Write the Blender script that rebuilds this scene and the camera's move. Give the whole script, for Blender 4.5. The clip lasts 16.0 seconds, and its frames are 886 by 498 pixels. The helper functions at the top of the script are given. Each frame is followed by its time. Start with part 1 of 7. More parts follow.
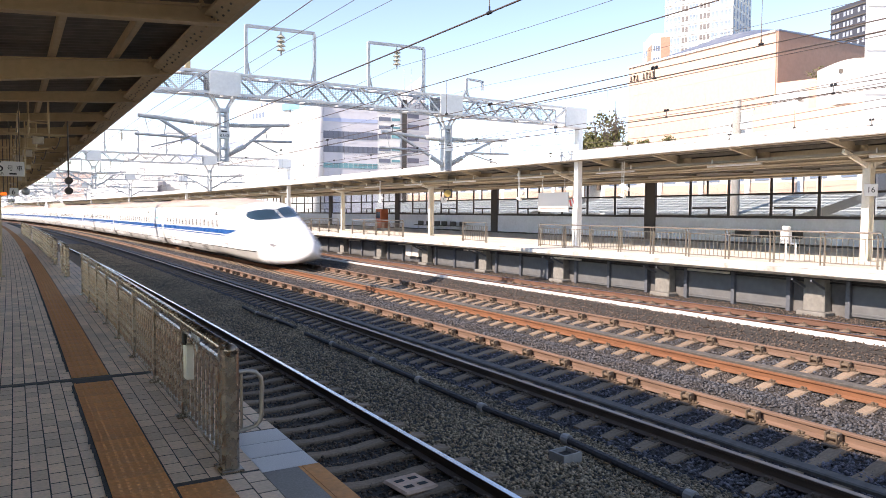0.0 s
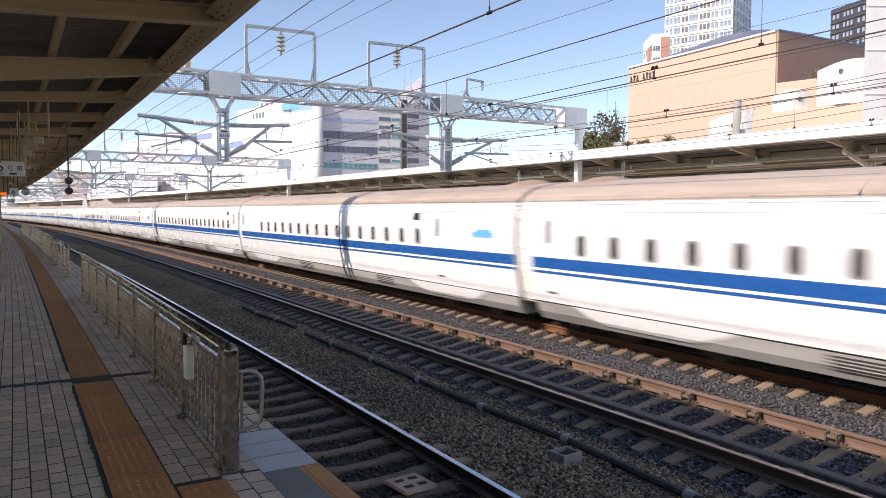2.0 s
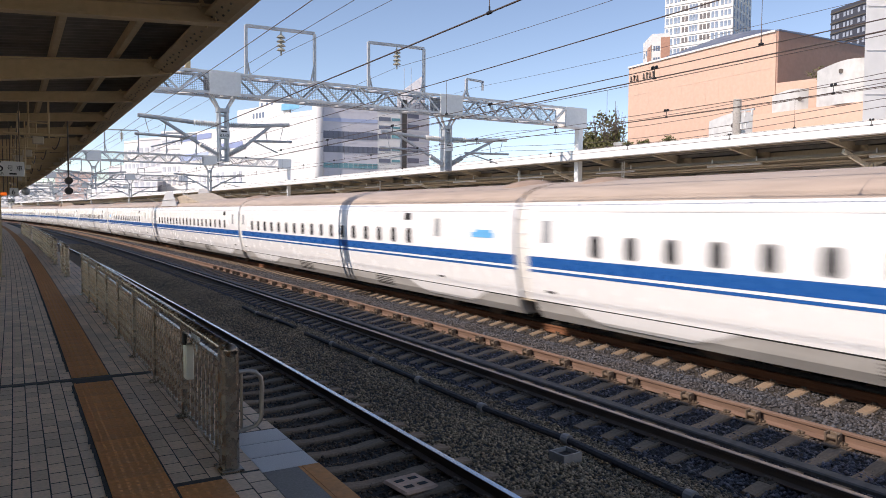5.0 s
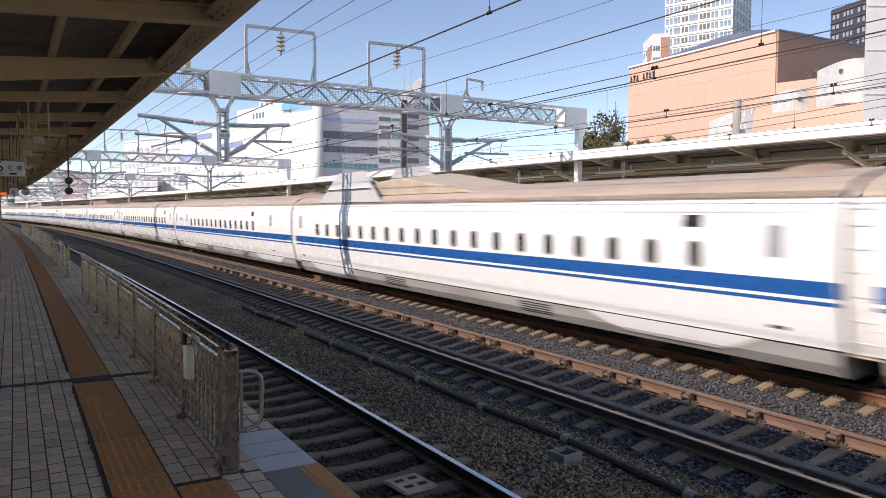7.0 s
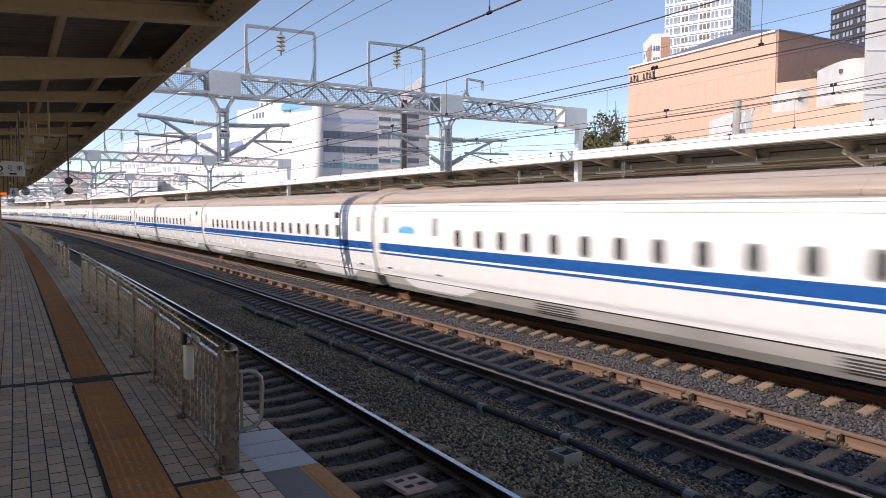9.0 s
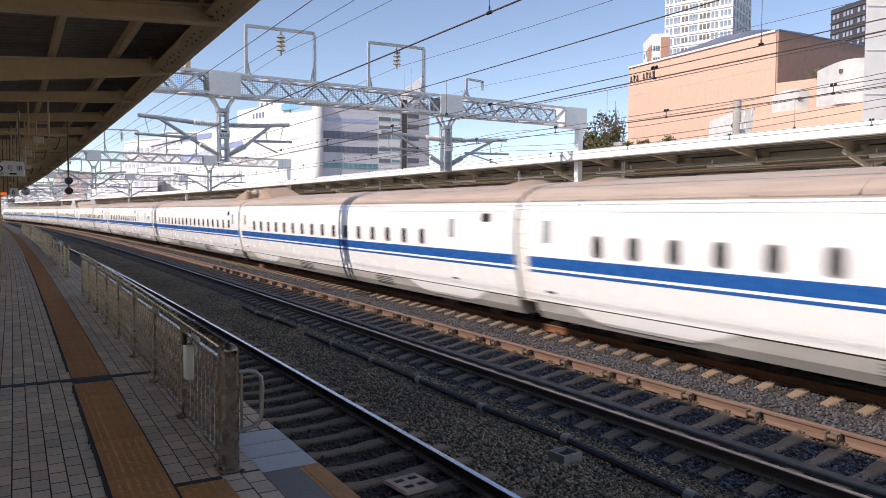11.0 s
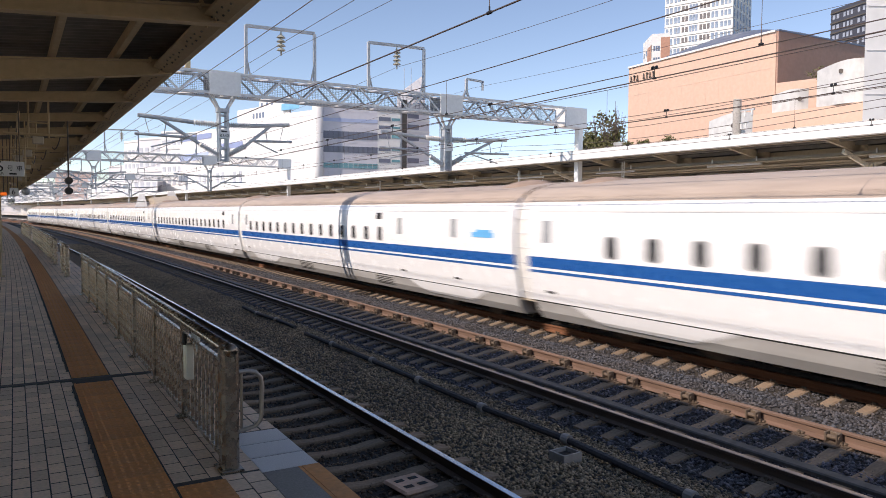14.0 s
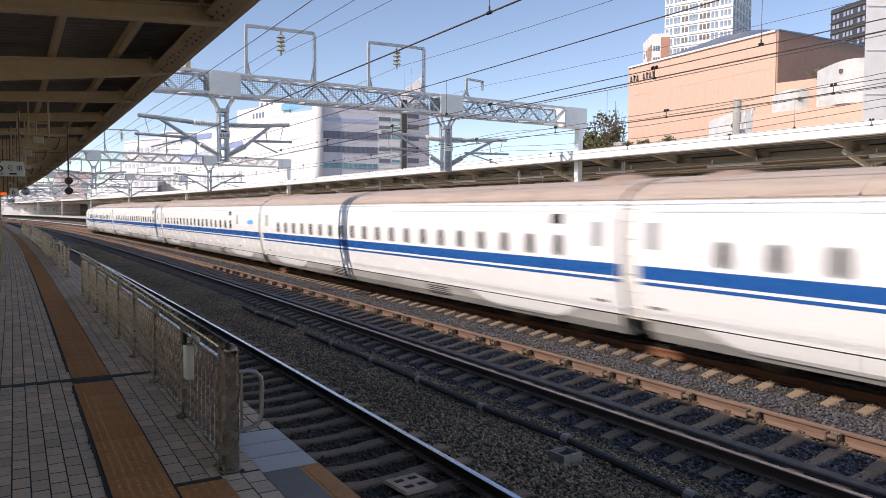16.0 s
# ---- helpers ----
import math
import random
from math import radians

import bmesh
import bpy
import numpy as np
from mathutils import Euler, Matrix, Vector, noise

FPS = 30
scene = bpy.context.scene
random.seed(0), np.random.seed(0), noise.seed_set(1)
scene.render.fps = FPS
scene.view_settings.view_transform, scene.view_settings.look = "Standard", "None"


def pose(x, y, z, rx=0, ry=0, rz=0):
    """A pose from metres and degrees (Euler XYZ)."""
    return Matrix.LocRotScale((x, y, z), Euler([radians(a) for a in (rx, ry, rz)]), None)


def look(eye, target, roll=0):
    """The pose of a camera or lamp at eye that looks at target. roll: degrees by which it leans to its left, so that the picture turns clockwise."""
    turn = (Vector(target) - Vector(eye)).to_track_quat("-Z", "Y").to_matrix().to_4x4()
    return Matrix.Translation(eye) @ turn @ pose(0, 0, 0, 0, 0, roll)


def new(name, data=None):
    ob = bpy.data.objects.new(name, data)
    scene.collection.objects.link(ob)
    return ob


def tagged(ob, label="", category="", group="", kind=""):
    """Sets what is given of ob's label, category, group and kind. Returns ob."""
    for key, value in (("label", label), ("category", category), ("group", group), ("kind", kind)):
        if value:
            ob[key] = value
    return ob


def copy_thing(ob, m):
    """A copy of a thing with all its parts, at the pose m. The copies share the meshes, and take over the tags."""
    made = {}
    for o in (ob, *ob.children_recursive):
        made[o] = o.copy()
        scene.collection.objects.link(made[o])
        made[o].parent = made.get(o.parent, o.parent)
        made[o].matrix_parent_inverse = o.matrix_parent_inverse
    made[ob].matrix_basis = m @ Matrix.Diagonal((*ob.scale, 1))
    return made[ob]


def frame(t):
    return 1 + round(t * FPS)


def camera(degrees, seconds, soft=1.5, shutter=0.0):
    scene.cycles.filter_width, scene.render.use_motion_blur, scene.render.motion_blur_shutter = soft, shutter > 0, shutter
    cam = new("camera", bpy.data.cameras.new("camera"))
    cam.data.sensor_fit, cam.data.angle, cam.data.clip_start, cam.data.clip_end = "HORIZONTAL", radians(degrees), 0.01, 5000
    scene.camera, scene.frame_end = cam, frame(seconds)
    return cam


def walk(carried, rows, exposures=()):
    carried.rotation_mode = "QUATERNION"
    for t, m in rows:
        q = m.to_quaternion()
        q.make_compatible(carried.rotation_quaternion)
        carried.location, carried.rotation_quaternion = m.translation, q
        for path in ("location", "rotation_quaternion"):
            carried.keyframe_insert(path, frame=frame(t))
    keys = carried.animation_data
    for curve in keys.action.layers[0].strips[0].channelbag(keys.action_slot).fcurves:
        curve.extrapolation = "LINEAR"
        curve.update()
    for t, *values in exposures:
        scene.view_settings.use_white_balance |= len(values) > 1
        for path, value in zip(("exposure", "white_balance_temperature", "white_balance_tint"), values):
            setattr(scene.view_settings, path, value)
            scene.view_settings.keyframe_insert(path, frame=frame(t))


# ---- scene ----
# One camera on a tripod on a station platform; four curved tracks, a bullet train runs through.
K = 5.189e-4          # the curve bends to the left, radius about 1930 m
EYE = (0.0, 0.0, 2.935)
cam = camera(62.49, 16.0, soft=0.62, shutter=0.62)
CAM_POSE = Matrix.Translation(EYE) @ pose(0, 0, 0, 0, 0, -30.225) @ pose(0, 0, 0, 90 - 2.868, 0, 0) @ pose(0, 0, 0, 0, 0, 0.333)
walk(cam, [(0, CAM_POSE), (16, CAM_POSE)],
     exposures=[(t, e - 0.06, k, 20.5) for t, e, k in ((0, 0.93, 7750), (0.9, 0.82, 7600), (1.1, 0.56, 7550), (1.35, 0.4, 7550), (1.6, 0.32, 7500), (2.0, 0.22, 7450), (2.6, 0.12, 7400), (3.5, 0.03, 7400), (6, 0.0, 7400), (16, 0.0, 7400))])

# ---- light ----
SUN_WAY = Vector((1.0, 0.045, -0.75)).normalized()
world = bpy.data.worlds.new("sky")
scene.world = world
world.use_nodes = True
wn = world.node_tree.nodes
wl = world.node_tree.links
sky = wn.new("ShaderNodeTexSky")
sky.sky_type = "NISHITA"
sky.sun_disc = False
sky.sun_elevation = math.asin(-SUN_WAY.z)
sky.sun_rotation = math.atan2(-SUN_WAY.x, -SUN_WAY.y)
sky.altitude, sky.air_density, sky.dust_density, sky.ozone_density = 1800, 1.0, 0.2, 0.8
sky_tone = wn.new("ShaderNodeMix")
sky_tone.data_type, sky_tone.blend_type = "RGBA", "MULTIPLY"
sky_tone.inputs[0].default_value = 1.0
sky_tone.inputs[7].default_value = (0.93, 1.01, 1.06, 1)
wl.new(sky.outputs[0], sky_tone.inputs[6])
wl.new(sky_tone.outputs[2], wn["Background"].inputs[0])
wn["Background"].inputs[1].default_value = 0.18
sun_data = bpy.data.lights.new("sun", "SUN")
sun_data.energy, sun_data.angle, sun_data.color = 4.7, radians(0.53), (1.0, 0.968, 0.915)
sun = new("sun", sun_data)
sun.matrix_world = look(Vector(EYE) - SUN_WAY * 50, Vector(EYE))


# ---- materials ----
def mat(name, color, rough=0.6, metal=0.0, grain=0.0, scale=20.0, stain=0.0, stain_scale=1.2, stain_color=None, bump=0.0,
        bump_scale=60.0, per_object=0.0, per_island=0.0, spec=0.5, stretch=(1, 1, 1)):
    """A plain surface with fine grain, large stains, fine relief and a spread from piece to piece."""
    m = bpy.data.materials.new(name)
    m.use_nodes = True
    n, l = m.node_tree.nodes, m.node_tree.links
    b = n["Principled BSDF"]
    b.inputs["Roughness"].default_value = rough
    b.inputs["Metallic"].default_value = metal
    b.inputs["Specular IOR Level"].default_value = spec
    co = n.new("ShaderNodeTexCoord")
    mp = n.new("ShaderNodeMapping")
    mp.inputs["Scale"].default_value = stretch
    l.new(co.outputs["Object"], mp.inputs[0])
    rgb = n.new("ShaderNodeRGB")
    rgb.outputs[0].default_value = (*color, 1)
    out = rgb.outputs[0]

    def mixed(kind, a, bcol, fac):
        mx = n.new("ShaderNodeMix")
        mx.data_type, mx.blend_type = "RGBA", kind
        for sock, v in ((mx.inputs[0], fac), (mx.inputs[6], a), (mx.inputs[7], bcol)):
            if isinstance(v, (int, float)):
                sock.default_value = v
            elif isinstance(v, tuple):
                sock.default_value = (*v, 1)
            else:
                l.new(v, sock)
        return mx.outputs[2]

    def ranged(v, a, b2, c, e):
        r = n.new("ShaderNodeMapRange")
        l.new(v, r.inputs[0])
        for i, x in enumerate((a, b2, c, e)):
            r.inputs[1 + i].default_value = x
        return r.outputs[0]

    def noise_tex(sc, detail=4.0):
        t = n.new("ShaderNodeTexNoise")
        t.inputs["Scale"].default_value = sc
        t.inputs["Detail"].default_value = detail
        l.new(mp.outputs[0], t.inputs["Vector"])
        return t.outputs[0]

    def grey(v):
        c = n.new("ShaderNodeCombineColor")
        for i in range(3):
            l.new(v, c.inputs[i])
        return c.outputs[0]

    if stain:
        out = mixed("MIX", out, stain_color or tuple(c * 0.5 for c in color), ranged(noise_tex(stain_scale, 6.0), 0.42, 0.72, 0.0, stain))
    if grain:
        out = mixed("MULTIPLY", out, grey(ranged(noise_tex(scale), 0.3, 0.7, 1 - grain, 1 + grain)), 1.0)
    if per_object:
        oi = n.new("ShaderNodeObjectInfo")
        out = mixed("MULTIPLY", out, grey(ranged(oi.outputs["Random"], 0, 1, 1 - per_object, 1 + per_object)), 1.0)
    if per_island:
        ge = n.new("ShaderNodeNewGeometry")
        out = mixed("MULTIPLY", out, grey(ranged(ge.outputs["Random Per Island"], 0, 1, 1 - per_island, 1 + per_island)), 1.0)
    l.new(out, b.inputs["Base Color"])
    if grain or stain:
        l.new(ranged(noise_tex(scale * 0.7), 0.3, 0.7, max(0.02, rough - 0.1), min(1, rough + 0.1)), b.inputs["Roughness"])
    if bump:
        bp = n.new("ShaderNodeBump")
        bp.inputs["Strength"].default_value = bump
        bp.inputs["Distance"].default_value = 0.01
        l.new(noise_tex(bump_scale), bp.inputs["Height"])
        l.new(bp.outputs[0], b.inputs["Normal"])
    return m


def glass(name, color=(0.02, 0.025, 0.03), rough=0.05):
    return mat(name, color, rough=rough, spec=0.9)


def clear_glass(name, tint=(0.85, 0.9, 0.9)):
    m = bpy.data.materials.new(name)
    m.use_nodes = True
    b = m.node_tree.nodes["Principled BSDF"]
    b.inputs["Base Color"].default_value = (*tint, 1)
    b.inputs["Transmission Weight"].default_value = 1.0
    b.inputs["Roughness"].default_value = 0.03
    b.inputs["IOR"].default_value = 1.15
    return m


def glowing(name, color, strength):
    m = bpy.data.materials.new(name)
    m.use_nodes = True
    b = m.node_tree.nodes["Principled BSDF"]
    b.inputs["Base Color"].default_value = (*color, 1)
    b.inputs["Emission Color"].default_value = (*color, 1)
    b.inputs["Emission Strength"].default_value = strength
    return m


M_BALLAST = mat("ballast", (0.04, 0.034, 0.029), 0.95, grain=0.35, scale=40, stain=0.5, stain_scale=0.5, stain_color=(0.055, 0.045, 0.037), bump=1.0, bump_scale=25)
M_STONE = mat("ballast_stone", (0.335, 0.26, 0.17), 0.9, per_island=0.62, grain=0.2, scale=30, stain=0.6, stain_scale=0.45, stain_color=(0.12, 0.095, 0.075))
M_STONE_BLUE = mat("painted_stone", (0.115, 0.108, 0.125), 0.9, per_island=0.7, grain=0.2, scale=30, stain=0.5, stain_scale=0.8, stain_color=(0.15, 0.14, 0.13))
M_STONE_BROWN = mat("brown_ballast_stone", (0.11, 0.08, 0.063), 0.9, per_island=0.5, grain=0.2, scale=30, stain=0.5, stain_scale=0.6, stain_color=(0.075, 0.055, 0.045))
M_STONE_GREY = mat("grey_ballast_stone", (0.072, 0.074, 0.084), 0.9, per_island=0.7, grain=0.2, scale=30, stain=0.5, stain_scale=0.8, stain_color=(0.12, 0.085, 0.06))
M_STONE_DARK = mat("sooty_brown_stone", (0.14, 0.10, 0.07), 0.9, per_island=0.6, grain=0.2, scale=30, stain=0.5, stain_scale=0.6, stain_color=(0.085, 0.065, 0.05))
M_SLEEPER = mat("sleeper_concrete", (0.235, 0.168, 0.11), 0.9, grain=0.2, scale=30, stain=0.5, stain_scale=2.5, stain_color=(0.22, 0.15, 0.10), per_object=0.12, bump=0.2)
M_SLEEPER_R = mat("rusty_sleeper_concrete", (0.225, 0.185, 0.14), 0.9, grain=0.2, scale=30, stain=0.7, stain_scale=2.5, stain_color=(0.34, 0.19, 0.11), per_object=0.12, bump=0.2)
M_RAIL_TOP = mat("polished_rail_head", (0.62, 0.62, 0.63), 0.22, 1.0, grain=0.06, scale=15, stretch=(1, 0.05, 1))
M_RAIL_DARK = mat("brown_rail_web", (0.10, 0.065, 0.045), 0.75, grain=0.25, scale=18, stain=0.4, stain_color=(0.05, 0.04, 0.035), stretch=(1, 0.1, 1))
M_RAIL_TOP2 = mat("dull_brown_rail_head", (0.36, 0.27, 0.21), 0.42, 0.8, grain=0.1, scale=15, stretch=(1, 0.05, 1))
M_RUST = mat("orange_rusty_rail", (0.20, 0.085, 0.042), 0.85, grain=0.22, scale=18, stain=0.5, stain_scale=3, stain_color=(0.18, 0.08, 0.045), stretch=(1, 0.1, 1))
M_DUCT = mat("pale_duct_paint", (0.62, 0.60, 0.57), 0.7, grain=0.12, scale=12, stain=0.5, stain_scale=1.2, stain_color=(0.36, 0.30, 0.24))
M_RUST_DARK = mat("dark_rusty_rail", (0.15, 0.075, 0.048), 0.85, grain=0.22, scale=18, stain=0.5, stain_scale=3, stain_color=(0.10, 0.055, 0.04), stretch=(1, 0.1, 1))
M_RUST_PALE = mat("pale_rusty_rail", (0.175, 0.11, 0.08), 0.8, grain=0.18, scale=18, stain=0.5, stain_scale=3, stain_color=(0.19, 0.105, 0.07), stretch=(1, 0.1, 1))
M_GUARD = mat("dark_guard_steel", (0.115, 0.102, 0.09), 0.75, 0.1, grain=0.2, scale=10, stain=0.3)
M_FASTEN = mat("rail_fastening", (0.17, 0.125, 0.09), 0.7, 0.3, grain=0.3, scale=60, stain=0.4)
M_TILE = mat("platform_tile", (0.745, 0.55, 0.39), 0.8, grain=0.12, scale=40, stain=0.45, stain_scale=0.8, stain_color=(0.42, 0.35, 0.29), per_object=0.08, per_island=0.16, bump=0.15)
M_JOINT = mat("tile_joint", (0.07, 0.06, 0.05), 0.95, grain=0.2, scale=30)
M_TACTILE = mat("ochre_tactile_paving", (0.65, 0.275, 0.085), 0.75, grain=0.12, scale=30, stain=0.45, stain_scale=1.2, stain_color=(0.40, 0.21, 0.10), per_object=0.05, bump=0.1)
M_GRANITE = mat("pale_granite", (0.70, 0.685, 0.66), 0.8, grain=0.16, scale=160, stain=0.2, stain_scale=2, stain_color=(0.40, 0.39, 0.385), per_object=0.06)
M_GRANITE_DARK = mat("dark_grey_paving", (0.29, 0.265, 0.24), 0.8, grain=0.14, scale=90, stain=0.4, stain_scale=2)
M_CONC = mat("weathered_concrete", (0.36, 0.34, 0.31), 0.9, grain=0.15, scale=8, stain=0.55, stain_scale=0.8, stain_color=(0.20, 0.18, 0.16), bump=0.2)
M_CONC_PALE = mat("pale_concrete", (0.62, 0.60, 0.56), 0.88, grain=0.1, scale=8, stain=0.35, stain_scale=0.8, stain_color=(0.42, 0.39, 0.35), bump=0.15)
M_STEEL = mat("brushed_stainless", (0.36, 0.31, 0.26), 0.38, 0.95, grain=0.12, scale=30, stain=0.3, stain_scale=3, stain_color=(0.36, 0.31, 0.26), stretch=(1, 1, 0.15))
M_CREAM = mat("cream_painted_steel", (0.54, 0.42, 0.24), 0.55, grain=0.07, scale=12, stain=0.3, stain_scale=1.4, stain_color=(0.44, 0.35, 0.23))
M_CREAM_LIGHT = mat("pale_cream_painted_steel", (0.74, 0.69, 0.58), 0.55, grain=0.06, scale=12, stain=0.25, stain_scale=1.4, stain_color=(0.55, 0.47, 0.36))
M_DECK = mat("corrugated_roof_sheet", (0.19, 0.17, 0.14), 0.7, grain=0.15, scale=6, stain=0.3)
M_WHITE = mat("white_painted_steel", (0.80, 0.80, 0.78), 0.5, grain=0.05, scale=10, stain=0.2, stain_scale=1.0, stain_color=(0.62, 0.59, 0.54))
M_GALV = mat("galvanised_steel", (0.52, 0.53, 0.54), 0.5, 0.35, grain=0.15, scale=14, stain=0.3, stain_scale=2.0, stain_color=(0.40, 0.40, 0.40))
M_DARKFRAME = mat("dark_bronze_frame", (0.055, 0.045, 0.038), 0.5, 0.2, grain=0.15, scale=20)
M_WALLWHITE = mat("white_wall_panel", (0.88, 0.90, 0.94), 0.6, grain=0.05, scale=6, stain=0.15)
M_FARFLOOR = mat("far_platform_paving", (0.76, 0.70, 0.62), 0.85, grain=0.12, scale=12, stain=0.35, stain_scale=0.6)
M_WIRE = mat("dark_copper_wire", (0.12, 0.09, 0.078), 0.5, 0.5)
M_PORC = mat("porcelain_insulator", (0.70, 0.69, 0.66), 0.3, grain=0.08, scale=20)
M_TRAIN = mat("white_train_paint", (0.88, 0.885, 0.89), 0.22, grain=0.02, scale=4, stain=0.05, stain_scale=0.6, stain_color=(0.78, 0.775, 0.76))
M_ROOF = mat("dusty_train_roof", (0.44, 0.35, 0.285), 0.6, grain=0.12, scale=6, stain=0.5, stain_scale=0.7, stain_color=(0.56, 0.48, 0.40), stretch=(1, 0.12, 1))
M_BLUE = mat("blue_train_stripe", (0.012, 0.105, 0.36), 0.3, grain=0.04, scale=8)
M_SKIRT = mat("grey_train_skirt", (0.47, 0.46, 0.44), 0.45, grain=0.12, scale=3, stain=0.5, stain_scale=0.9, stain_color=(0.27, 0.25, 0.23), stretch=(1, 0.25, 1))
M_BLACK = mat("black_gap", (0.012, 0.012, 0.012), 0.8, grain=0.1)
M_TGLASS = glass("train_window_glass", (0.03, 0.032, 0.036), 0.08)
M_CABGLASS = mat("cab_window_glass", (0.012, 0.03, 0.045), 0.05, spec=0.6)
M_DOOR = mat("pale_door_edge", (0.66, 0.66, 0.65), 0.4)
M_RUBBER = mat("pale_gangway_hood", (0.82, 0.80, 0.76), 0.6, grain=0.06, scale=10)
M_BOGIE = mat("dusty_bogie", (0.16, 0.115, 0.085), 0.85, grain=0.3, scale=12)
M_DOORW = mat("pale_door_glass", (0.30, 0.32, 0.34), 0.2, grain=0.03, scale=4)
M_SHIELD = mat("light_grey_shield", (0.56, 0.565, 0.57), 0.5, grain=0.03, scale=6)
M_COVER = mat("beige_roof_cover", (0.56, 0.47, 0.36), 0.55, grain=0.08, scale=4, stain=0.3)
M_BEIGE = mat("beige_dust_cover", (0.40, 0.29, 0.22), 0.6, grain=0.12, scale=5, stain=0.3)
M_GROUND = mat("city_ground", (0.22, 0.21, 0.19), 0.95, grain=0.2, scale=0.5, stain=0.4, stain_scale=0.05)


# ---- building blocks ----
def P(s, off, z=0.0):
    """A place by its way along the line, its distance to the side of it, and its height."""
    t = -K * s
    n = math.hypot(1, t)
    return Vector((-K * s * s / 2 + off / n, s - off * t / n, z))


def at(s, off, z=0.0, turn=0.0, lean=0.0):
    """A pose on the line: y along it, x across."""
    return Matrix.Translation(P(s, off, z)) @ pose(0, 0, 0, 0, 0, math.degrees(math.atan(K * s)) + turn) @ pose(0, 0, 0, 0, lean, 0)


def finish(name, me, material, parent=None, label=""):
    if material:
        for m in (material if isinstance(material, (list, tuple)) else [material]):
            me.materials.append(m)
    ob = new(name, me)
    if parent is not None:
        ob.parent = parent
    if label:
        ob["label"] = label
    return ob


def part(name, bm, material, parent=None, label="", smooth=False):
    me = bpy.data.meshes.new(name)
    bm.to_mesh(me)
    bm.free()
    if smooth:
        for p in me.polygons:
            p.use_smooth = True
    return finish(name, me, material, parent, label)


def again(ob, m, parent=None):
    """One more piece on the same mesh."""
    o = new(ob.name.split(".")[0], ob.data)
    o.parent = parent if parent is not None else ob.parent
    o.matrix_basis = m
    return o


def thing(name, m, label, category, group="", kind=""):
    e = new(name)
    e.empty_display_size = 0.2
    e.matrix_basis = m
    return tagged(e, label, category, group, kind)


def box(bm, x0, x1, y0, y1, z0, z1, m=None, bevel=0.0):
    r = bmesh.ops.create_cube(bm, size=1)
    mm = Matrix.Translation(((x0 + x1) / 2, (y0 + y1) / 2, (z0 + z1) / 2)) @ Matrix.Diagonal((x1 - x0, y1 - y0, z1 - z0, 1))
    bmesh.ops.transform(bm, matrix=mm, verts=r["verts"])
    vs = r["verts"]
    if bevel:
        es = list({e for v in vs for e in v.link_edges})
        rb = bmesh.ops.bevel(bm, geom=es, offset=bevel, segments=1, affect="EDGES", clamp_overlap=True)
        vs = list({v for f in rb["faces"] for v in f.verts} | {v for v in vs if v.is_valid})
    if m is not None:
        bmesh.ops.transform(bm, matrix=m, verts=vs)
    return vs


def rod(bm, a, b, r, seg=8, r2=None, caps=True):
    a, b = Vector(a), Vector(b)
    q = bmesh.ops.create_cone(bm, cap_ends=caps, segments=seg, radius1=r, radius2=r if r2 is None else r2, depth=(b - a).length)
    m = Matrix.Translation((a + b) / 2) @ (b - a).to_track_quat("Z", "Y").to_matrix().to_4x4()
    bmesh.ops.transform(bm, matrix=m, verts=q["verts"])
    return q["verts"]


def beam(bm, a, b, w, h):
    """A square bar from a to b, w wide and h high."""
    a, b = Vector(a), Vector(b)
    r = bmesh.ops.create_cube(bm, size=1)
    m = Matrix.Translation((a + b) / 2) @ (b - a).to_track_quat("Y", "Z").to_matrix().to_4x4() @ Matrix.Diagonal((w, (b - a).length, h, 1))
    bmesh.ops.transform(bm, matrix=m, verts=r["verts"])


def stations(s0, s1, step=6.0):
    n = max(1, math.ceil((s1 - s0) / step))
    return [s0 + (s1 - s0) * i / n for i in range(n + 1)]


def sweep_data(profile, s0, s1, step=6.0, closed=True):
    """A cross-section of (side, height) drawn along the line."""
    st = stations(s0, s1, step)
    k = len(profile)
    vs = [P(s, o, z) for s in st for o, z in profile]
    fs = []
    for i in range(len(st) - 1):
        for j in range(k if closed else k - 1):
            a, b = i * k + j, i * k + (j + 1) % k
            fs.append((a, a + k, b + k, b))
    if closed:
        fs.append(tuple(range(k)))
        fs.append(tuple((len(st) - 1) * k + j for j in reversed(range(k))))
    return vs, fs


def sweep(name, profile, s0, s1, material, parent=None, label="", step=6.0, closed=True, smooth=False):
    vs, fs = sweep_data(profile, s0, s1, step, closed)
    me = bpy.data.meshes.new(name)
    me.from_pydata(vs, [], fs)
    me.update()
    if closed:
        bm = bmesh.new()
        bm.from_mesh(me)
        bmesh.ops.recalc_face_normals(bm, faces=bm.faces)
        bm.to_mesh(me)
        bm.free()
    if smooth:
        for p in me.polygons:
            p.use_smooth = True
    return finish(name, me, material, parent, label)


def rect(o0, o1, z0, z1):
    return [(o0, z0), (o1, z0), (o1, z1), (o0, z1)]


def canted(track, u, v):
    """Side and height of a point u across and v above a track's plane."""
    c, z0, lean = track
    ca, sa = math.cos(lean), math.sin(lean)
    return c - 0.75 + (u + 0.75) * ca - v * sa, z0 + (u + 0.75) * sa + v * ca


LEAN = math.asin(0.1727 / 1.5)
TRACK_N = (3.604, 0.0, 0.03)
TRACK_1 = (8.343, 0.0, LEAN)
TRACK_2 = (12.747, 0.031, LEAN)
TRACK_3 = (17.82, 0.12, 0.0)
Z_NEAR = 1.25         # near platform
Z_FAR = 1.368         # far platform

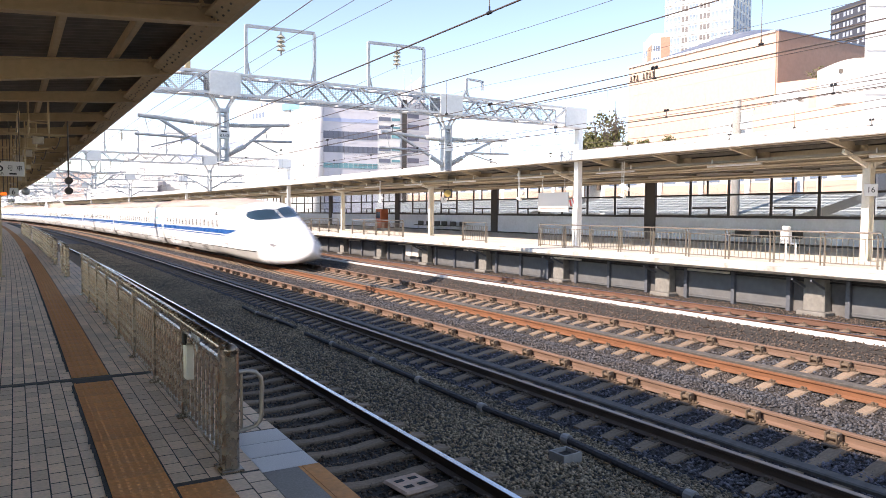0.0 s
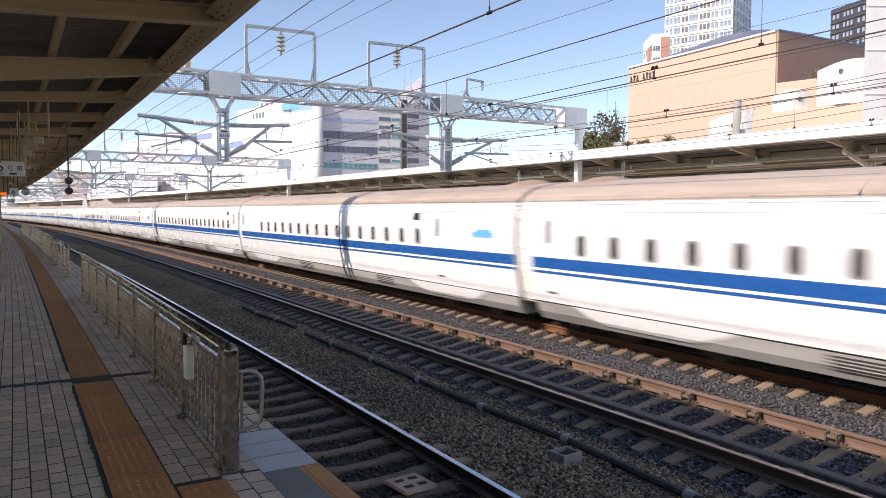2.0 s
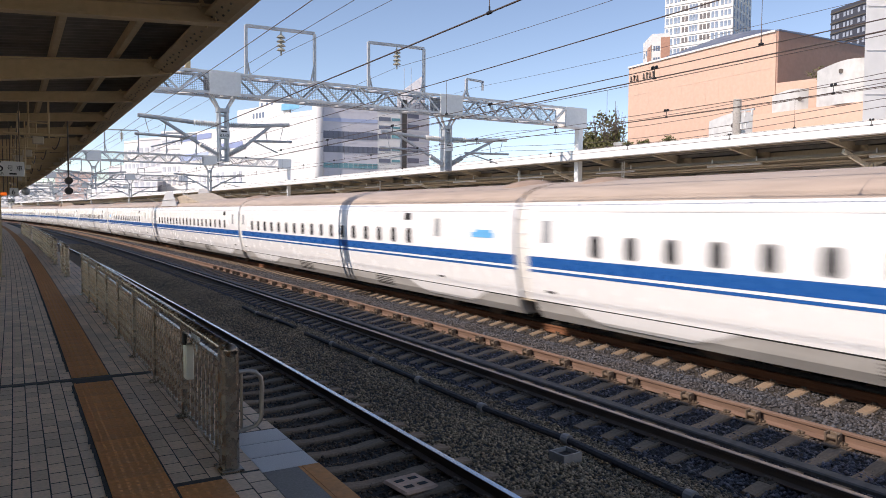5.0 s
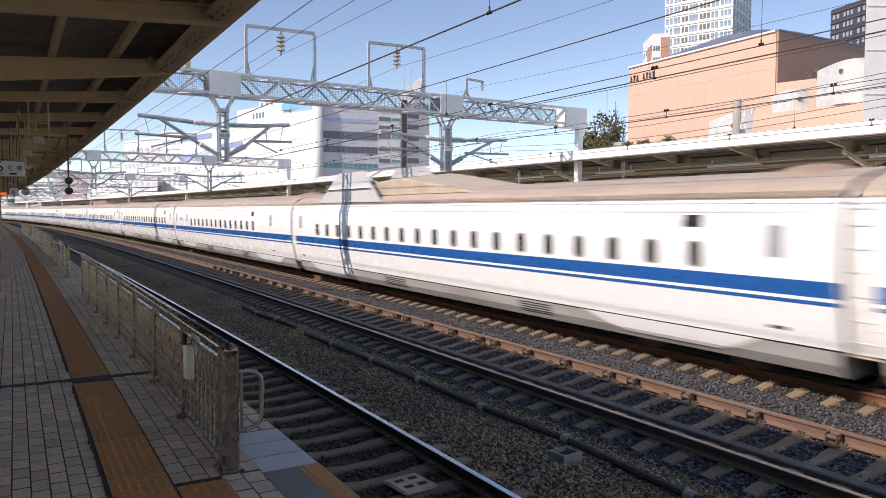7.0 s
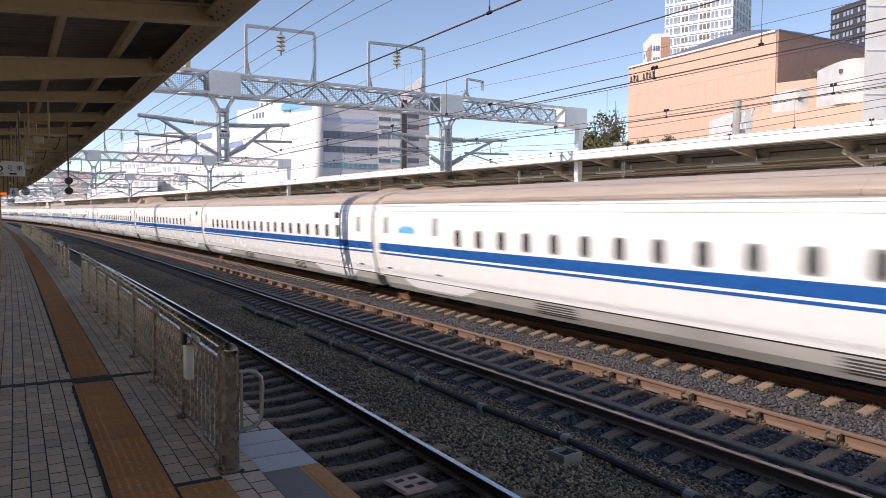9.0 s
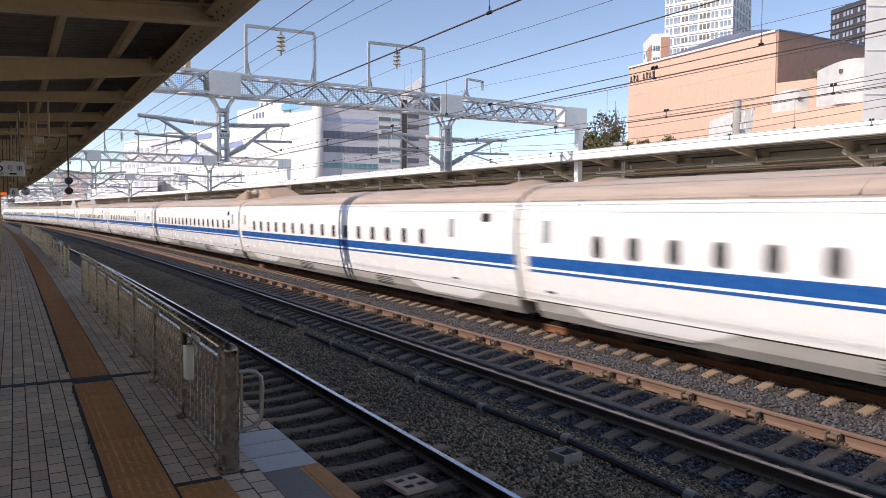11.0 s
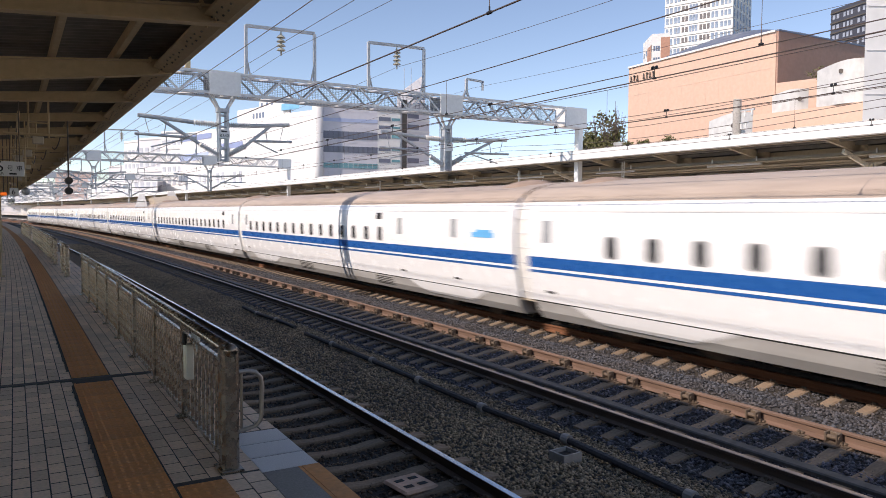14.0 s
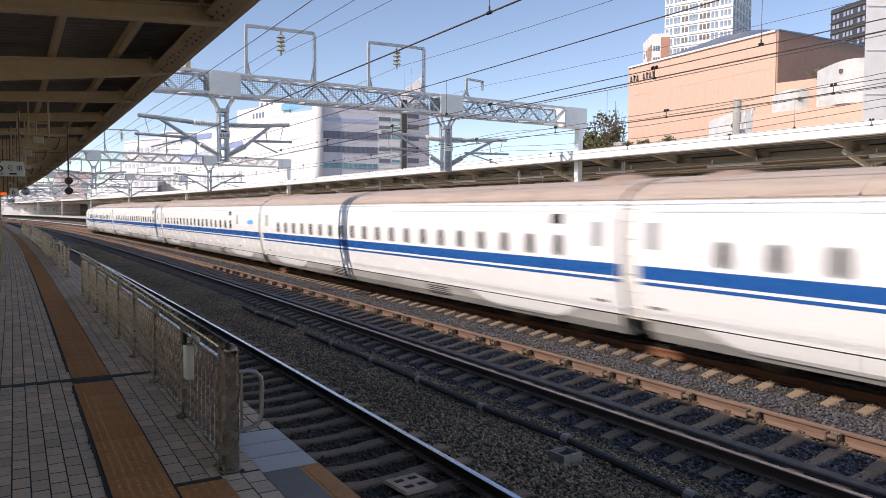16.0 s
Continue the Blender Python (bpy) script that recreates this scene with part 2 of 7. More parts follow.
# ---- ground and track bed ----
me = bpy.data.meshes.new("ground")
gv = [(-1500, -400, -0.9), (2500, -400, -0.9), (2500, 3000, -0.9), (-1500, 3000, -0.9)]
me.from_pydata(gv, [], [(0, 1, 2, 3)])
tagged(finish("ground", me, M_GROUND), "grey city ground round the station", "ground", kind="structure")

B0 = -0.19
bed_profile = [(1.95, -0.9), (1.95, -0.30), (2.2, -0.245), (5.0, -0.17), (5.5, -0.15), (6.3, -0.2), (6.95, -0.30), (9.77, 0.025), (10.5, -0.05), (11.37, -0.27),
               (14.16, 0.055), (14.8, 0.12), (15.05, 0.25), (15.5, 0.25), (16.35, -0.10), (19.15, -0.10), (19.9, -0.06), (20.8, -0.04), (20.8, -0.9)]
sweep("track_bed", bed_profile, -25, 420, M_BALLAST, step=5, closed=True)
tagged(bpy.data.objects["track_bed"], "grey-brown ballast bed under four curved tracks", "track bed", kind="structure")


def rail_profile(track, u):
    pts = [(-0.07, -0.17), (0.07, -0.17), (0.07, -0.155), (0.012, -0.13), (0.012, -0.05), (0.036, -0.035), (0.036, -0.006), (0.028, 0.0),
           (-0.028, 0.0), (-0.036, -0.006), (-0.036, -0.035), (-0.012, -0.05), (-0.012, -0.13), (-0.07, -0.155)]
    return [canted(track, u + a, b) for a, b in pts]


def build_rail(track, u, side_mat, top_mat, label):
    ob = sweep("rail", rail_profile(track, u), -22, 400, [side_mat, top_mat], step=5)
    k = 14
    for i, p in enumerate(ob.data.polygons):
        if p.index % k in (6, 7, 8) and len(p.vertices) == 4:
            p.material_index = 1
    return tagged(ob, label, "rail", "rails", "structure")


for track, side_m, top_m, text in ((TRACK_N, M_RAIL_DARK, M_RAIL_TOP, "dark rail with a polished bluish running head"),
                                   (TRACK_1, M_RAIL_DARK, M_RAIL_TOP2, "brown rail with a polished head"),
                                   (TRACK_2, M_RUST, M_RUST, "orange rusty rail on pale sleepers"),
                                   (TRACK_3, M_RUST_DARK, M_RAIL_TOP, "rusty rail beside the far platform")):
    for u in (-0.75, 0.75):
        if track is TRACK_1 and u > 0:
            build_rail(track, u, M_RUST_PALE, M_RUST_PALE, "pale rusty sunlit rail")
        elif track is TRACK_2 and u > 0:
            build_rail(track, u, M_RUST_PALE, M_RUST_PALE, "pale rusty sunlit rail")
        else:
            build_rail(track, u, side_m, top_m, text)

# guard beams inside the left rails of the through tracks
for track in (TRACK_1, TRACK_2):
    prof = [canted(track, a, b) for a, b in ((-0.56, -0.06), (-0.40, -0.06), (-0.40, -0.02), (-0.42, -0.005), (-0.54, -0.005), (-0.56, -0.02))]
    tagged(sweep("guard_beam", prof, -22, 300, M_GUARD), "dark steel derailment guard beside a rail", "guard rail", "guard rails", "structure")


def sleeper_mesh():
    bm = bmesh.new()
    xs = [(-1.22, 0.10, -0.19), (-0.95, 0.105, -0.165), (-0.45, 0.105, -0.165), (-0.2, 0.095, -0.19), (0.2, 0.095, -0.19), (0.45, 0.105, -0.165), (0.95, 0.105, -0.165), (1.22, 0.10, -0.19)]
    rings = []
    for x, w, z in xs:
        rings.append([bm.verts.new((x, y, h)) for y, h in ((-w - 0.015, -0.36), (-w, z - 0.02), (-w + 0.02, z), (w - 0.02, z), (w, z - 0.02), (w + 0.015, -0.36))])
    for a, b in zip(rings[:-1], rings[1:]):
        for i in range(6):
            bm.faces.new((a[i], b[i], b[(i + 1) % 6], a[(i + 1) % 6]))
    bm.faces.new(rings[0])
    bm.faces.new(list(reversed(rings[-1])))
    bmesh.ops.recalc_face_normals(bm, faces=bm.faces)
    return bm


def fastening_mesh():
    """Clip plate and bolt on each side of both rails."""
    bm = bmesh.new()
    for u in (-0.75, 0.75):
        box(bm, u - 0.16, u + 0.16, -0.09, 0.09, -0.168, -0.155)
        for sd in (-1, 1):
            box(bm, u + sd * 0.075 - 0.03, u + sd * 0.075 + 0.03, -0.05, 0.05, -0.155, -0.125, bevel=0.008)
            rod(bm, (u + sd * 0.115, 0, -0.155), (u + sd * 0.115, 0, -0.10), 0.02, 6)
    return bm


PITCH = 0.585
PITCHES = {TRACK_N: 0.60, TRACK_1: 0.585, TRACK_2: 0.61, TRACK_3: 0.60}
sl_me = {}
me_f = bpy.data.meshes.new("fastening")
bmf = fastening_mesh()
bmf.to_mesh(me_f)
bmf.free()
me_f.materials.append(M_FASTEN)
for key, m in (("a", M_SLEEPER), ("b", M_SLEEPER_R)):
    me = bpy.data.meshes.new("sleeper")
    bms = sleeper_mesh()
    bms.to_mesh(me)
    bms.free()
    me.materials.append(m)
    sl_me[key] = me
for tname, track, key, s_lo, s_hi, s_far in (("near_platform_track", TRACK_N, "a", 2.14, 34.0, 110.0), ("through_track", TRACK_1, "a", 1.215, 60.0, 160.0),
                                             ("through_track", TRACK_2, "b", 1.04, 60.0, 160.0), ("far_platform_track", TRACK_3, "b", 6.0, 40.0, 120.0)):
    tr = thing(tname, Matrix.Identity(4), "concrete sleepers and rail clips laid in ballast", "railway track", "railway tracks", "structure")
    s = s_lo
    joined_v, joined_f = [], []
    while s < s_far:
        o, z = canted(track, 0, 0)
        m = at(s, o, z, lean=-math.degrees(track[2]))
        if s < s_hi:
            sl = new("sleeper", sl_me[key])
            sl.parent, sl.matrix_basis = tr, m @ pose(0, random.uniform(-0.02, 0.02), 0, 0, 0, random.uniform(-0.5, 0.5))
            if s < 26:
                fa = new("rail_clip", me_f)
                fa.parent, fa.matrix_basis = tr, m
        else:
            base = len(joined_v)
            joined_v += [m @ v.co for v in sl_me[key].vertices]
            joined_f += [tuple(base + i for i in p.vertices) for p in sl_me[key].polygons]
        s += PITCHES[track]
    me = bpy.data.meshes.new("far_sleepers")
    me.from_pydata(joined_v, [], joined_f)
    tagged(finish("far_sleepers", me, sl_me[key].materials[0], tr), kind="stuff")

# brackets of the guard on the inner side of the right rails
bm = bmesh.new()
box(bm, 0.50, 0.66, -0.10, 0.10, -0.165, -0.13, bevel=0.01)
for y in (-0.075, 0.075):
    box(bm, 0.56, 0.68, y - 0.012, y + 0.012, -0.13, 0.005, bevel=0.008)
rod(bm, (0.61, -0.1, -0.06), (0.61, 0.1, -0.06), 0.03, 8)
box(bm, 0.655, 0.70, -0.08, 0.08, -0.10, -0.01, bevel=0.008)
br0 = part("guard_bracket", bm, M_FASTEN)
tagged(br0, "rusty hinged steel bracket clamped to a rail", "rail bracket", "rail brackets")
first = True
for track, s_first in ((TRACK_1, 1.215 + PITCH * 7), (TRACK_2, 1.04 + 0.61 * 5)):
    for k in sorted(7 * p + q for p in range(8) for q in (0, 2, 4, 6)):
        s = s_first + PITCHES[track] * k + 0.10
        o, z = canted(track, 0, 0)
        m = at(s, o, z, lean=-math.degrees(track[2]))
        if first:
            br0.matrix_basis = m
            first = False
        else:
            copy_thing(br0, m)

# ---- cable duct beside the far platform track ----
for a, b in ((-5.0, 40.8), (43.9, 260.0)):
    d = sweep("cable_duct", [(15.22, 0.22), (15.36, 0.22), (15.36, 0.325), (15.34, 0.345), (15.24, 0.345), (15.22, 0.325)], a, b, M_DUCT, step=4)
    tagged(d, "long white cable duct beside the rusty track", "cable duct", "cable ducts", "structure")

# ---- near platform ----
np_body = [(-14.0, -0.9), (1.50, -0.9), (1.50, 0.95), (1.715, 1.0), (1.715, Z_NEAR - 0.0025), (-14.0, Z_NEAR - 0.0025)]
tagged(sweep("near_platform", np_body, -30, 330, M_JOINT, step=5), "concrete station platform under a cream canopy", "platform", kind="structure")
NEAR = thing("near_paving", Matrix.Identity(4), "grey tiles and ochre tactile paving on the platform", "pavement", kind="structure")


def tile_sheet(name, material, o0, o1, s0, s1, w, l, gap, z, parent, stagger=True, limit=10 ** 9):
    """Small tiles laid in rows, joined; each keeps its own top and edges."""
    vs, fs = [], []
    n_o = max(1, round((o1 - o0) / w))
    w = (o1 - o0) / n_o
    for i in range(n_o):
        a, b = o0 + i * w + gap / 2, o0 + (i + 1) * w - gap / 2
        s = s0 - (l * 0.5 if stagger and i % 2 else 0)
        while s < s1:
            c, e = max(s, s0) + gap * 1.05, min(s + l, s1) - gap * 1.05
            if e - c > 0.02:
                k = len(vs)
                h = z + random.uniform(-0.0012, 0.0012)
                for zz in (z - 0.03, h):
                    vs += [P(c, a, zz), P(c, b, zz), P(e, b, zz), P(e, a, zz)]
                fs += [(k + 4, k + 5, k + 6, k + 7), (k, k + 1, k + 5, k + 4), (k + 1, k + 2, k + 6, k + 5), (k + 2, k + 3, k + 7, k + 6), (k + 3, k, k + 4, k + 7)]
            s += l
    me = bpy.data.meshes.new(name)
    me.from_pydata(vs, [], fs)
    ob = finish(name, me, material, parent)
    return tagged(ob, kind="stuff")


TACT0, TACT1 = 0.455, 0.80
GAP_S = 8.07
for a, b in ((2.0, GAP_S - 0.06), (GAP_S + 0.06, 60.0)):
    tile_sheet("grey_tiles", M_TILE, -3.0, TACT0 - 0.004, a, b, 0.101, 0.196, 0.0085, Z_NEAR, NEAR)
    tile_sheet("grey_tiles", M_TILE, TACT1 + 0.006, 1.36, max(a, 4.66), b, 0.101, 0.196, 0.0085, Z_NEAR, NEAR)
tile_sheet("grey_tiles", M_TILE, 1.09, 1.34, 2.0, 4.66, 0.101, 0.196, 0.0085, Z_NEAR, NEAR)
tile_sheet("edge_tiles", M_TILE, 1.36, 1.72, 5.50, 60.0, 0.12, 0.24, 0.013, Z_NEAR, NEAR)
sweep("far_paving", rect(-6, 1.72, Z_NEAR - 0.03, Z_NEAR - 0.001), 60, 330, M_TILE, NEAR)
sweep("far_tactile_strip", rect(TACT0, TACT1, Z_NEAR - 0.02, Z_NEAR), 60, 330, M_TACTILE, NEAR)
sweep("paving_behind", rect(-6, -3.0, Z_NEAR - 0.03, Z_NEAR - 0.001), -20, 60, M_TILE, NEAR)
sweep("paving_before", rect(-3, 1.72, Z_NEAR - 0.03, Z_NEAR - 0.001), -20, 2, M_TILE, NEAR)

# tactile blocks: raised ridges and dots
bm = bmesh.new()
box(bm, -0.171, 0.171, -0.146, 0.146, -0.03, 0.0, bevel=0.003)
for ix in range(6):
    for iy in range(5):
        q = bmesh.ops.create_cone(bm, cap_ends=True, segments=6, radius1=0.013, radius2=0.009, depth=0.005,
                                  matrix=Matrix.Translation((-0.115 + ix * 0.052, -0.116 + iy * 0.058, 0.0025)))
box(bm, -0.169, -0.155, -0.143, 0.143, 0.0, 0.005)
tact0 = part("tactile_block", bm, M_TACTILE, NEAR)
tc = (TACT0 + TACT1) / 2 + 0.0
tact0.matrix_basis = at(2.1, tc, Z_NEAR + 0.002)
s = 2.395
while s < 32:
    if abs(s - GAP_S) > 0.2:
        again(tact0, at(s, tc, Z_NEAR + 0.002))
    s += 0.295
sweep("tactile_strip_further", rect(TACT0, TACT1, Z_NEAR - 0.02, Z_NEAR + 0.002), 32, 60, M_TACTILE, NEAR)
# cross row of tactile blocks before the boarding place
for s in (4.425, 4.08, 3.735):
    again(tact0, at(s, 0.96, Z_NEAR + 0.0025, turn=90))
# rough black filler beside the tactile strip
bm = bmesh.new()
s = 2.0
while s < 30:
    w = 0.008 + 0.012 * random.random() ** 2
    e = s + random.uniform(0.05, 0.22)
    if abs(s - GAP_S) > 0.3:
        q = [bm.verts.new(P(a, o, Z_NEAR + 0.004)) for a, o in ((s, TACT0 - 0.022 - w), (s, TACT0 - 0.004), (e, TACT0 - 0.004), (e, TACT0 - 0.022 - w * random.random()))]
        bm.faces.new(q)
        for v in q:
            bm.verts.new(v.co - Vector((0, 0, 0.01)))
    s = e
part("joint_filler", bm, mat("black_joint_filler", (0.035, 0.033, 0.032), 0.8, grain=0.3, scale=40, bump=0.6), NEAR, "rough black joint filler")
# expansion joint across the platform
for i, ds in enumerate((-0.05, -0.017, 0.017, 0.05)):
    sweep("expansion_joint", rect(-4.0, TACT0 if i % 2 else 1.15, Z_NEAR - 0.02, Z_NEAR - 0.004 + 0.006 * (i in (1, 2))), GAP_S + ds - 0.012, GAP_S + ds + 0.012, M_GUARD, NEAR, step=1)

# edge stones at the boarding place
bm = bmesh.new()
box(bm, -0.19, 0.19, -0.145, 0.145, -0.1, 0.0, bevel=0.006)
st0 = part("edge_stone", bm, M_GRANITE, NEAR, "pale granite edge stone")
for i, s in enumerate((5.34, 5.035, 4.73, 4.425)):
    m = at(s, 1.53, Z_NEAR + 0.003)
    if i == 0:
        st0.matrix_basis = m
    elif i < 3:
        again(st0, m)
sweep("dark_edge_paving", rect(1.34, 1.58, Z_NEAR - 0.1, Z_NEAR + 0.002), 2.0, 4.58, M_GRANITE_DARK, NEAR, step=1)
sweep("ochre_edge_band", rect(1.60, 1.72, Z_NEAR - 0.1, Z_NEAR + 0.003), 2.0, 4.58, M_TACTILE, NEAR, step=1)
sweep("ochre_edge_line", rect(1.575, 1.597, Z_NEAR - 0.1, Z_NEAR + 0.003), 2.0, 4.58, M_TACTILE, NEAR, step=1)

# ---- far platform ----
M_EDGE = mat("worn_white_edge", (0.62, 0.59, 0.54), 0.85, grain=0.2, scale=6, stain=0.8, stain_scale=2.2, stain_color=(0.24, 0.20, 0.16), bump=0.3)
fp = [(19.56, Z_FAR - 0.16), (19.56, Z_FAR), (33.6, Z_FAR), (33.6, Z_FAR - 0.32), (20.75, Z_FAR - 0.32), (19.75, Z_FAR - 0.24)]
tagged(sweep("far_platform_base", rect(20.78, 33.5, -0.9, Z_FAR - 0.32), -20, 420, mat("dark_base_concrete", (0.14, 0.135, 0.13), 0.9, grain=0.15, scale=6, stain=0.4), step=5), "dark concrete wall under the platform", "platform wall", kind="structure")
tagged(sweep("far_platform", fp, -20, 420, M_FARFLOOR, step=5), "sunlit concrete platform on grey piers", "platform", kind="structure")
tagged(sweep("far_platform_edge", rect(19.53, 19.85, Z_FAR - 0.14, Z_FAR + 0.006), -20, 420, M_EDGE, step=5), "worn white concrete platform edge", "platform edge", kind="structure")
FW = thing("far_platform_front", Matrix.Identity(4), "grey steel panels between concrete piers under the platform", "platform wall", kind="structure")
bm = bmesh.new()
box(bm, -0.04, 0.0, -0.95, 0.95, 0.0, 0.92)
box(bm, -0.06, -0.04, -0.95, 0.95, 0.06, 0.10)
box(bm, -0.06, -0.04, -0.95, 0.95, 0.78, 0.82)
M_PANEL = mat("grey_steel_panel", (0.14, 0.145, 0.15), 0.6, 0.2, grain=0.1, scale=4, stain=0.4, stain_scale=0.9, stain_color=(0.20, 0.19, 0.18))
pan0 = part("panel", bm, M_PANEL, FW)
bm = bmesh.new()
box(bm, -0.16, 0.0, -0.07, 0.07, -0.15, 1.05, bevel=0.006)
post0 = part("panel_post", bm, mat("dark_steel_post", (0.12, 0.13, 0.15), 0.6, 0.3, grain=0.15, scale=8), FW)
bm = bmesh.new()
box(bm, -0.34, 0.0, -0.34, 0.34, -0.3, 1.02, bevel=0.02)
box(bm, -0.5, 0.0, -0.46, 0.46, -0.3, 0.06, bevel=0.03)
# grimy concrete, darkened further for the shade under the platform's overhang
pier0 = part("pier", bm, mat("grimy_pier_concrete", (0.22, 0.21, 0.19), 0.9, grain=0.15, scale=8, stain=0.5, stain_scale=1.0, stain_color=(0.13, 0.12, 0.11)), FW)
fst = True
s = 12.95 - 5.8 * 2
while s < 150:
    for kind, ds in (("pier", 0.0), ("post", 0.95), ("panel", 1.95), ("post", 2.95), ("panel", 3.92), ("post", 4.9)):
        m = at(s + ds, 20.74, 0.02)
        o = {"pier": pier0, "panel": pan0, "post": post0}[kind]
        if o.matrix_basis == Matrix.Identity(4):
            o.matrix_basis = m
        else:
            again(o, m)
    s += 5.8

# cables and lamp housings under the far platform's edge
M_CABLE = mat("black_cable", (0.03, 0.03, 0.032), 0.6, grain=0.1)
for o_, z_, r_ in ((20.66, 0.93, 0.03), (20.66, 1.0, 0.02), (20.0, 1.09, 0.025)):
    sweep("cable", [(o_ + r_ * math.cos(a * math.pi / 3), z_ + r_ * math.sin(a * math.pi / 3)) for a in range(6)], -10, 150, M_CABLE, FW, step=3)
bm = bmesh.new()
box(bm, -0.05, 0.05, -0.85, 0.85, -0.03, 0.04, bevel=0.01)
lh0 = part("lamp_housing", bm, M_CONC_PALE, FW, "pale strip lamp housing")
for i in range(14):
    m = at(9.5 + 7.2 * i, 20.35, 0.99)
    if i:
        again(lh0, m, FW)
    else:
        lh0.matrix_basis = m
bm = bmesh.new()
for d in (-0.3, 0.3):
    beam(bm, (0.0, d, 0.62), (-0.95, d, 1.02), 0.06, 0.07)
br1 = part("edge_bracket", bm, post0.data.materials[0], FW, "steel bracket under the edge")
for i in range(26):
    m = at(1.35 + 5.8 * i, 20.72, 0.02)
    if i:
        again(br1, m, FW)
    else:
        br1.matrix_basis = m
JBX = thing("track_switch_box", at(37.6, 20.5, 0.35), "two pale switch boxes fixed under the platform", "switch box")
for d in (-0.42, 0.42):
    bm = bmesh.new()
    box(bm, -0.12, 0.14, d - 0.36, d + 0.36, 0.0, 0.62, bevel=0.02)
    part("case", bm, M_CONC_PALE, JBX)

# ---- the train ----
SIDE = -1   # the side of a car that faces the near platform
HALF = [(0.98, 0.38), (1.42, 0.40), (1.545, 0.61), (1.60, 0.87), (1.64, 1.15), (1.68, 1.6), (1.68, 1.98), (1.665, 2.3), (1.63, 2.6), (1.585, 2.9), (1.53, 3.1), (1.45, 3.26),
        (1.34, 3.38), (1.12, 3.50), (0.8, 3.58), (0.4, 3.62), (0.0, 3.63)]


def wall_x(v):
    """Half width of the body at height v."""
    for (x0, z0), (x1, z1) in zip(HALF[1:], HALF[2:]):
        if z0 <= v <= z1:
            return x0 + (x1 - x0) * (v - z0) / (z1 - z0)
    return 1.6


def shell(lo, hi, y0, y1, grow=0.0, both=True, steps=1):
    """A strip of the body's skin between two heights."""
    bm = bmesh.new()
    zs = sorted({lo, hi, *[z for x, z in HALF if lo < z < hi]})
    for sgn in ((-1, 1) if both else (-1,)):
        rows = []
        for j in range(steps + 1):
            y = y0 + (y1 - y0) * j / steps
            rows.append([bm.verts.new((sgn * (wall_x(z) + grow), y, z)) for z in zs])
        for a, b in zip(rows[:-1], rows[1:]):
            for i in range(len(zs) - 1):
                bm.faces.new((a[i], a[i + 1], b[i + 1], b[i]) if sgn < 0 else (a[i], b[i], b[i + 1], a[i + 1]))
    bmesh.ops.recalc_face_normals(bm, faces=bm.faces)
    return bm


def section(lo_i, hi_i, y0, y1, close=True):
    """The body's outline from point lo_i to hi_i, both sides, drawn along."""
    bm = bmesh.new()
    pts = HALF[lo_i:hi_i + 1]
    prof = [(-x, z) for x, z in pts] + [(x, z) for x, z in reversed(pts) if x > 0.001]
    a = [bm.verts.new((x, y0, z)) for x, z in prof]
    b = [bm.verts.new((x, y1, z)) for x, z in prof]
    for i in range(len(prof) - 1):
        bm.faces.new((a[i], a[i + 1], b[i + 1], b[i]))
    if close:
        bm.faces.new((a[-1], a[0], b[0], b[-1]))
        bm.faces.new(list(reversed(a)))
        bm.faces.new(b)
    bmesh.ops.recalc_face_normals(bm, faces=bm.faces)
    return bm


def window_mesh(w=0.31, lo=2.06, hi=2.53):
    bm = bmesh.new()
    r = 0.09
    ring = []
    for cx, cz, a0 in ((w / 2 - r, hi - r, 0), (-w / 2 + r, hi - r, 90), (-w / 2 + r, lo + r, 180), (w / 2 - r, lo + r, 270)):
        for k in range(3):
            a = radians(a0 + k * 45)
            ring.append((cx + r * math.cos(a), cz + r * math.sin(a)))
    top = [bm.verts.new((SIDE * (wall_x(z) + 0.016), y, z)) for y, z in ring]
    low = [bm.verts.new((SIDE * (wall_x(z) - 0.02), y, z)) for y, z in ring]
    bm.faces.new(top)
    for i in range(len(ring)):
        j = (i + 1) % len(ring)
        bm.faces.new((top[i], low[i], low[j], top[j]))
    bmesh.ops.recalc_face_normals(bm, faces=bm.faces)
    return bm


def side_box(y0, y1, v0, v1, proud=0.004, material=None, name="panel", parent=None):
    bm = bmesh.new()
    zs = [v0, (v0 + v1) / 2, v1]
    a = [bm.verts.new((SIDE * (wall_x(z) + proud), y0, z)) for z in zs]
    b = [bm.verts.new((SIDE * (wall_x(z) + proud), y1, z)) for z in zs]
    for i in range(2):
        bm.faces.new((a[i], a[i + 1], b[i + 1], b[i]))
    return part(name, bm, material, parent)


def bogie_mesh():
    bm = bmesh.new()
    for x in (-1.02, 1.02):
        box(bm, x - 0.09, x + 0.09, -1.75, 1.75, 0.42, 0.62, bevel=0.03)
        for y in (-1.25, 1.25):
            box(bm, x - 0.13, x + 0.13, y - 0.2, y + 0.2, 0.30, 0.56, bevel=0.03)
    for y in (-1.25, 1.25):
        for x in (-0.75, 0.75):
            rod(bm, (x - 0.065, y, 0.43), (x + 0.065, y, 0.43), 0.43, 20)
        rod(bm, (-1.0, y, 0.43), (1.0, y, 0.43), 0.08, 8)
    return bm


W_PITCH, W_PITCH_WIDE = 1.062, 1.165
L_CAR = 25.0


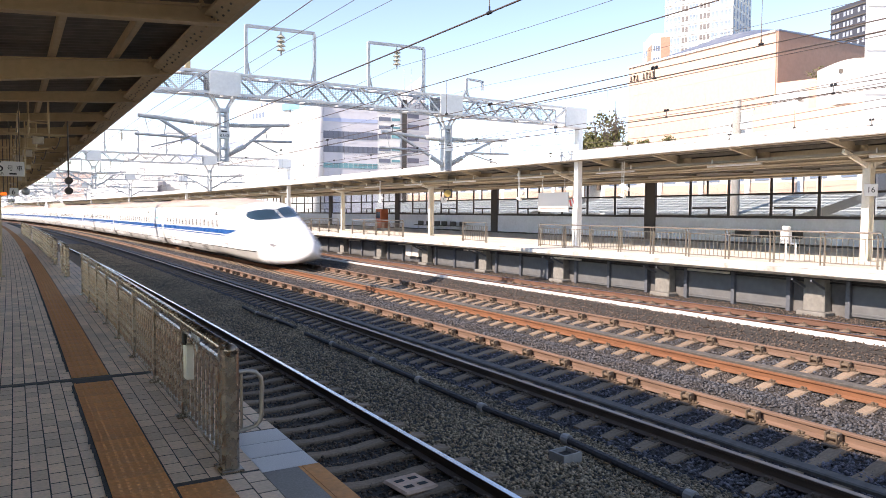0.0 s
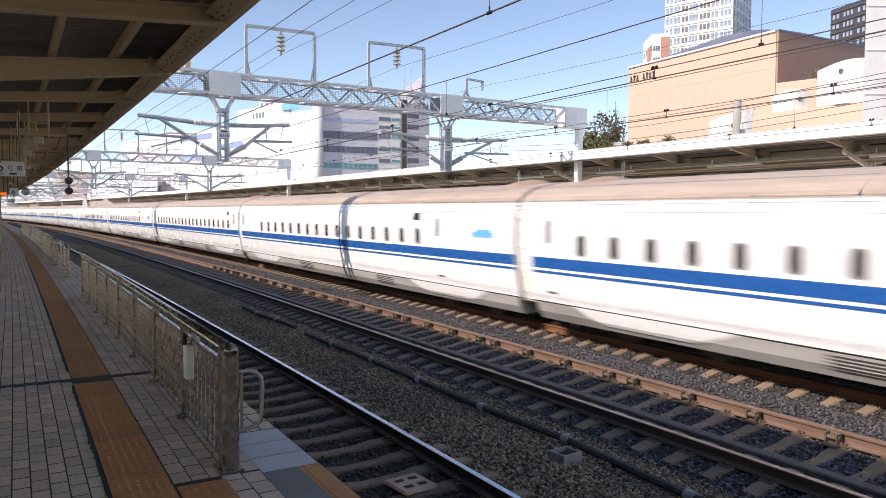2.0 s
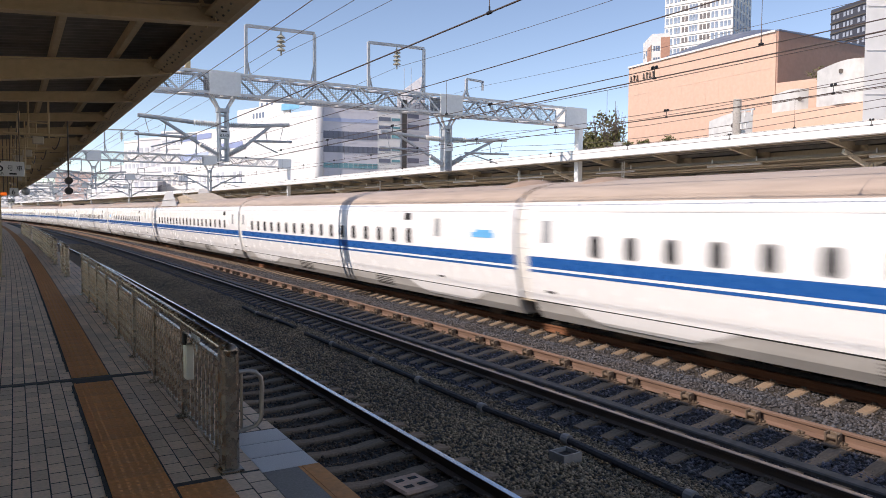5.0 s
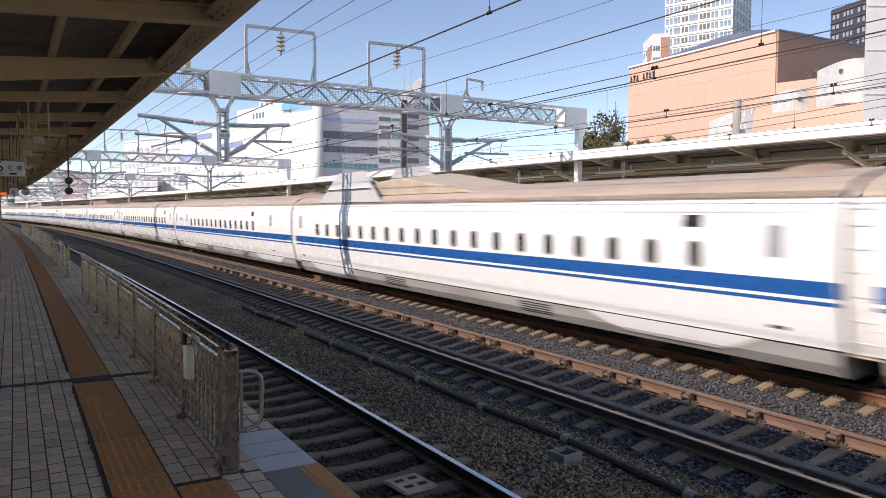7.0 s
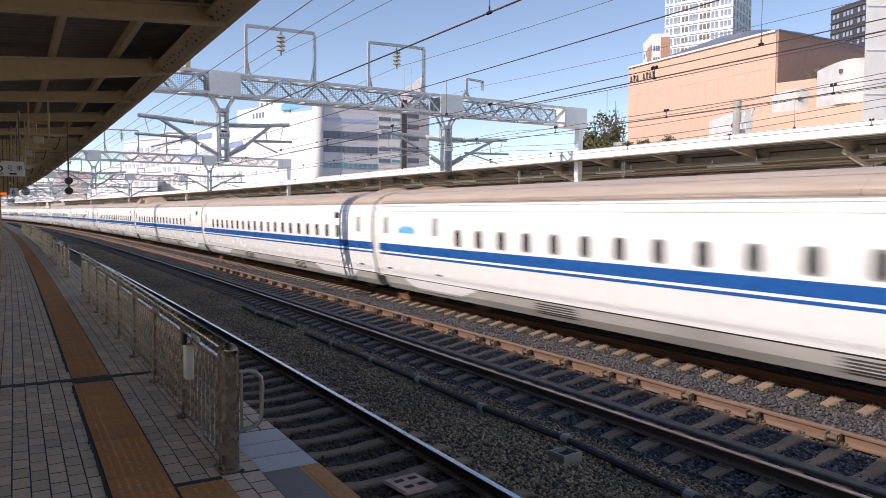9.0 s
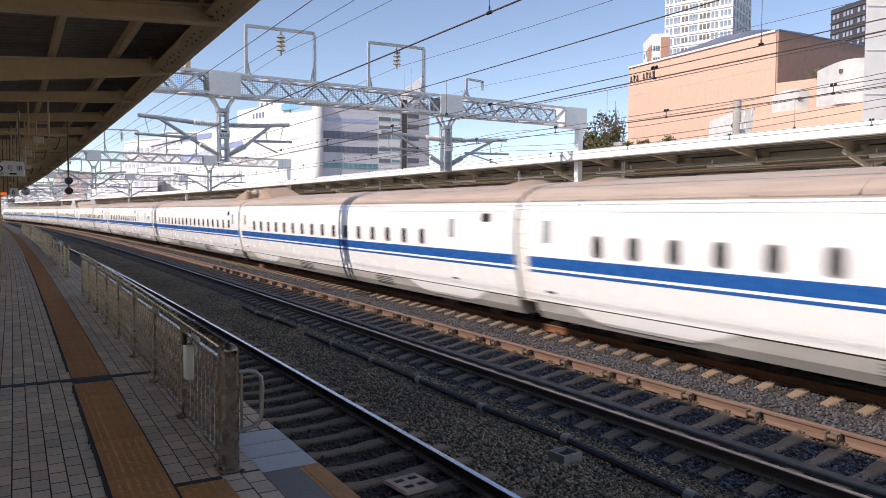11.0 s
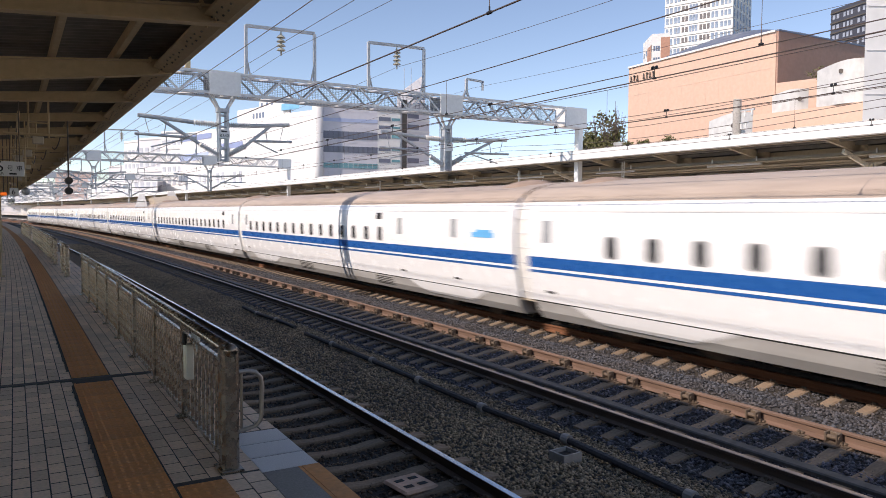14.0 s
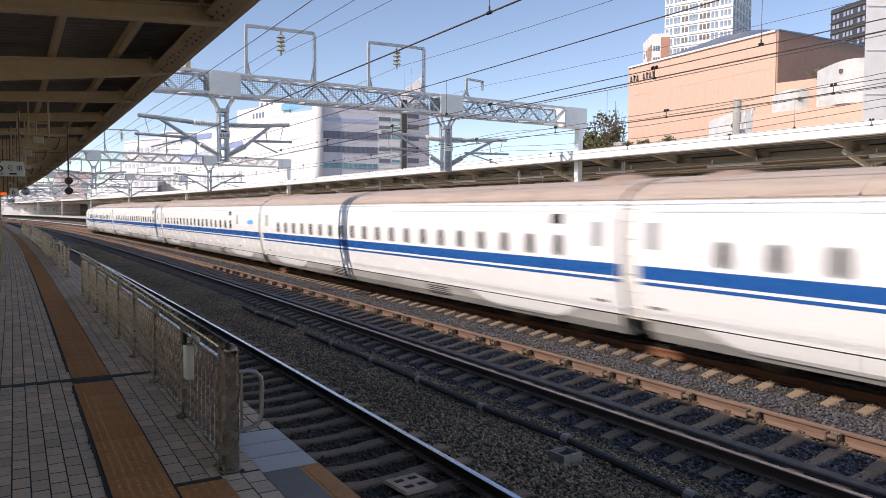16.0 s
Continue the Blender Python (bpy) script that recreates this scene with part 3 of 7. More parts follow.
def car_common(car, y0, y1, wins, doors, vents=True):
    """Skin, stripes, windows and doors of one car; y points away from its head."""
    part("body", section(3, 12, y0, y1), M_TRAIN, car)
    part("roof", section(11, 16, y0, y1, close=False), M_ROOF, car, "dusty brown roof", smooth=True)
    part("skirt", section(0, 3, y0 + 0.1, y1 - 0.1), M_SKIRT, car, "grey skirt with dust")
    part("skirt_joint", shell(0.855, 0.885, y0, y1, 0.004), M_BLACK, car)
    part("rain_gutter", shell(3.045, 3.075, y0 + 0.3, y1 - 0.3, 0.012), M_DOOR, car)
    part("body_seam", shell(2.90, 2.912, y0 + 0.3, y1 - 0.3, 0.003), M_RUBBER, car)
    wn0 = None
    for y in wins:
        if wn0 is None:
            wn0 = part("window", window_mesh(), M_TGLASS, car)
            wn0.location = (0, y, 0)
        else:
            again(wn0, Matrix.Translation((0, y, 0)), car)
    for y in doors:
        dr = side_box(y - 0.5, y + 0.5, 1.28, 2.98, 0.002, M_TRAIN, "door", car)
        side_box(y - 0.16, y + 0.16, 2.32, 2.84, 0.006, M_DOORW, "door_window", dr)
        for e in (-0.52, 0.5):
            side_box(y + e, y + e + 0.02, 1.28, 2.98, 0.004, M_DOOR, "door_edge", dr)
        side_box(y - 0.16, y + 0.16, 1.10, 1.16, 0.006, M_BLACK, "door_step", dr)


def stripes(car, y0, y1):
    part("wide_blue_stripe", shell(1.715, 1.975, y0, y1, 0.004), M_BLUE, car)
    part("narrow_blue_stripe", shell(1.59, 1.655, y0, y1, 0.004), M_BLUE, car)


M_VENT = mat("dark_vent_slat", (0.06, 0.056, 0.052), 0.7, grain=0.1)


def vent(car, y, w, v0=0.52, v1=0.83):
    bm = bmesh.new()
    n = 5
    for i in range(n):
        z0 = v0 + (v1 - v0) * i / n
        z1 = z0 + (v1 - v0) / n * 0.55
        a = [bm.verts.new((SIDE * (wall_x(z) + 0.006), y + e, z)) for z in (z0, z1) for e in (-w / 2, w / 2)]
        bm.faces.new((a[0], a[1], a[3], a[2]))
    part("vent", bm, M_VENT, car, "dark slatted skirt vent")


def hump(car, y, l, w, h, material, name="roof_cowl", z=3.5):
    bm = bmesh.new()
    bmesh.ops.create_uvsphere(bm, u_segments=16, v_segments=8, radius=1)
    bmesh.ops.transform(bm, matrix=Matrix.Translation((0, y, z)) @ Matrix.Diagonal((w / 2, l / 2, h, 1)), verts=bm.verts)
    part(name, bm, material, car, smooth=True)


def bogies(car, ys):
    b0 = None
    for y in ys:
        if b0 is None:
            b0 = part("bogie", bogie_mesh(), M_BOGIE, car, "dusty brown bogie with four wheels")
            b0.location = (0, y, 0)
        else:
            again(b0, Matrix.Translation((0, y, 0)), car)


def gangway(car, y):
    """A smooth pale hood over the joint of two cars, with lines round it and the dark coupler below."""
    pts = [(-x, z) for x, z in HALF[3:]] + [(x, z) for x, z in reversed(HALF[3:]) if x > 0]
    bm = bmesh.new()
    rings = [[bm.verts.new((x * g, y + d, z)) for x, z in pts] for d, g in ((-0.24, 0.985), (-0.19, 0.992), (-0.012, 0.992), (-0.01, 0.975), (0.01, 0.975), (0.012, 0.992), (0.19, 0.992), (0.24, 0.985))]
    for a, b in zip(rings[:-1], rings[1:]):
        for i in range(len(pts) - 1):
            bm.faces.new((a[i], a[i + 1], b[i + 1], b[i]))
    bmesh.ops.recalc_face_normals(bm, faces=bm.faces)
    for f in bm.faces:
        f.material_index = 1 if f.calc_center_median().z > 3.3 else 0
    hood = part("gangway_hood", bm, [M_RUBBER, M_ROOF], car, "smooth pale hood between two cars")
    for v in (1.05, 1.4, 1.78, 2.15, 2.5, 2.85, 3.1):
        bm = bmesh.new()
        for sx in (-1, 1):
            x = wall_x(v) * 0.992
            box(bm, min(sx * x, sx * (x + 0.012)), max(sx * x, sx * (x + 0.012)), y - 0.19, y + 0.19, v, v + 0.02)
        part("hood_seam", bm, M_DOOR, hood)
    bm = bmesh.new()
    box(bm, -1.2, 1.2, y - 0.3, y + 0.3, 0.45, 0.84, bevel=0.03)
    part("coupler_shroud", bm, M_BLACK, car, "dark coupler shroud")
    bm = bmesh.new()
    box(bm, -1.56, -1.3, y - 0.28, y + 0.28, 0.80, 0.88, bevel=0.01)
    box(bm, 1.3, 1.56, y - 0.28, y + 0.28, 0.80, 0.88, bevel=0.01)
    part("hood_sill", bm, M_COVER, car)


def end_fairing(car, y, sgn):
    """White bogie fairings on both sides of one end."""
    levels = ((0.86, 1.7, 6.1), (0.78, 1.9, 5.9), (0.69, 2.1, 5.6), (0.60, 2.35, 5.3), (0.52, 2.6, 5.0))
    for sx in (-1, 1):
        bm = bmesh.new()
        outer = [[bm.verts.new((sx * (wall_x(z) + 0.02), y + sgn * d, z)) for d in (d0, d1)] for z, d0, d1 in levels]
        inner = [[bm.verts.new((sx * (wall_x(z) - 0.06), y + sgn * d, z)) for d in (d0, d1)] for z, d0, d1 in levels]
        for rows in (outer, inner):
            for p, q in zip(rows[:-1], rows[1:]):
                bm.faces.new((p[0], p[1], q[1], q[0]))
        for k in (0, 1):
            for i in range(4):
                bm.faces.new((outer[i][k], outer[i + 1][k], inner[i + 1][k], inner[i][k]))
        for i in (0, 4):
            bm.faces.new((outer[i][0], outer[i][1], inner[i][1], inner[i][0]))
        bmesh.ops.recalc_face_normals(bm, faces=bm.faces)
        part("bogie_fairing", bm, M_TRAIN, car, "white bogie fairing")


def pantograph(car, y, ahead):
    """Side shields, sloped covers and a low single-arm pantograph on the roof."""
    for sx in (-1, 1):
        bm = bmesh.new()
        pr = [(y - 2.8, 3.36), (y + 2.9, 3.36), (y + 0.95, 4.46), (y - 1.35, 4.46)]
        a = [bm.verts.new((sx * (1.42 - 0.12 * (z - 3.36)), yy, z)) for yy, z in pr]
        b = [bm.verts.new((sx * (1.37 - 0.12 * (z - 3.36)), yy, z)) for yy, z in pr]
        bm.faces.new(a)
        bm.faces.new(list(reversed(b)))
        for i in range(4):
            bm.faces.new((a[i], a[(i + 1) % 4], b[(i + 1) % 4], b[i]))
        bmesh.ops.recalc_face_normals(bm, faces=bm.faces)
        part("side_shield", bm, M_SHIELD, car, "light grey roof shield")
        bm = bmesh.new()
        box(bm, sx * 1.38 - 0.07, sx * 1.38 + 0.07, y - 2.0, y + 2.0, 3.86, 3.875)
        part("shield_seam", bm, M_RUBBER, car)
    bm = bmesh.new()
    pr = [(y - 2.0 - ahead, 3.5), (y - 1.6, 3.5), (y - 1.6, 4.02), (y - 2.0 - ahead * 0.26, 4.10), (y - 2.0 - ahead * 0.36, 4.04)]
    a = [bm.verts.new((-1.02, yy, z)) for yy, z in pr]
    b = [bm.verts.new((1.02, yy, z)) for yy, z in pr]
    bm.faces.new(a)
    bm.faces.new(list(reversed(b)))
    for i in range(5):
        bm.faces.new((a[i], a[(i + 1) % 5], b[(i + 1) % 5], b[i]))
    bmesh.ops.recalc_face_normals(bm, faces=bm.faces)
    bmesh.ops.bevel(bm, geom=list(bm.edges), offset=0.05, segments=2, affect="EDGES")
    part("roof_cover", bm, M_COVER, car, "beige sloped roof cover")
    bm = bmesh.new()
    rod(bm, (-0.5, y, 3.6), (-0.5, y, 3.95), 0.08, 10)
    rod(bm, (0.5, y, 3.6), (0.5, y, 3.95), 0.08, 10)
    rod(bm, (0, y, 3.9), (0, y + 1.0, 4.2), 0.05, 8)
    rod(bm, (0, y + 1.0, 4.2), (0, y - 0.6, 4.5), 0.03, 8)
    box(bm, -0.55, 0.55, y - 0.68, y - 0.52, 4.48, 4.53, bevel=0.015)
    part("pantograph", bm, M_GALV, car, "raised single-arm pantograph")


M_RAMP = mat("brown_cable_cover", (0.40, 0.29, 0.205), 0.6, grain=0.1, scale=5, stain=0.4, stain_scale=0.7)


def cable_ramp(car, y_low, y_high, top):
    """A sloped cover that rises towards a car's end, with the cable heads behind it."""
    d = 1 if y_high > y_low else -1
    bm = bmesh.new()
    pr = [(y_low, 3.5), (y_high, 3.5), (y_high, top - 0.06), (y_high - d * 0.25, top), (y_low + (y_high - y_low) * 0.55, 3.5 + (top - 3.5) * 0.66)]
    a = [bm.verts.new((-0.88 + 0.3 * (z - 3.5), yy, z)) for yy, z in pr]
    b = [bm.verts.new((0.88 - 0.3 * (z - 3.5), yy, z)) for yy, z in pr]
    bm.faces.new(a)
    bm.faces.new(list(reversed(b)))
    for i in range(5):
        bm.faces.new((a[i], a[(i + 1) % 5], b[(i + 1) % 5], b[i]))
    bmesh.ops.recalc_face_normals(bm, faces=bm.faces)
    bmesh.ops.bevel(bm, geom=list(bm.edges), offset=0.07, segments=3, affect="EDGES")
    part("cable_head_cover", bm, M_RAMP, car, "brown sloped cable cover")
    for x in (-0.45, 0.0, 0.45):
        bm = bmesh.new()
        rod(bm, (x, y_high - d * 0.1, top - 0.2), (x, y_high + d * 0.75, top - 0.14), 0.06, 10)
        for k in range(5):
            rod(bm, (x, y_high + d * (0.1 + 0.12 * k), top - 0.17), (x, y_high + d * (0.15 + 0.12 * k), top - 0.17), 0.11, 12)
        part("cable_insulator", bm, M_CREAM_LIGHT, car, "cream ribbed insulator")


def small_marks(car, y0):
    side_box(y0 - 0.55 + 0.0, y0 - 0.1, 2.78, 3.0, 0.006, M_BLACK, "destination_sign", car)


LOGO = mat("pale_blue_emblem", (0.12, 0.45, 0.80), 0.4, grain=0.1, scale=3)
TRAIN_GROUP = "cars of the bullet train"


def middle_car(label, logo="", rear=23.4, panto=0, ahead=6.4, cowl=(), wide=False, last=22.3, count=0, sign=0.0, front_door=1.3, rear_door=0.95):
    """Local y runs back from the front joint of the car to its rear joint."""
    car = thing("train_car", Matrix.Identity(4), label, "train car", TRAIN_GROUP)
    if logo == "front":
        step = 1.082 if wide else W_PITCH
        wins = [(23.0 if wide else rear) - i * step for i in range(15 if wide else count or 18)]
        doors = (3.1, 6.4, L_CAR - 1.2) if wide else (4.0, L_CAR - 0.6)
    elif logo == "rear":
        wins = [19.6 - i * W_PITCH for i in range(14)]
        doors = (3.0, 20.9, 24.2)
    else:
        step = W_PITCH_WIDE if wide else W_PITCH
        wins = [last - i * step for i in range(count or (18 if wide else 19))]
        doors = (front_door, L_CAR - rear_door)
    car_common(car, 0.2, L_CAR - 0.2, wins, doors)
    stripes(car, 0.22, L_CAR - 0.22)
    small_marks(car, sign or wins[-1] + 0.4)
    gangway(car, L_CAR)
    bogies(car, (3.75, L_CAR - 3.75))
    end_fairing(car, 0, 1)
    end_fairing(car, L_CAR, -1)
    for y, w in ((8.0, 1.3), (15.6, 1.5)):
        vent(car, y, w)
    hump(car, 1.6, 1.5, 1.5, 0.25, M_BEIGE)
    hump(car, L_CAR - 1.2, 1.3, 1.4, 0.22, M_BEIGE)
    if logo:
        y = 1.1 if logo == "front" else 22.2
        side_box(y, y + 1.05, 2.36, 2.50, 0.012, LOGO, "emblem", car)
        side_box(y + 0.1, y + 0.85, 2.50, 2.57, 0.012, LOGO, "emblem", car)
    if panto:
        pantograph(car, panto, ahead)
    for y_low, y_high, h in cowl:
        cable_ramp(car, y_low, y_high, h)
    return car


def nose_section(y):
    """Scale of the body's outline at y behind the tip: half width factor, roof height, floor height."""
    pts = [(0.0, 0.04, 1.05, 0.85), (0.1, 0.16, 1.26, 0.70), (0.3, 0.28, 1.43, 0.58), (0.7, 0.42, 1.63, 0.45), (1.2, 0.54, 1.84, 0.36), (2.0, 0.67, 2.10, 0.30), (2.6, 0.75, 2.26, 0.28),
           (3.4, 0.83, 2.45, 0.28), (4.0, 0.88, 2.56, 0.28), (4.5, 0.91, 2.77, 0.29), (5.05, 0.945, 2.99, 0.30), (5.6, 0.965, 3.14, 0.31), (6.4, 0.985, 3.28, 0.34), (7.4, 1.0, 3.36, 0.38),
           (9.5, 1.0, 3.45, 0.42), (11.0, 1.0, 3.54, 0.42), (12.6, 1.0, 3.63, 0.42)]
    for a, b in zip(pts[:-1], pts[1:]):
        if a[0] <= y <= b[0]:
            f = (y - a[0]) / (b[0] - a[0])
            return [a[i] + (b[i] - a[i]) * f for i in (1, 2, 3)]
    return [1.0, 3.63, 0.42]


def seam_height(top, low):
    """Height of the seam between the white nose and the grey skirt."""
    return min(0.87, low + (top - low) * 0.35)


M_LENS = mat("headlight_lens", (0.22, 0.22, 0.24), 0.15, spec=0.8)


def head_car(label):
    """Local y = 0 at the tip of the nose; the rear joint at 27.35."""
    L = 27.35
    car = thing("train_car", Matrix.Identity(4), label, "train car", TRAIN_GROUP)
    y0 = 8.9
    wins = [10.76 + i * 1.03 for i in range(15)]
    car_common(car, 12.6, L - 0.2, wins, (9.3, L - 1.0))
    stripes(car, y0 + 0.2, L - 0.34)
    # stripe running out to a point on the nose
    for sx in (-1, 1):
        bm = bmesh.new()
        a = [bm.verts.new((sx * (wall_x(z) + 0.008), yy, z)) for yy, z in ((y0 + 0.3, 1.975), (6.55, 1.972), (8.65, 1.715), (y0 + 0.3, 1.715))]
        bm.faces.new(a)
        part("stripe_point", bm, M_BLUE, car)
    bm = bmesh.new()
    rings = []
    ys = [0.0, 0.04, 0.1, 0.2, 0.3, 0.5, 0.7, 0.95, 1.2, 1.6, 2.0, 2.5, 3.0, 3.6, 4.0, 4.25, 4.5, 4.8, 5.05, 5.3, 5.6, 5.9, 6.2, 6.8, 7.4, 8.1, 8.9, 9.5, 10.2, 11.0, 11.8, 12.6]
    for y in ys:
        w, top, low = nose_section(y)
        ring = []
        nose = max(0.0, 1 - y / 6.8)
        prof = [(-x, z) for x, z in HALF] + [(x, z) for x, z in reversed(HALF) if x > 0.001]
        for x, z in prof:
            f = (z - 0.42) / (3.63 - 0.42)
            zs = seam_height(top, low)
            zz = low + (zs - low) * (z - 0.42) / 0.45 if z <= 0.87 else zs + (top - zs) * (z - 0.87) / 2.76
            # towards the tip the upper flanks draw in to a round crown
            xx = x * w * (1 - 0.85 * nose * max(0.0, f - 0.3))
            ring.append(bm.verts.new((xx, y, zz)))
        rings.append(ring)
    for a, b in zip(rings[:-1], rings[1:]):
        for i in range(len(a)):
            j = (i + 1) % len(a)
            bm.faces.new((a[i], a[j], b[j], b[i]))
    bm.faces.new(rings[0])
    bmesh.ops.recalc_face_normals(bm, faces=bm.faces)
    nz = part("nose", bm, [M_TRAIN, M_SKIRT, M_ROOF], car, "long white nose over a grey skirt", smooth=True)
    rim = len(rings[0])
    for pl in nz.data.polygons:
        if len(pl.vertices) == 4 and pl.center.y > 4.2 and pl.index % rim in (0, 1, 2, rim - 2, rim - 3, rim - 4, rim - 1):
            pl.material_index = 1
        elif len(pl.vertices) == 4 and pl.center.y > 7.6 and abs(pl.index % rim - 15.5) <= 4.6:
            pl.material_index = 2
    # cab window wrapped over the brow
    bm = bmesh.new()

    def skin(y, z, side):
        w, top, low = nose_section(y)
        nose = max(0.0, 1 - y / 6.8)
        zs = seam_height(top, low)
        g = 0.87 + 2.76 * min(1.0, max(0.0, (z - zs) / (top - zs)))
        best = 0.0
        for (xa, za), (xb, zb) in zip(HALF[:-1], HALF[1:]):
            if za <= g <= zb:
                best = xa + (xb - xa) * (g - za) / max(1e-6, zb - za)
        x = best * w * (1 - 0.85 * nose * max(0.0, (g - 0.42) / 3.21 - 0.3))
        return Vector((side * (x + 0.03), y, min(z, top) + 0.02))

    for side in (-1, 1):
        cols = []
        for y, z0, z1 in ((3.6, 2.475, 2.5), (3.8, 2.47, 2.53), (4.0, 2.48, 2.57), (4.3, 2.49, 2.70), (4.6, 2.51, 2.82), (4.9, 2.54, 2.94), (5.1, 2.57, 2.99), (5.35, 2.61, 3.0), (5.6, 2.68, 2.97), (5.78, 2.78, 2.90)):
            cols.append([bm.verts.new(skin(y, z0 + (z1 - z0) * k / 6, side)) for k in range(7)])
        for a, b in zip(cols[:-1], cols[1:]):
            for i in range(6):
                bm.faces.new((a[i], a[i + 1], b[i + 1], b[i]))
    bmesh.ops.recalc_face_normals(bm, faces=bm.faces)
    part("cab_window", bm, M_CABGLASS, car, "wraparound blue-grey cab window", smooth=True)
    for side in (-1, 1):
        bm = bmesh.new()
        lo_ = [bm.verts.new(skin(4.2 + 0.42 * k, 0.872, side) + Vector((side * -0.012, 0, -0.02))) for k in range(21)]
        hi_ = [bm.verts.new(skin(4.2 + 0.42 * k, 0.905, side) + Vector((side * -0.012, 0, -0.02))) for k in range(21)]
        for k in range(20):
            bm.faces.new((lo_[k], lo_[k + 1], hi_[k + 1], hi_[k]))
        part("nose_seam", bm, M_BLACK, car)
    for side in (-1, 1):
        bm = bmesh.new()
        vs = [bm.verts.new(skin(y, f, side)) for y, f in ((1.95, 1.23), (2.2, 1.14), (2.75, 1.25), (2.65, 1.36), (2.3, 1.30))]
        bm.faces.new(vs)
        part("headlight", bm, M_LENS, car, "slim grey headlight lens")
    gangway(car, L)
    bogies(car, (6.9, L - 3.75))
    end_fairing(car, L, -1)
    vent(car, 14.6, 1.4)
    vent(car, 19.0, 1.2)
    small_marks(car, 11.2)
    hump(car, L - 1.2, 1.3, 1.4, 0.24, M_BEIGE)
    return car


HEAD = head_car("white bullet train lead car with a long nose")
SIDE = 1
TAIL = head_car("white bullet train end car with a long nose")
SIDE = -1
for o in list(TAIL.children):
    if o.name.split(".")[0] in ("gangway_hood", "coupler_shroud", "hood_sill"):
        for q in o.children:
            bpy.data.objects.remove(q)
        bpy.data.objects.remove(o)
plain = middle_car("white bullet train car with blue stripes")
third_car = middle_car("white bullet train third car with blue stripes", last=22.37, count=20, front_door=1.1)
logo_car = middle_car("white bullet train car with a pale blue emblem", logo="front")
second_car = middle_car("white bullet train second car with a pale blue emblem", logo="front", rear=21.12, count=16)
fourth_car = middle_car("white bullet train fourth car with a pale blue emblem", logo="front", rear=22.76, count=17)
rear_logo_car = middle_car("white bullet train car with an emblem near its rear", logo="rear")
wide_logo_car = middle_car("white bullet train first-class car with an emblem", logo="front", wide=True)
panto_car = middle_car("white bullet train car with a shielded pantograph", panto=19.2, last=22.05)
panto_car_2 = middle_car("white bullet train car with a shielded pantograph near its front", panto=5.6, ahead=2.9, last=22.72, rear_door=0.6)
long_row_car = middle_car("white bullet train car with a long row of windows", count=20, front_door=0.85)
cowl_car = middle_car("white bullet train car with a beige roof cowl", cowl=((21.5, 23.9, 4.10),), wide=True, last=22.4, count=16, sign=1.8, front_door=3.2)
cowl_car_2 = middle_car("white bullet train car with a small beige roof cowl", cowl=((4.0, 0.9, 4.12),), wide=True, last=21.88)
I4 = Matrix.Identity(4)
ORDER = [HEAD]
kinds = {1: second_car, 2: third_car, 3: fourth_car, 4: panto_car, 5: rear_logo_car, 7: cowl_car, 8: cowl_car_2, 9: wide_logo_car, 11: panto_car_2, 12: long_row_car, 13: logo_car}
used = set()
for i in range(1, 15):
    src = kinds.get(i, plain)
    ORDER.append(copy_thing(src, I4) if src.name in used else src)
    used.add(src.name)
ORDER.append(TAIL)


def steady_joint(t):
    """Way of the joint behind the lead car: real speed, a slowed stretch, real speed again."""
    if t < 0.2566:
        return 43.72 + 66.67 * (0.2566 - t)
    if t < 15.094:
        return 48.0 - 16.667 * t
    return 48.0 - 16.667 * 15.094 - 66.67 * (t - 15.094)


def first_joint(t):
    """The same, with the short open shutter of the fast stretches: the train lingers for a moment at some instants."""
    for m in (0.0, 15.5, 16.0):
        if abs(t - m) < 0.05:
            return steady_joint(m) - 38.0 * (t - m)
    return steady_joint(t)


ARC = [0.0]
for i in range(1, 1300):
    ARC.append(ARC[-1] + math.hypot(1, K * (i - 500.5)))
ZERO = ARC[500]


def along(a):
    """Way along the curve's chord axis for a length along the curve."""
    lo, hi = 0, len(ARC) - 1
    a += ZERO
    while hi - lo > 1:
        m = (lo + hi) // 2
        lo, hi = (m, hi) if ARC[m] < a else (lo, m)
    return lo - 500 + (a - ARC[lo]) / (ARC[hi] - ARC[lo])


def on_track(a):
    o, z = canted(TRACK_2, 0, 0)
    return P(along(a), o, z)


def car_pose(a_front, a_rear, flip=False):
    """A car that rests on the track by both its ends."""
    p, q = on_track(a_front), on_track(a_rear)
    turn = math.atan2(-(q - p).x, (q - p).y)
    m = Matrix.Translation(p) @ Matrix.Rotation(turn, 4, "Z") @ Matrix.Rotation(-LEAN, 4, "Y")
    return m


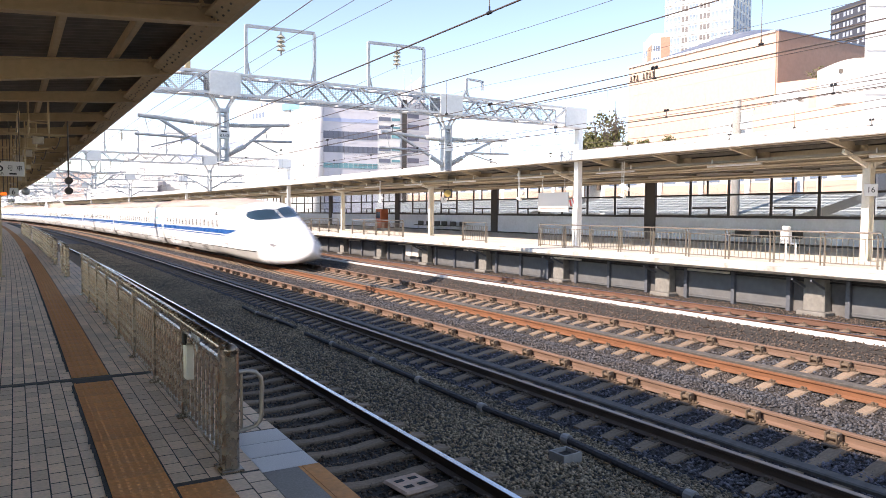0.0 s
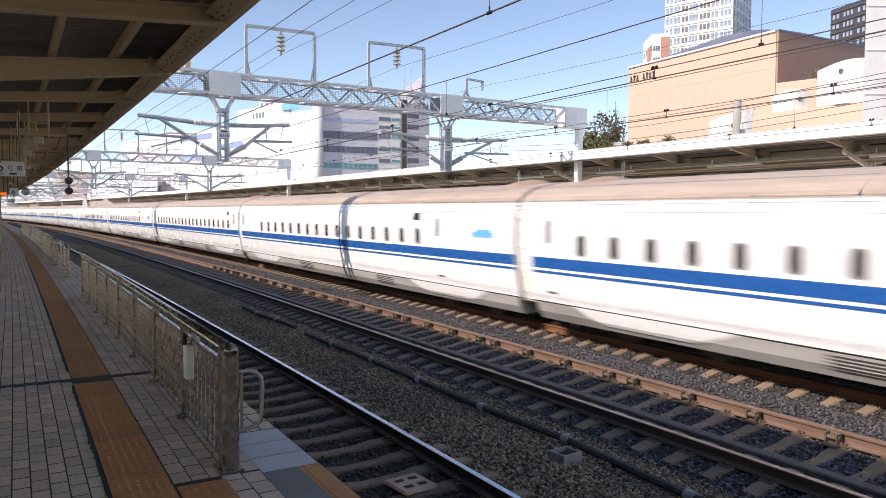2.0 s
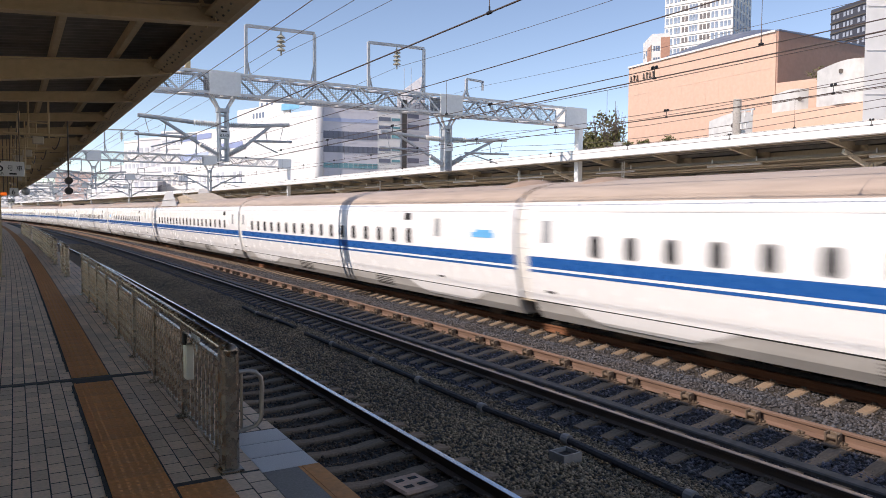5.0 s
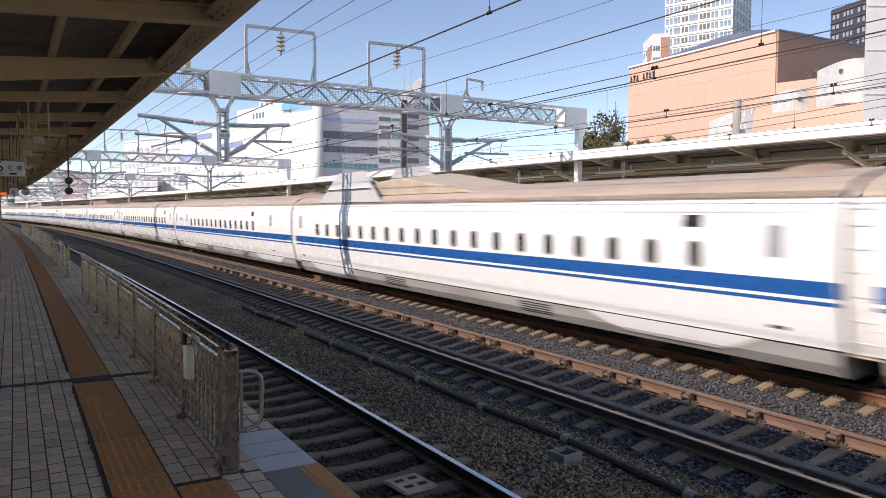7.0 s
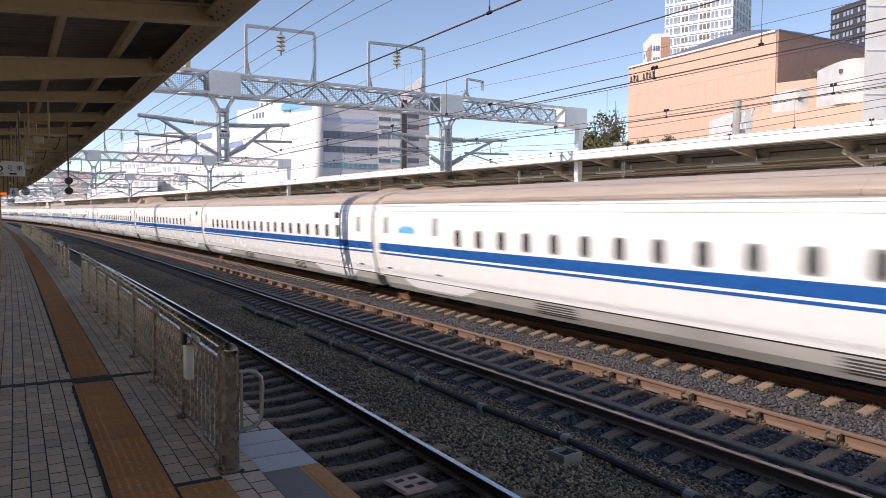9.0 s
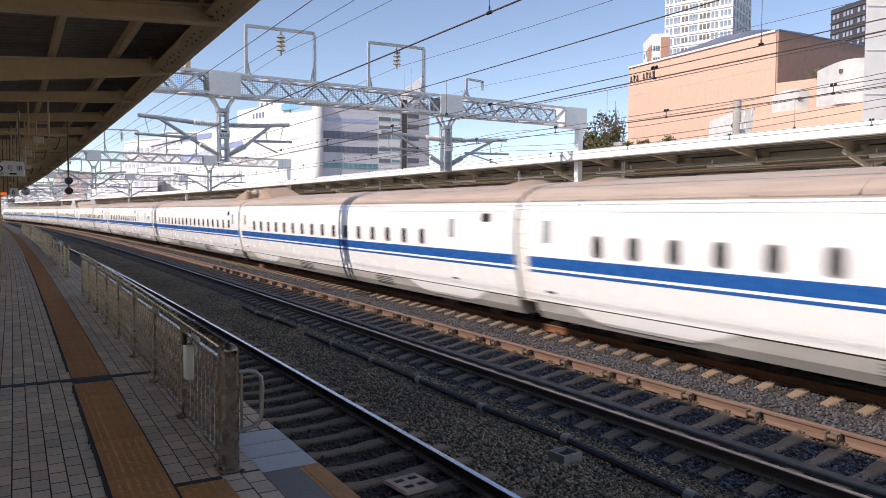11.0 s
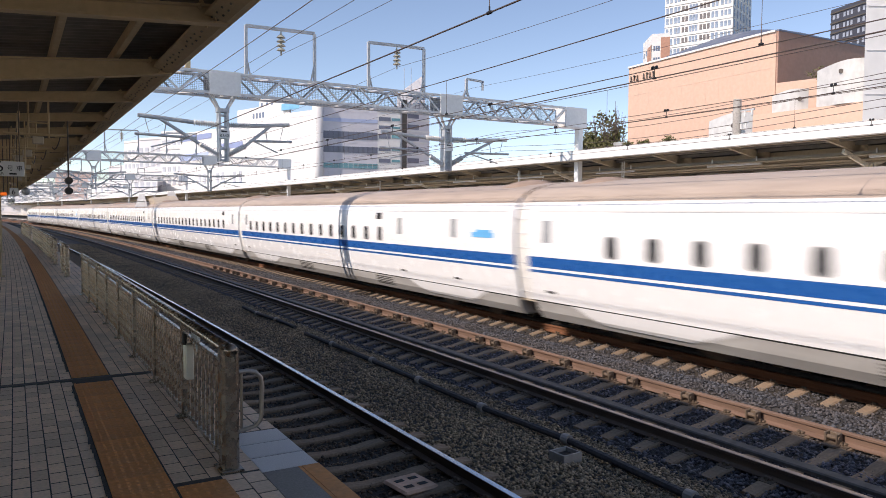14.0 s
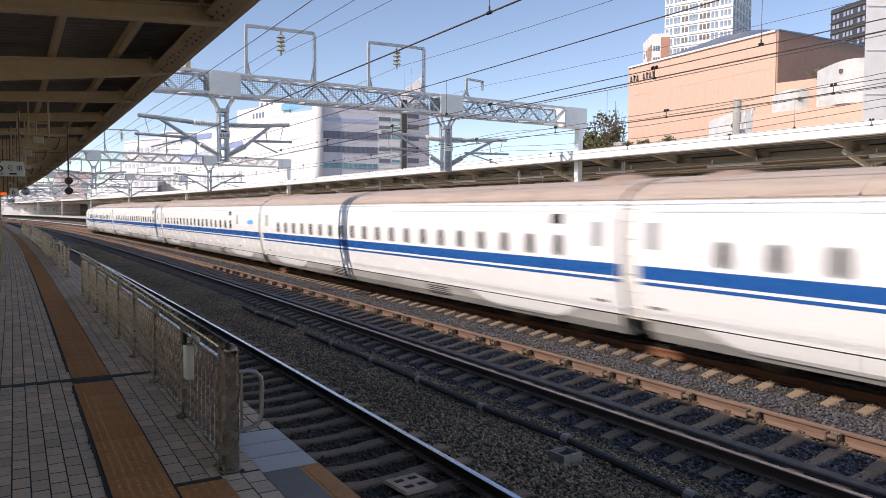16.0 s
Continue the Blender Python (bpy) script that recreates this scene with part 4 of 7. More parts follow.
def motions():
    times = [0, 1 / 30, 0.1, 4 / 30, 5 / 30, 0.2, 7 / 30, 8 / 30, 0.3, 0.4, 0.5] + [1 + 0.5 * i for i in range(28)]
    times += [14.8, 14.9, 15.0, 15.067, 15.1, 15.133, 15.167, 15.2, 15.3, 15.4, 15.4 + 1 / 30, 15.5 - 1 / 30, 15.5, 15.5 + 1 / 30, 15.6 - 1 / 30, 15.6, 15.7, 15.8, 15.9, 16 - 2 / 30, 16 - 1 / 30, 16.0]
    for i, car in enumerate(ORDER):
        rows = []
        for t in times:
            j = first_joint(t)
            if i == 0:
                m = car_pose(j - 27.35, j)
            elif i < 15:
                m = car_pose(j + 25 * (i - 1), j + 25 * i)
            else:
                # the end car is turned round: its tip points away
                a, b = j + 25 * 14, j + 25 * 14 + 27.35
                m = car_pose(a, b) @ Matrix.Translation((0, 27.35, 0)) @ Matrix.Rotation(math.pi, 4, "Z")
            rows.append((t, m))
        walk(car, rows)

# ---- near canopy ----
CAN = thing("near_canopy", Matrix.Identity(4), "cream steel platform canopy with dark corrugated sheets", "canopy", kind="structure")


def deck_z(off):
    return 4.797 + 0.0875 * off


vs, fs = [], []
st = stations(-12, 46, 0.045)
for i, s in enumerate(st):
    w = 0.012 * (1 if (i // 2) % 2 else -1)
    for off in (-9.0, 1.87):
        vs.append(P(s, off, deck_z(off) + 0.175 + w))
for i in range(len(st) - 1):
    fs.append((2 * i, 2 * i + 1, 2 * i + 3, 2 * i + 2))
me = bpy.data.meshes.new("roof_sheet")
me.from_pydata(vs, [], fs)
finish("roof_sheet", me, M_DECK, CAN, "dark corrugated roof sheet")
sweep("roof_top", [(-9.2, deck_z(-9.2) + 0.22), (1.885, deck_z(1.885) + 0.22), (1.885, deck_z(1.885) + 0.30), (-9.2, deck_z(-9.2) + 0.30)], -14, 330, M_GALV, CAN)
sweep("roof_sheet_far", [(-9.0, deck_z(-9.0) + 0.14), (1.80, deck_z(1.8) + 0.14), (1.80, deck_z(1.8) + 0.2), (-9.0, deck_z(-9.0) + 0.2)], 46, 330, M_DECK, CAN)
sweep("edge_channel", [(1.64, 4.86), (1.83, 4.79), (1.90, 4.79), (1.90, 5.28), (1.87, 5.28), (1.87, 4.84), (1.66, 4.91)], -14, 330, M_CREAM, CAN, step=4)
for off in (-3.4, -2.6, -1.7, -1.0, -0.28, 0.455, 1.19):
    z = deck_z(off)
    sweep("purlin", rect(off - 0.035, off + 0.035, z + 0.03, z + 0.155), -10, 120, M_CREAM, CAN, step=4)
SB = [7.47 + 3.05 * i for i in range(-6, 40)]
for i, s in enumerate(SB):
    bm = bmesh.new()
    main = (i % 4 == 3)
    if main:
        pr = [(1.87, 4.79), (1.87, 4.96), (-2.2, deck_z(-2.2)), (-2.2, 4.26), (-0.12, 4.53)]
    else:
        pr = [(1.87, 4.795), (1.87, 4.96), (-4.5, deck_z(-4.5)), (-4.5, 4.24), (-0.15, 4.665)]
    web = 0.02
    a = [bm.verts.new((x, -web, z)) for x, z in pr]
    b = [bm.verts.new((x, web, z)) for x, z in pr]
    bm.faces.new(a)
    bm.faces.new(list(reversed(b)))
    n = len(pr)
    for k in range(n):
        bm.faces.new((a[k], a[(k + 1) % n], b[(k + 1) % n], b[k]))
    low = [pr[0]] + list(reversed(pr[3:]))
    for edge in (low, pr[1:3]):
        for (x0, z0), (x1, z1) in zip(edge[:-1], edge[1:]):
            beam(bm, (x0, 0, z0), (x1, 0, z1), 0.15, 0.022)
    bmesh.ops.recalc_face_normals(bm, faces=bm.faces)
    rb = part("roof_beam", bm, M_CREAM, CAN)
    rb.matrix_basis = at(s, 0, 0)
# bolts along the edge channel
bm = bmesh.new()
for i in range(4):
    for j in range(2):
        rod(bm, (1.70, i * 0.12 - 0.18, 4.80 + j * 0.0), (1.70, i * 0.12 - 0.18, 4.775), 0.016, 6)
        rod(bm, (1.6, i * 0.12 - 0.18 + j * 0.05, 4.92 + j * 0.04), (1.57, i * 0.12 - 0.18 + j * 0.05, 4.90 + j * 0.04), 0.016, 6)
blt0 = part("bolt_group", bm, M_CREAM, CAN)
for i, s in enumerate(SB[4:18]):
    m = at(s, 0, 0)
    if i == 0:
        blt0.matrix_basis = m
    else:
        again(blt0, m, CAN)


bm = bmesh.new()
for i in range(140):
    s = 4.0 + 0.2 * i
    for o_ in ((1.70, 1.76) if (i // 3) % 2 else (1.73,)):
        z_ = 4.86 - (o_ - 1.64) * 0.368
        rod(bm, P(s, o_ - 0.004, z_ - 0.014), P(s, o_ + 0.004, z_ + 0.004), 0.011, 6)
tagged(part("channel_bolts", bm, M_DECK, CAN, "dark bolts along the edge channel"), kind="stuff")


def canopy_post(s):
    t = thing("canopy_post", at(s, -0.36, Z_NEAR), "cream steel canopy post on the platform", "post", "canopy posts")
    bm = bmesh.new()
    box(bm, -0.11, 0.11, -0.012, 0.012, 0, 3.35)
    box(bm, -0.11, -0.09, -0.11, 0.11, 0, 3.3)
    box(bm, 0.09, 0.11, -0.11, 0.11, 0, 3.3)
    part("column", bm, M_CREAM, t)
    bm = bmesh.new()
    box(bm, -0.18, 0.18, -0.18, 0.18, 0, 0.03, bevel=0.005)
    part("base_plate", bm, M_CREAM, t)
    return t


p0 = canopy_post(21.5)
for s in (33.9, 46.1, 58.3, 70.5, 82.7):
    copy_thing(p0, at(s, -0.36, Z_NEAR))

# pipes and cable trays hung under the roof
for off, z, r in ((-0.95, 4.36, 0.05), (-1.25, 4.28, 0.035), (0.1, 4.55, 0.022)):
    sweep("ceiling_pipe", [(off + r * math.cos(a * math.pi / 3), z + r * math.sin(a * math.pi / 3)) for a in range(6)], 14, 160, M_CREAM, CAN, step=4)
bm = bmesh.new()
for i in range(16):
    rod(bm, (-0.95, 15 + i * 6.1, 4.36), (-0.95, 15 + i * 6.1, 4.72), 0.012, 6)
part("pipe_hangers", bm, M_CREAM, CAN)


M_LAMPBOX = mat("beige_lamp_box", (0.50, 0.44, 0.34), 0.5, grain=0.08, scale=12)
for i, s in enumerate((15.1, 17.9, 20.6, 23.8, 26.9, 30.0, 34.5, 40.0)):
    t = thing("service_hanger", at(s, 0.42 - 0.12 * (i % 3), 0), "beige pipe hanger with cable boxes under the canopy", "pipe hanger", "pipe hangers")
    top, low_z = 5.0, 4.24 - 0.05 * (i % 2)
    bm = bmesh.new()
    for x in (-0.16, 0.16):
        rod(bm, (x, 0, low_z), (x, 0, top), 0.018, 8)
    rod(bm, (-0.55, 0, low_z + 0.05), (0.45, 0, low_z + 0.05), 0.022, 8)
    rod(bm, (-0.16, 0, low_z + 0.26), (0.16, 0, low_z + 0.26), 0.014, 8)
    part("hanger_frame", bm, M_CREAM, t)
    bm = bmesh.new()
    box(bm, -0.10, 0.08, -0.06, 0.06, low_z - 0.12, low_z + 0.02, bevel=0.012)
    part("cable_box", bm, M_LAMPBOX, t)
    bm = bmesh.new()
    for k in range(8):
        a, b = k / 8, (k + 1) / 8
        rod(bm, (0.35, 3.0 * a, low_z + 0.06 - 0.5 * a * (1 - a)), (0.35, 3.0 * b, low_z + 0.06 - 0.5 * b * (1 - b)), 0.011, 6)
    part("slack_cable", bm, M_GUARD, t)

# hanging lights, loudspeakers and signs
def hanging_lamp(s, off, z):
    t = thing("platform_signal_lamp", at(s, off, z), "round dark signal lamps hung from the canopy on a thin pole", "signal lamp", "hanging lamps")
    bm = bmesh.new()
    rod(bm, (0, 0, -0.2), (0, 0, 4.86 - z), 0.016, 8)
    part("pole", bm, M_GUARD, t)
    for dz in (0.0, -0.205):
        bm = bmesh.new()
        rod(bm, (0, -0.05, dz), (0, 0.05, dz), 0.075, 20)
        rod(bm, (0, -0.16, dz), (0, -0.05, dz), 0.07, 20, 0.075)
        part("lamp_head", bm, M_GUARD, t)
    return t


hanging_lamp(16.62, 0.98, 3.53)
bm = bmesh.new()
bmesh.ops.create_uvsphere(bm, u_segments=16, v_segments=10, radius=0.075)
spk = thing("loudspeaker", at(16.62, 0.225, 3.303), "grey round loudspeaker hung under the canopy", "loudspeaker")
part("speaker_body", bm, M_GALV, spk, smooth=True)
bm = bmesh.new()
rod(bm, (0, 0, 0.05), (0, 0, 1.44), 0.012, 8)
part("pole", bm, M_CREAM, spk)
M_SIGN = mat("white_sign_face", (0.72, 0.72, 0.70), 0.4)
M_INK = mat("black_lettering", (0.02, 0.02, 0.02), 0.5)
M_ORANGE = glowing("lit_orange_sign", (1.0, 0.18, 0.02), 0.7)


def sign(s, off, z, w, h, label, texts, turn=0.0, hang=0.5):
    t = thing("hanging_sign", at(s, off, z, turn), label, "sign", "hanging signs")
    bm = bmesh.new()
    box(bm, -w / 2, w / 2, -0.03, 0.03, -h / 2, h / 2, bevel=0.006)
    part("sign_board", bm, M_SIGN, t)
    for x in (-w * 0.4, w * 0.4):
        bm = bmesh.new()
        rod(bm, (x, 0, h / 2), (x, 0, h / 2 + hang), 0.008, 6)
        part("hanger", bm, M_GUARD, t)
    for what, x, y, size in texts:
        if what.startswith("bar"):
            bm = bmesh.new()
            bw = float(what[3:])
            box(bm, x, x + bw, -0.036, -0.031, y, y + size)
            part("lettering", bm, M_INK, t)
        else:
            cu = bpy.data.curves.new("numeral", "FONT")
            cu.body, cu.size, cu.extrude = what, size, 0.002
            o = new("numeral", cu)
            cu.materials.append(M_INK)
            o.parent = t
            o.matrix_basis = pose(x, -0.034, y, 90, 0, 0)
    return t


sign(13.57, -0.17, 3.588, 0.66, 0.235, "white hanging car number sign with black lettering",
     [("6", -0.075, -0.045, 0.24), ("\u53f7", 0.085, -0.025, 0.095), ("\u8eca", 0.215, -0.025, 0.095), ("700\u7cfb", -0.09, -0.098, 0.055), ("bar0.10", 0.12, -0.092, 0.028)], hang=1.0)
sign(16.62, 0.025, 3.288, 0.155, 0.15, "small white square sign with a black numeral", [("6", -0.045, -0.05, 0.14)], hang=1.4)
sign(19.67, -0.02, 3.142, 0.15, 0.08, "small pale sign with dark lettering", [("6", -0.06, -0.025, 0.06), ("bar0.05", 0.01, -0.012, 0.018)], hang=1.55)
led = thing("led_sign", at(19.67, -0.165, 3.302), "small lit orange display sign under the canopy", "display sign")
bm = bmesh.new()
box(bm, -0.06, 0.06, -0.03, 0.03, -0.035, 0.035, bevel=0.008)
part("display", bm, M_ORANGE, led)
bm = bmesh.new()
rod(bm, (0, 0, 0.03), (0, 0, 1.42), 0.012, 6)
part("hanger", bm, M_GUARD, led)

# ---- near fence ----
F_OFF, F_TOP = 1.17, 2.07 - Z_NEAR


M_FENCE = mat("weathered_fence_steel", (0.31, 0.255, 0.205), 0.26, 0.85, grain=0.15, scale=20, stain=0.3, stain_scale=3.0)


def fence_run(s0, s1, end_post, label):
    t = thing("platform_fence", at(s0, F_OFF, Z_NEAR), label, "fence", "platform fences")
    ori = t.matrix_basis.inverted()
    def loc(s, off, z):
        return ori @ P(s, off, z)
    ss = stations(s0, s1, 2.0)
    hr = sweep("handrail", [(F_OFF + 0.042 * math.cos(a * math.pi / 6), Z_NEAR + F_TOP - 0.03 + 0.042 * math.sin(a * math.pi / 6)) for a in range(12)], s0 - 0.08, s1, M_FENCE, t,
               "shiny round steel handrail", step=2, smooth=True)
    hr.matrix_basis = ori
    bm = bmesh.new()
    for a, b in zip(ss[:-1], ss[1:]):
        beam(bm, loc(a, F_OFF, Z_NEAR + 0.05), loc(b, F_OFF, Z_NEAR + 0.05), 0.035, 0.03)
        beam(bm, loc(a, F_OFF, Z_NEAR + F_TOP - 0.13), loc(b, F_OFF, Z_NEAR + F_TOP - 0.13), 0.03, 0.02)
    part("rail_frame", bm, M_FENCE, t)
    bm = bmesh.new()
    rod(bm, (0, 0, 0.05), (0, 0, F_TOP - 0.13), 0.0125, 6, caps=False)
    bal0 = part("baluster", bm, M_FENCE, t)
    n = int((s1 - s0) / 0.135)
    for i in range(n):
        m = Matrix.Translation(loc(s0 + 0.06 + i * 0.135, F_OFF, Z_NEAR))
        if i == 0:
            bal0.matrix_basis = m
        else:
            again(bal0, m, t)
    bm = bmesh.new()
    box(bm, -0.03, 0.03, -0.035, 0.035, 0, F_TOP - 0.05, bevel=0.008)
    box(bm, -0.07, 0.07, -0.07, 0.07, 0, 0.012)
    pst0 = part("post", bm, M_FENCE, t)
    k = 0
    s = s0 + 1.42
    while s < s1:
        m = Matrix.Translation(loc(s, F_OFF, Z_NEAR))
        if k == 0:
            pst0.matrix_basis = m
        else:
            again(pst0, m, t)
        k += 1
        s += 1.42
    if end_post:
        bm = bmesh.new()
        box(bm, -0.055, 0.055, -0.07, 0.07, 0, F_TOP, bevel=0.02)
        box(bm, -0.075, 0.075, -0.10, 0.10, 0, 0.018, bevel=0.004)
        part("end_post", bm, M_FENCE, t, "wide brushed steel end post")
    return t


FENCE = fence_run(4.76, 16.2, True, "brushed steel platform fence with thin upright bars")
fence_run(20.7, 23.3, True, "brushed steel platform fence further along the platform")
fence_run(25.6, 44.0, True, "brushed steel platform fence far along the platform")
fence_run(47.0, 61.0, True, "brushed steel platform fence far along the platform")
# bent side rail towards the track edge
cu = bpy.data.curves.new("hoop_rail", "CURVE")
cu.dimensions, cu.bevel_depth, cu.bevel_resolution = "3D", 0.017, 3
sp = cu.splines.new("POLY")
hoop = [(0.0, 0.47), (0.28, 0.49), (0.345, 0.475), (0.385, 0.43), (0.395, 0.36), (0.39, 0.15), (0.38, 0.10), (0.345, 0.065), (0.28, 0.05), (0.0, 0.02)]
sp.points.add(len(hoop) - 1)
for p, (x, z) in zip(sp.points, hoop):
    p.co = (x, 0, z, 1)
cu.materials.append(M_STEEL)
HB = thing("side_rail", at(5.42, 1.19, Z_NEAR), "bent grey pipe rail at the platform edge", "handrail")
o = new("bent_pipe", cu)
o.parent = HB
bm = bmesh.new()
rod(bm, (0.24, 0, 0.05), (0.24, 0, 0.485), 0.011, 8)
part("upright", bm, M_STEEL, HB)
CB = thing("control_box", at(5.85, F_OFF - 0.03, Z_NEAR + 0.52), "small pale control box on the fence", "control box")
bm = bmesh.new()
box(bm, -0.035, 0.03, -0.05, 0.05, -0.14, 0.13, bevel=0.01)
part("case", bm, M_CREAM_LIGHT, CB)
bm = bmesh.new()
box(bm, -0.045, -0.02, -0.03, 0.04, 0.13, 0.22, bevel=0.01)
part("black_bracket", bm, M_BLACK, CB)
bm = bmesh.new()
box(bm, 0.03, 0.05, -0.10, 0.13, 0.12, 0.30, m=pose(0, 0, 0, 20, 0, 0), bevel=0.01)
part("tilted_plate", bm, M_GALV, CB, "tilted grey plate behind the handrail")
# wall lamp stub at the post
SW = thing("socket_box", at(9.6, -0.245, Z_NEAR + 0.02), "small white socket box on a canopy post", "socket box")
bm = bmesh.new()
box(bm, -0.03, 0.03, -0.05, 0.05, 0.0, 0.12, bevel=0.01)
part("case", bm, M_SIGN, SW)

# ---- trackside details ----
# sagging cable conduit with collars between the tracks
def conduit(points, r, name, label, collars):
    t = thing(name, Matrix.Identity(4), label, "conduit", "track cables")
    bm = bmesh.new()
    for (s0, o0), (s1, o1) in zip(points[:-1], points[1:]):
        n = max(2, int(abs(s1 - s0) / 0.045))
        for i in range(n):
            a, b = i / n, (i + 1) / n
            rr = r * (1.07 if i % 2 else 0.95)
            rod(bm, P(s0 + (s1 - s0) * a, o0 + (o1 - o0) * a, -0.105), P(s0 + (s1 - s0) * b, o0 + (o1 - o0) * b, -0.105), rr, 8, caps=True)
    part("hose", bm, mat("black_corrugated_hose", (0.055, 0.05, 0.05), 0.6, grain=0.1), t)
    c0 = None
    for s, o in collars:
        bm = bmesh.new()
        rod(bm, (0, -0.06, 0), (0, 0.06, 0), r * 1.5, 12)
        c = part("collar", bm, M_CONC, t)
        c.matrix_basis = at(s, o, -0.105)
    return t


conduit([(3.5, 6.2), (5.3, 6.21), (7.5, 6.34), (9.4, 6.24), (11.5, 6.27), (13.5, 6.28), (17.3, 6.24)], 0.048, "cable_hose", "black corrugated cable hose lying on the ballast",
        [(5.3, 6.21), (7.5, 6.34), (9.4, 6.24), (11.5, 6.27), (13.5, 6.28), (15.6, 6.26)])
conduit([(18.4, 6.35), (20.0, 6.33), (21.4, 6.23), (23.1, 6.29)], 0.048, "cable_hose", "black corrugated cable hose lying on the ballast", [(19.9, 6.33), (21.4, 6.23)])
JB = thing("junction_box", at(6.98, 5.88, -0.15, turn=4), "grey concrete junction box set in the ballast", "junction box")
bm = bmesh.new()
for x0, x1, y0, y1 in ((-0.15, 0.15, -0.14, -0.115), (-0.15, 0.15, 0.115, 0.14), (-0.15, -0.125, -0.115, 0.115), (0.125, 0.15, -0.115, 0.115)):
    box(bm, x0, x1, y0, y1, -0.02, 0.11)
part("box_walls", bm, M_CONC, JB)
bm = bmesh.new()
box(bm, -0.125, 0.125, -0.115, 0.115, -0.02, 0.06)
part("filling", bm, M_BALLAST, JB)
LP = thing("trackside_plate", at(7.18, 3.80, -0.165, turn=6), "pale rusty plate with four dark slots", "marker plate")
bm = bmesh.new()
box(bm, -0.23, 0.23, -0.25, 0.25, 0.0, 0.05, bevel=0.03)
part("plate", bm, mat("rusty_cream_plate", (0.66, 0.44, 0.31), 0.7, grain=0.15, stain=0.6, stain_scale=5, stain_color=(0.28, 0.15, 0.08)), LP)
for x in (-0.09, 0.09):
    for y in (-0.1, 0.1):
        bm = bmesh.new()
        box(bm, x - 0.055, x + 0.055, y - 0.035, y + 0.035, 0.05, 0.054)
        part("slot", bm, M_BLACK, LP)


def stones(name, count, region, size, material, seed, label):
    """Loose crushed stones over a stretch of the bed."""
    rng = np.random.default_rng(seed)
    base = np.array([(1, 0, -0.3), (0, 1, -0.2), (-1, 0.1, -0.25), (0.1, -1, -0.3), (0.15, 0.1, 0.8), (0, 0, -0.9)], float)
    tri = np.array([(0, 1, 4), (1, 2, 4), (2, 3, 4), (3, 0, 4), (1, 0, 5), (2, 1, 5), (3, 2, 5), (0, 3, 5)])
    s = rng.uniform(region[0], region[1], count)
    # nearer stretches are laid more densely
    s = region[0] + (region[1] - region[0]) * ((s - region[0]) / (region[1] - region[0])) ** region[4]
    off = rng.uniform(region[2], region[3], count)
    hz = np.interp(off, [a for a, b in bed_profile[1:-1]], [b for a, b in bed_profile[1:-1]])
    t = -K * s
    n = np.hypot(1, t)
    cen = np.stack([-K * s * s / 2 + off / n, s - off * t / n, hz + rng.uniform(-0.008, 0.034, count)], 1)
    rad = size * rng.uniform(0.6, 1.35, count)
    ang = rng.uniform(0, 2 * np.pi, count)
    pts = base[None] * rng.uniform(0.65, 1.25, (count, 6, 1)) * rng.uniform(0.7, 1.2, (count, 1, 3))
    c, sn = np.cos(ang)[:, None], np.sin(ang)[:, None]
    x, y, z = pts[..., 0], pts[..., 1], pts[..., 2] * 0.75
    tilt = rng.uniform(-0.6, 0.6, (count, 1))
    x, z = x * np.cos(tilt) - z * np.sin(tilt), x * np.sin(tilt) + z * np.cos(tilt)
    v = np.stack([x * c - y * sn, x * sn + y * c, z], 2) * rad[:, None, None] + cen[:, None]
    f = (tri[None] + 6 * np.arange(count)[:, None, None]).reshape(-1, 3)
    me = bpy.data.meshes.new(name)
    me.vertices.add(count * 6)
    me.vertices.foreach_set("co", v.reshape(-1))
    me.loops.add(len(f) * 3)
    me.loops.foreach_set("vertex_index", f.reshape(-1))
    me.polygons.add(len(f))
    me.polygons.foreach_set("loop_start", np.arange(len(f)) * 3)
    me.polygons.foreach_set("loop_total", np.full(len(f), 3))
    me.update()
    me.validate()
    return tagged(finish(name, me, material), label, "ballast", kind="stuff")


stones("ballast_stones", 44000, (2.5, 75, 2.2, 4.75, 2.2), 0.027, M_STONE_DARK, 9, "dark brown crushed stone ballast under the near track")
stones("ballast_stones", 84000, (2.5, 75, 4.7, 7.05, 2.2), 0.0255, M_STONE, 3, "grey-brown crushed stone ballast between the tracks")
stones("ballast_stones", 46000, (2.0, 75, 7.0, 9.0, 2.0), 0.029, M_STONE_BLUE, 4, "dark bluish crushed stone ballast under the track")
stones("ballast_stones", 92000, (1.5, 75, 8.9, 13.9, 1.9), 0.031, M_STONE_GREY, 5, "grey crushed stone ballast in the sun")
stones("ballast_stones", 12000, (2, 50, 13.9, 15.5, 1.4), 0.031, M_STONE_BROWN, 8, "dark brown ballast beside the cable duct")
stones("ballast_stones", 24000, (4, 50, 15.5, 20.7, 1.4), 0.033, M_STONE_BROWN, 6, "brown crushed stone ballast by the far platform")

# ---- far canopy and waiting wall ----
# soffit, purlin and far cream colours carry the shade under the canopy
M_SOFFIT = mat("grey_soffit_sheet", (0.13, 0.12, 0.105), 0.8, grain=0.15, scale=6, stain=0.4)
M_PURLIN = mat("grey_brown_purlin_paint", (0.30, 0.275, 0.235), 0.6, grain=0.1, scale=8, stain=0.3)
M_GANTRY = mat("pale_gantry_zinc", (0.70, 0.70, 0.69), 0.55, 0.1, grain=0.12, scale=12, stain=0.3, stain_scale=2.0, stain_color=(0.52, 0.51, 0.50))
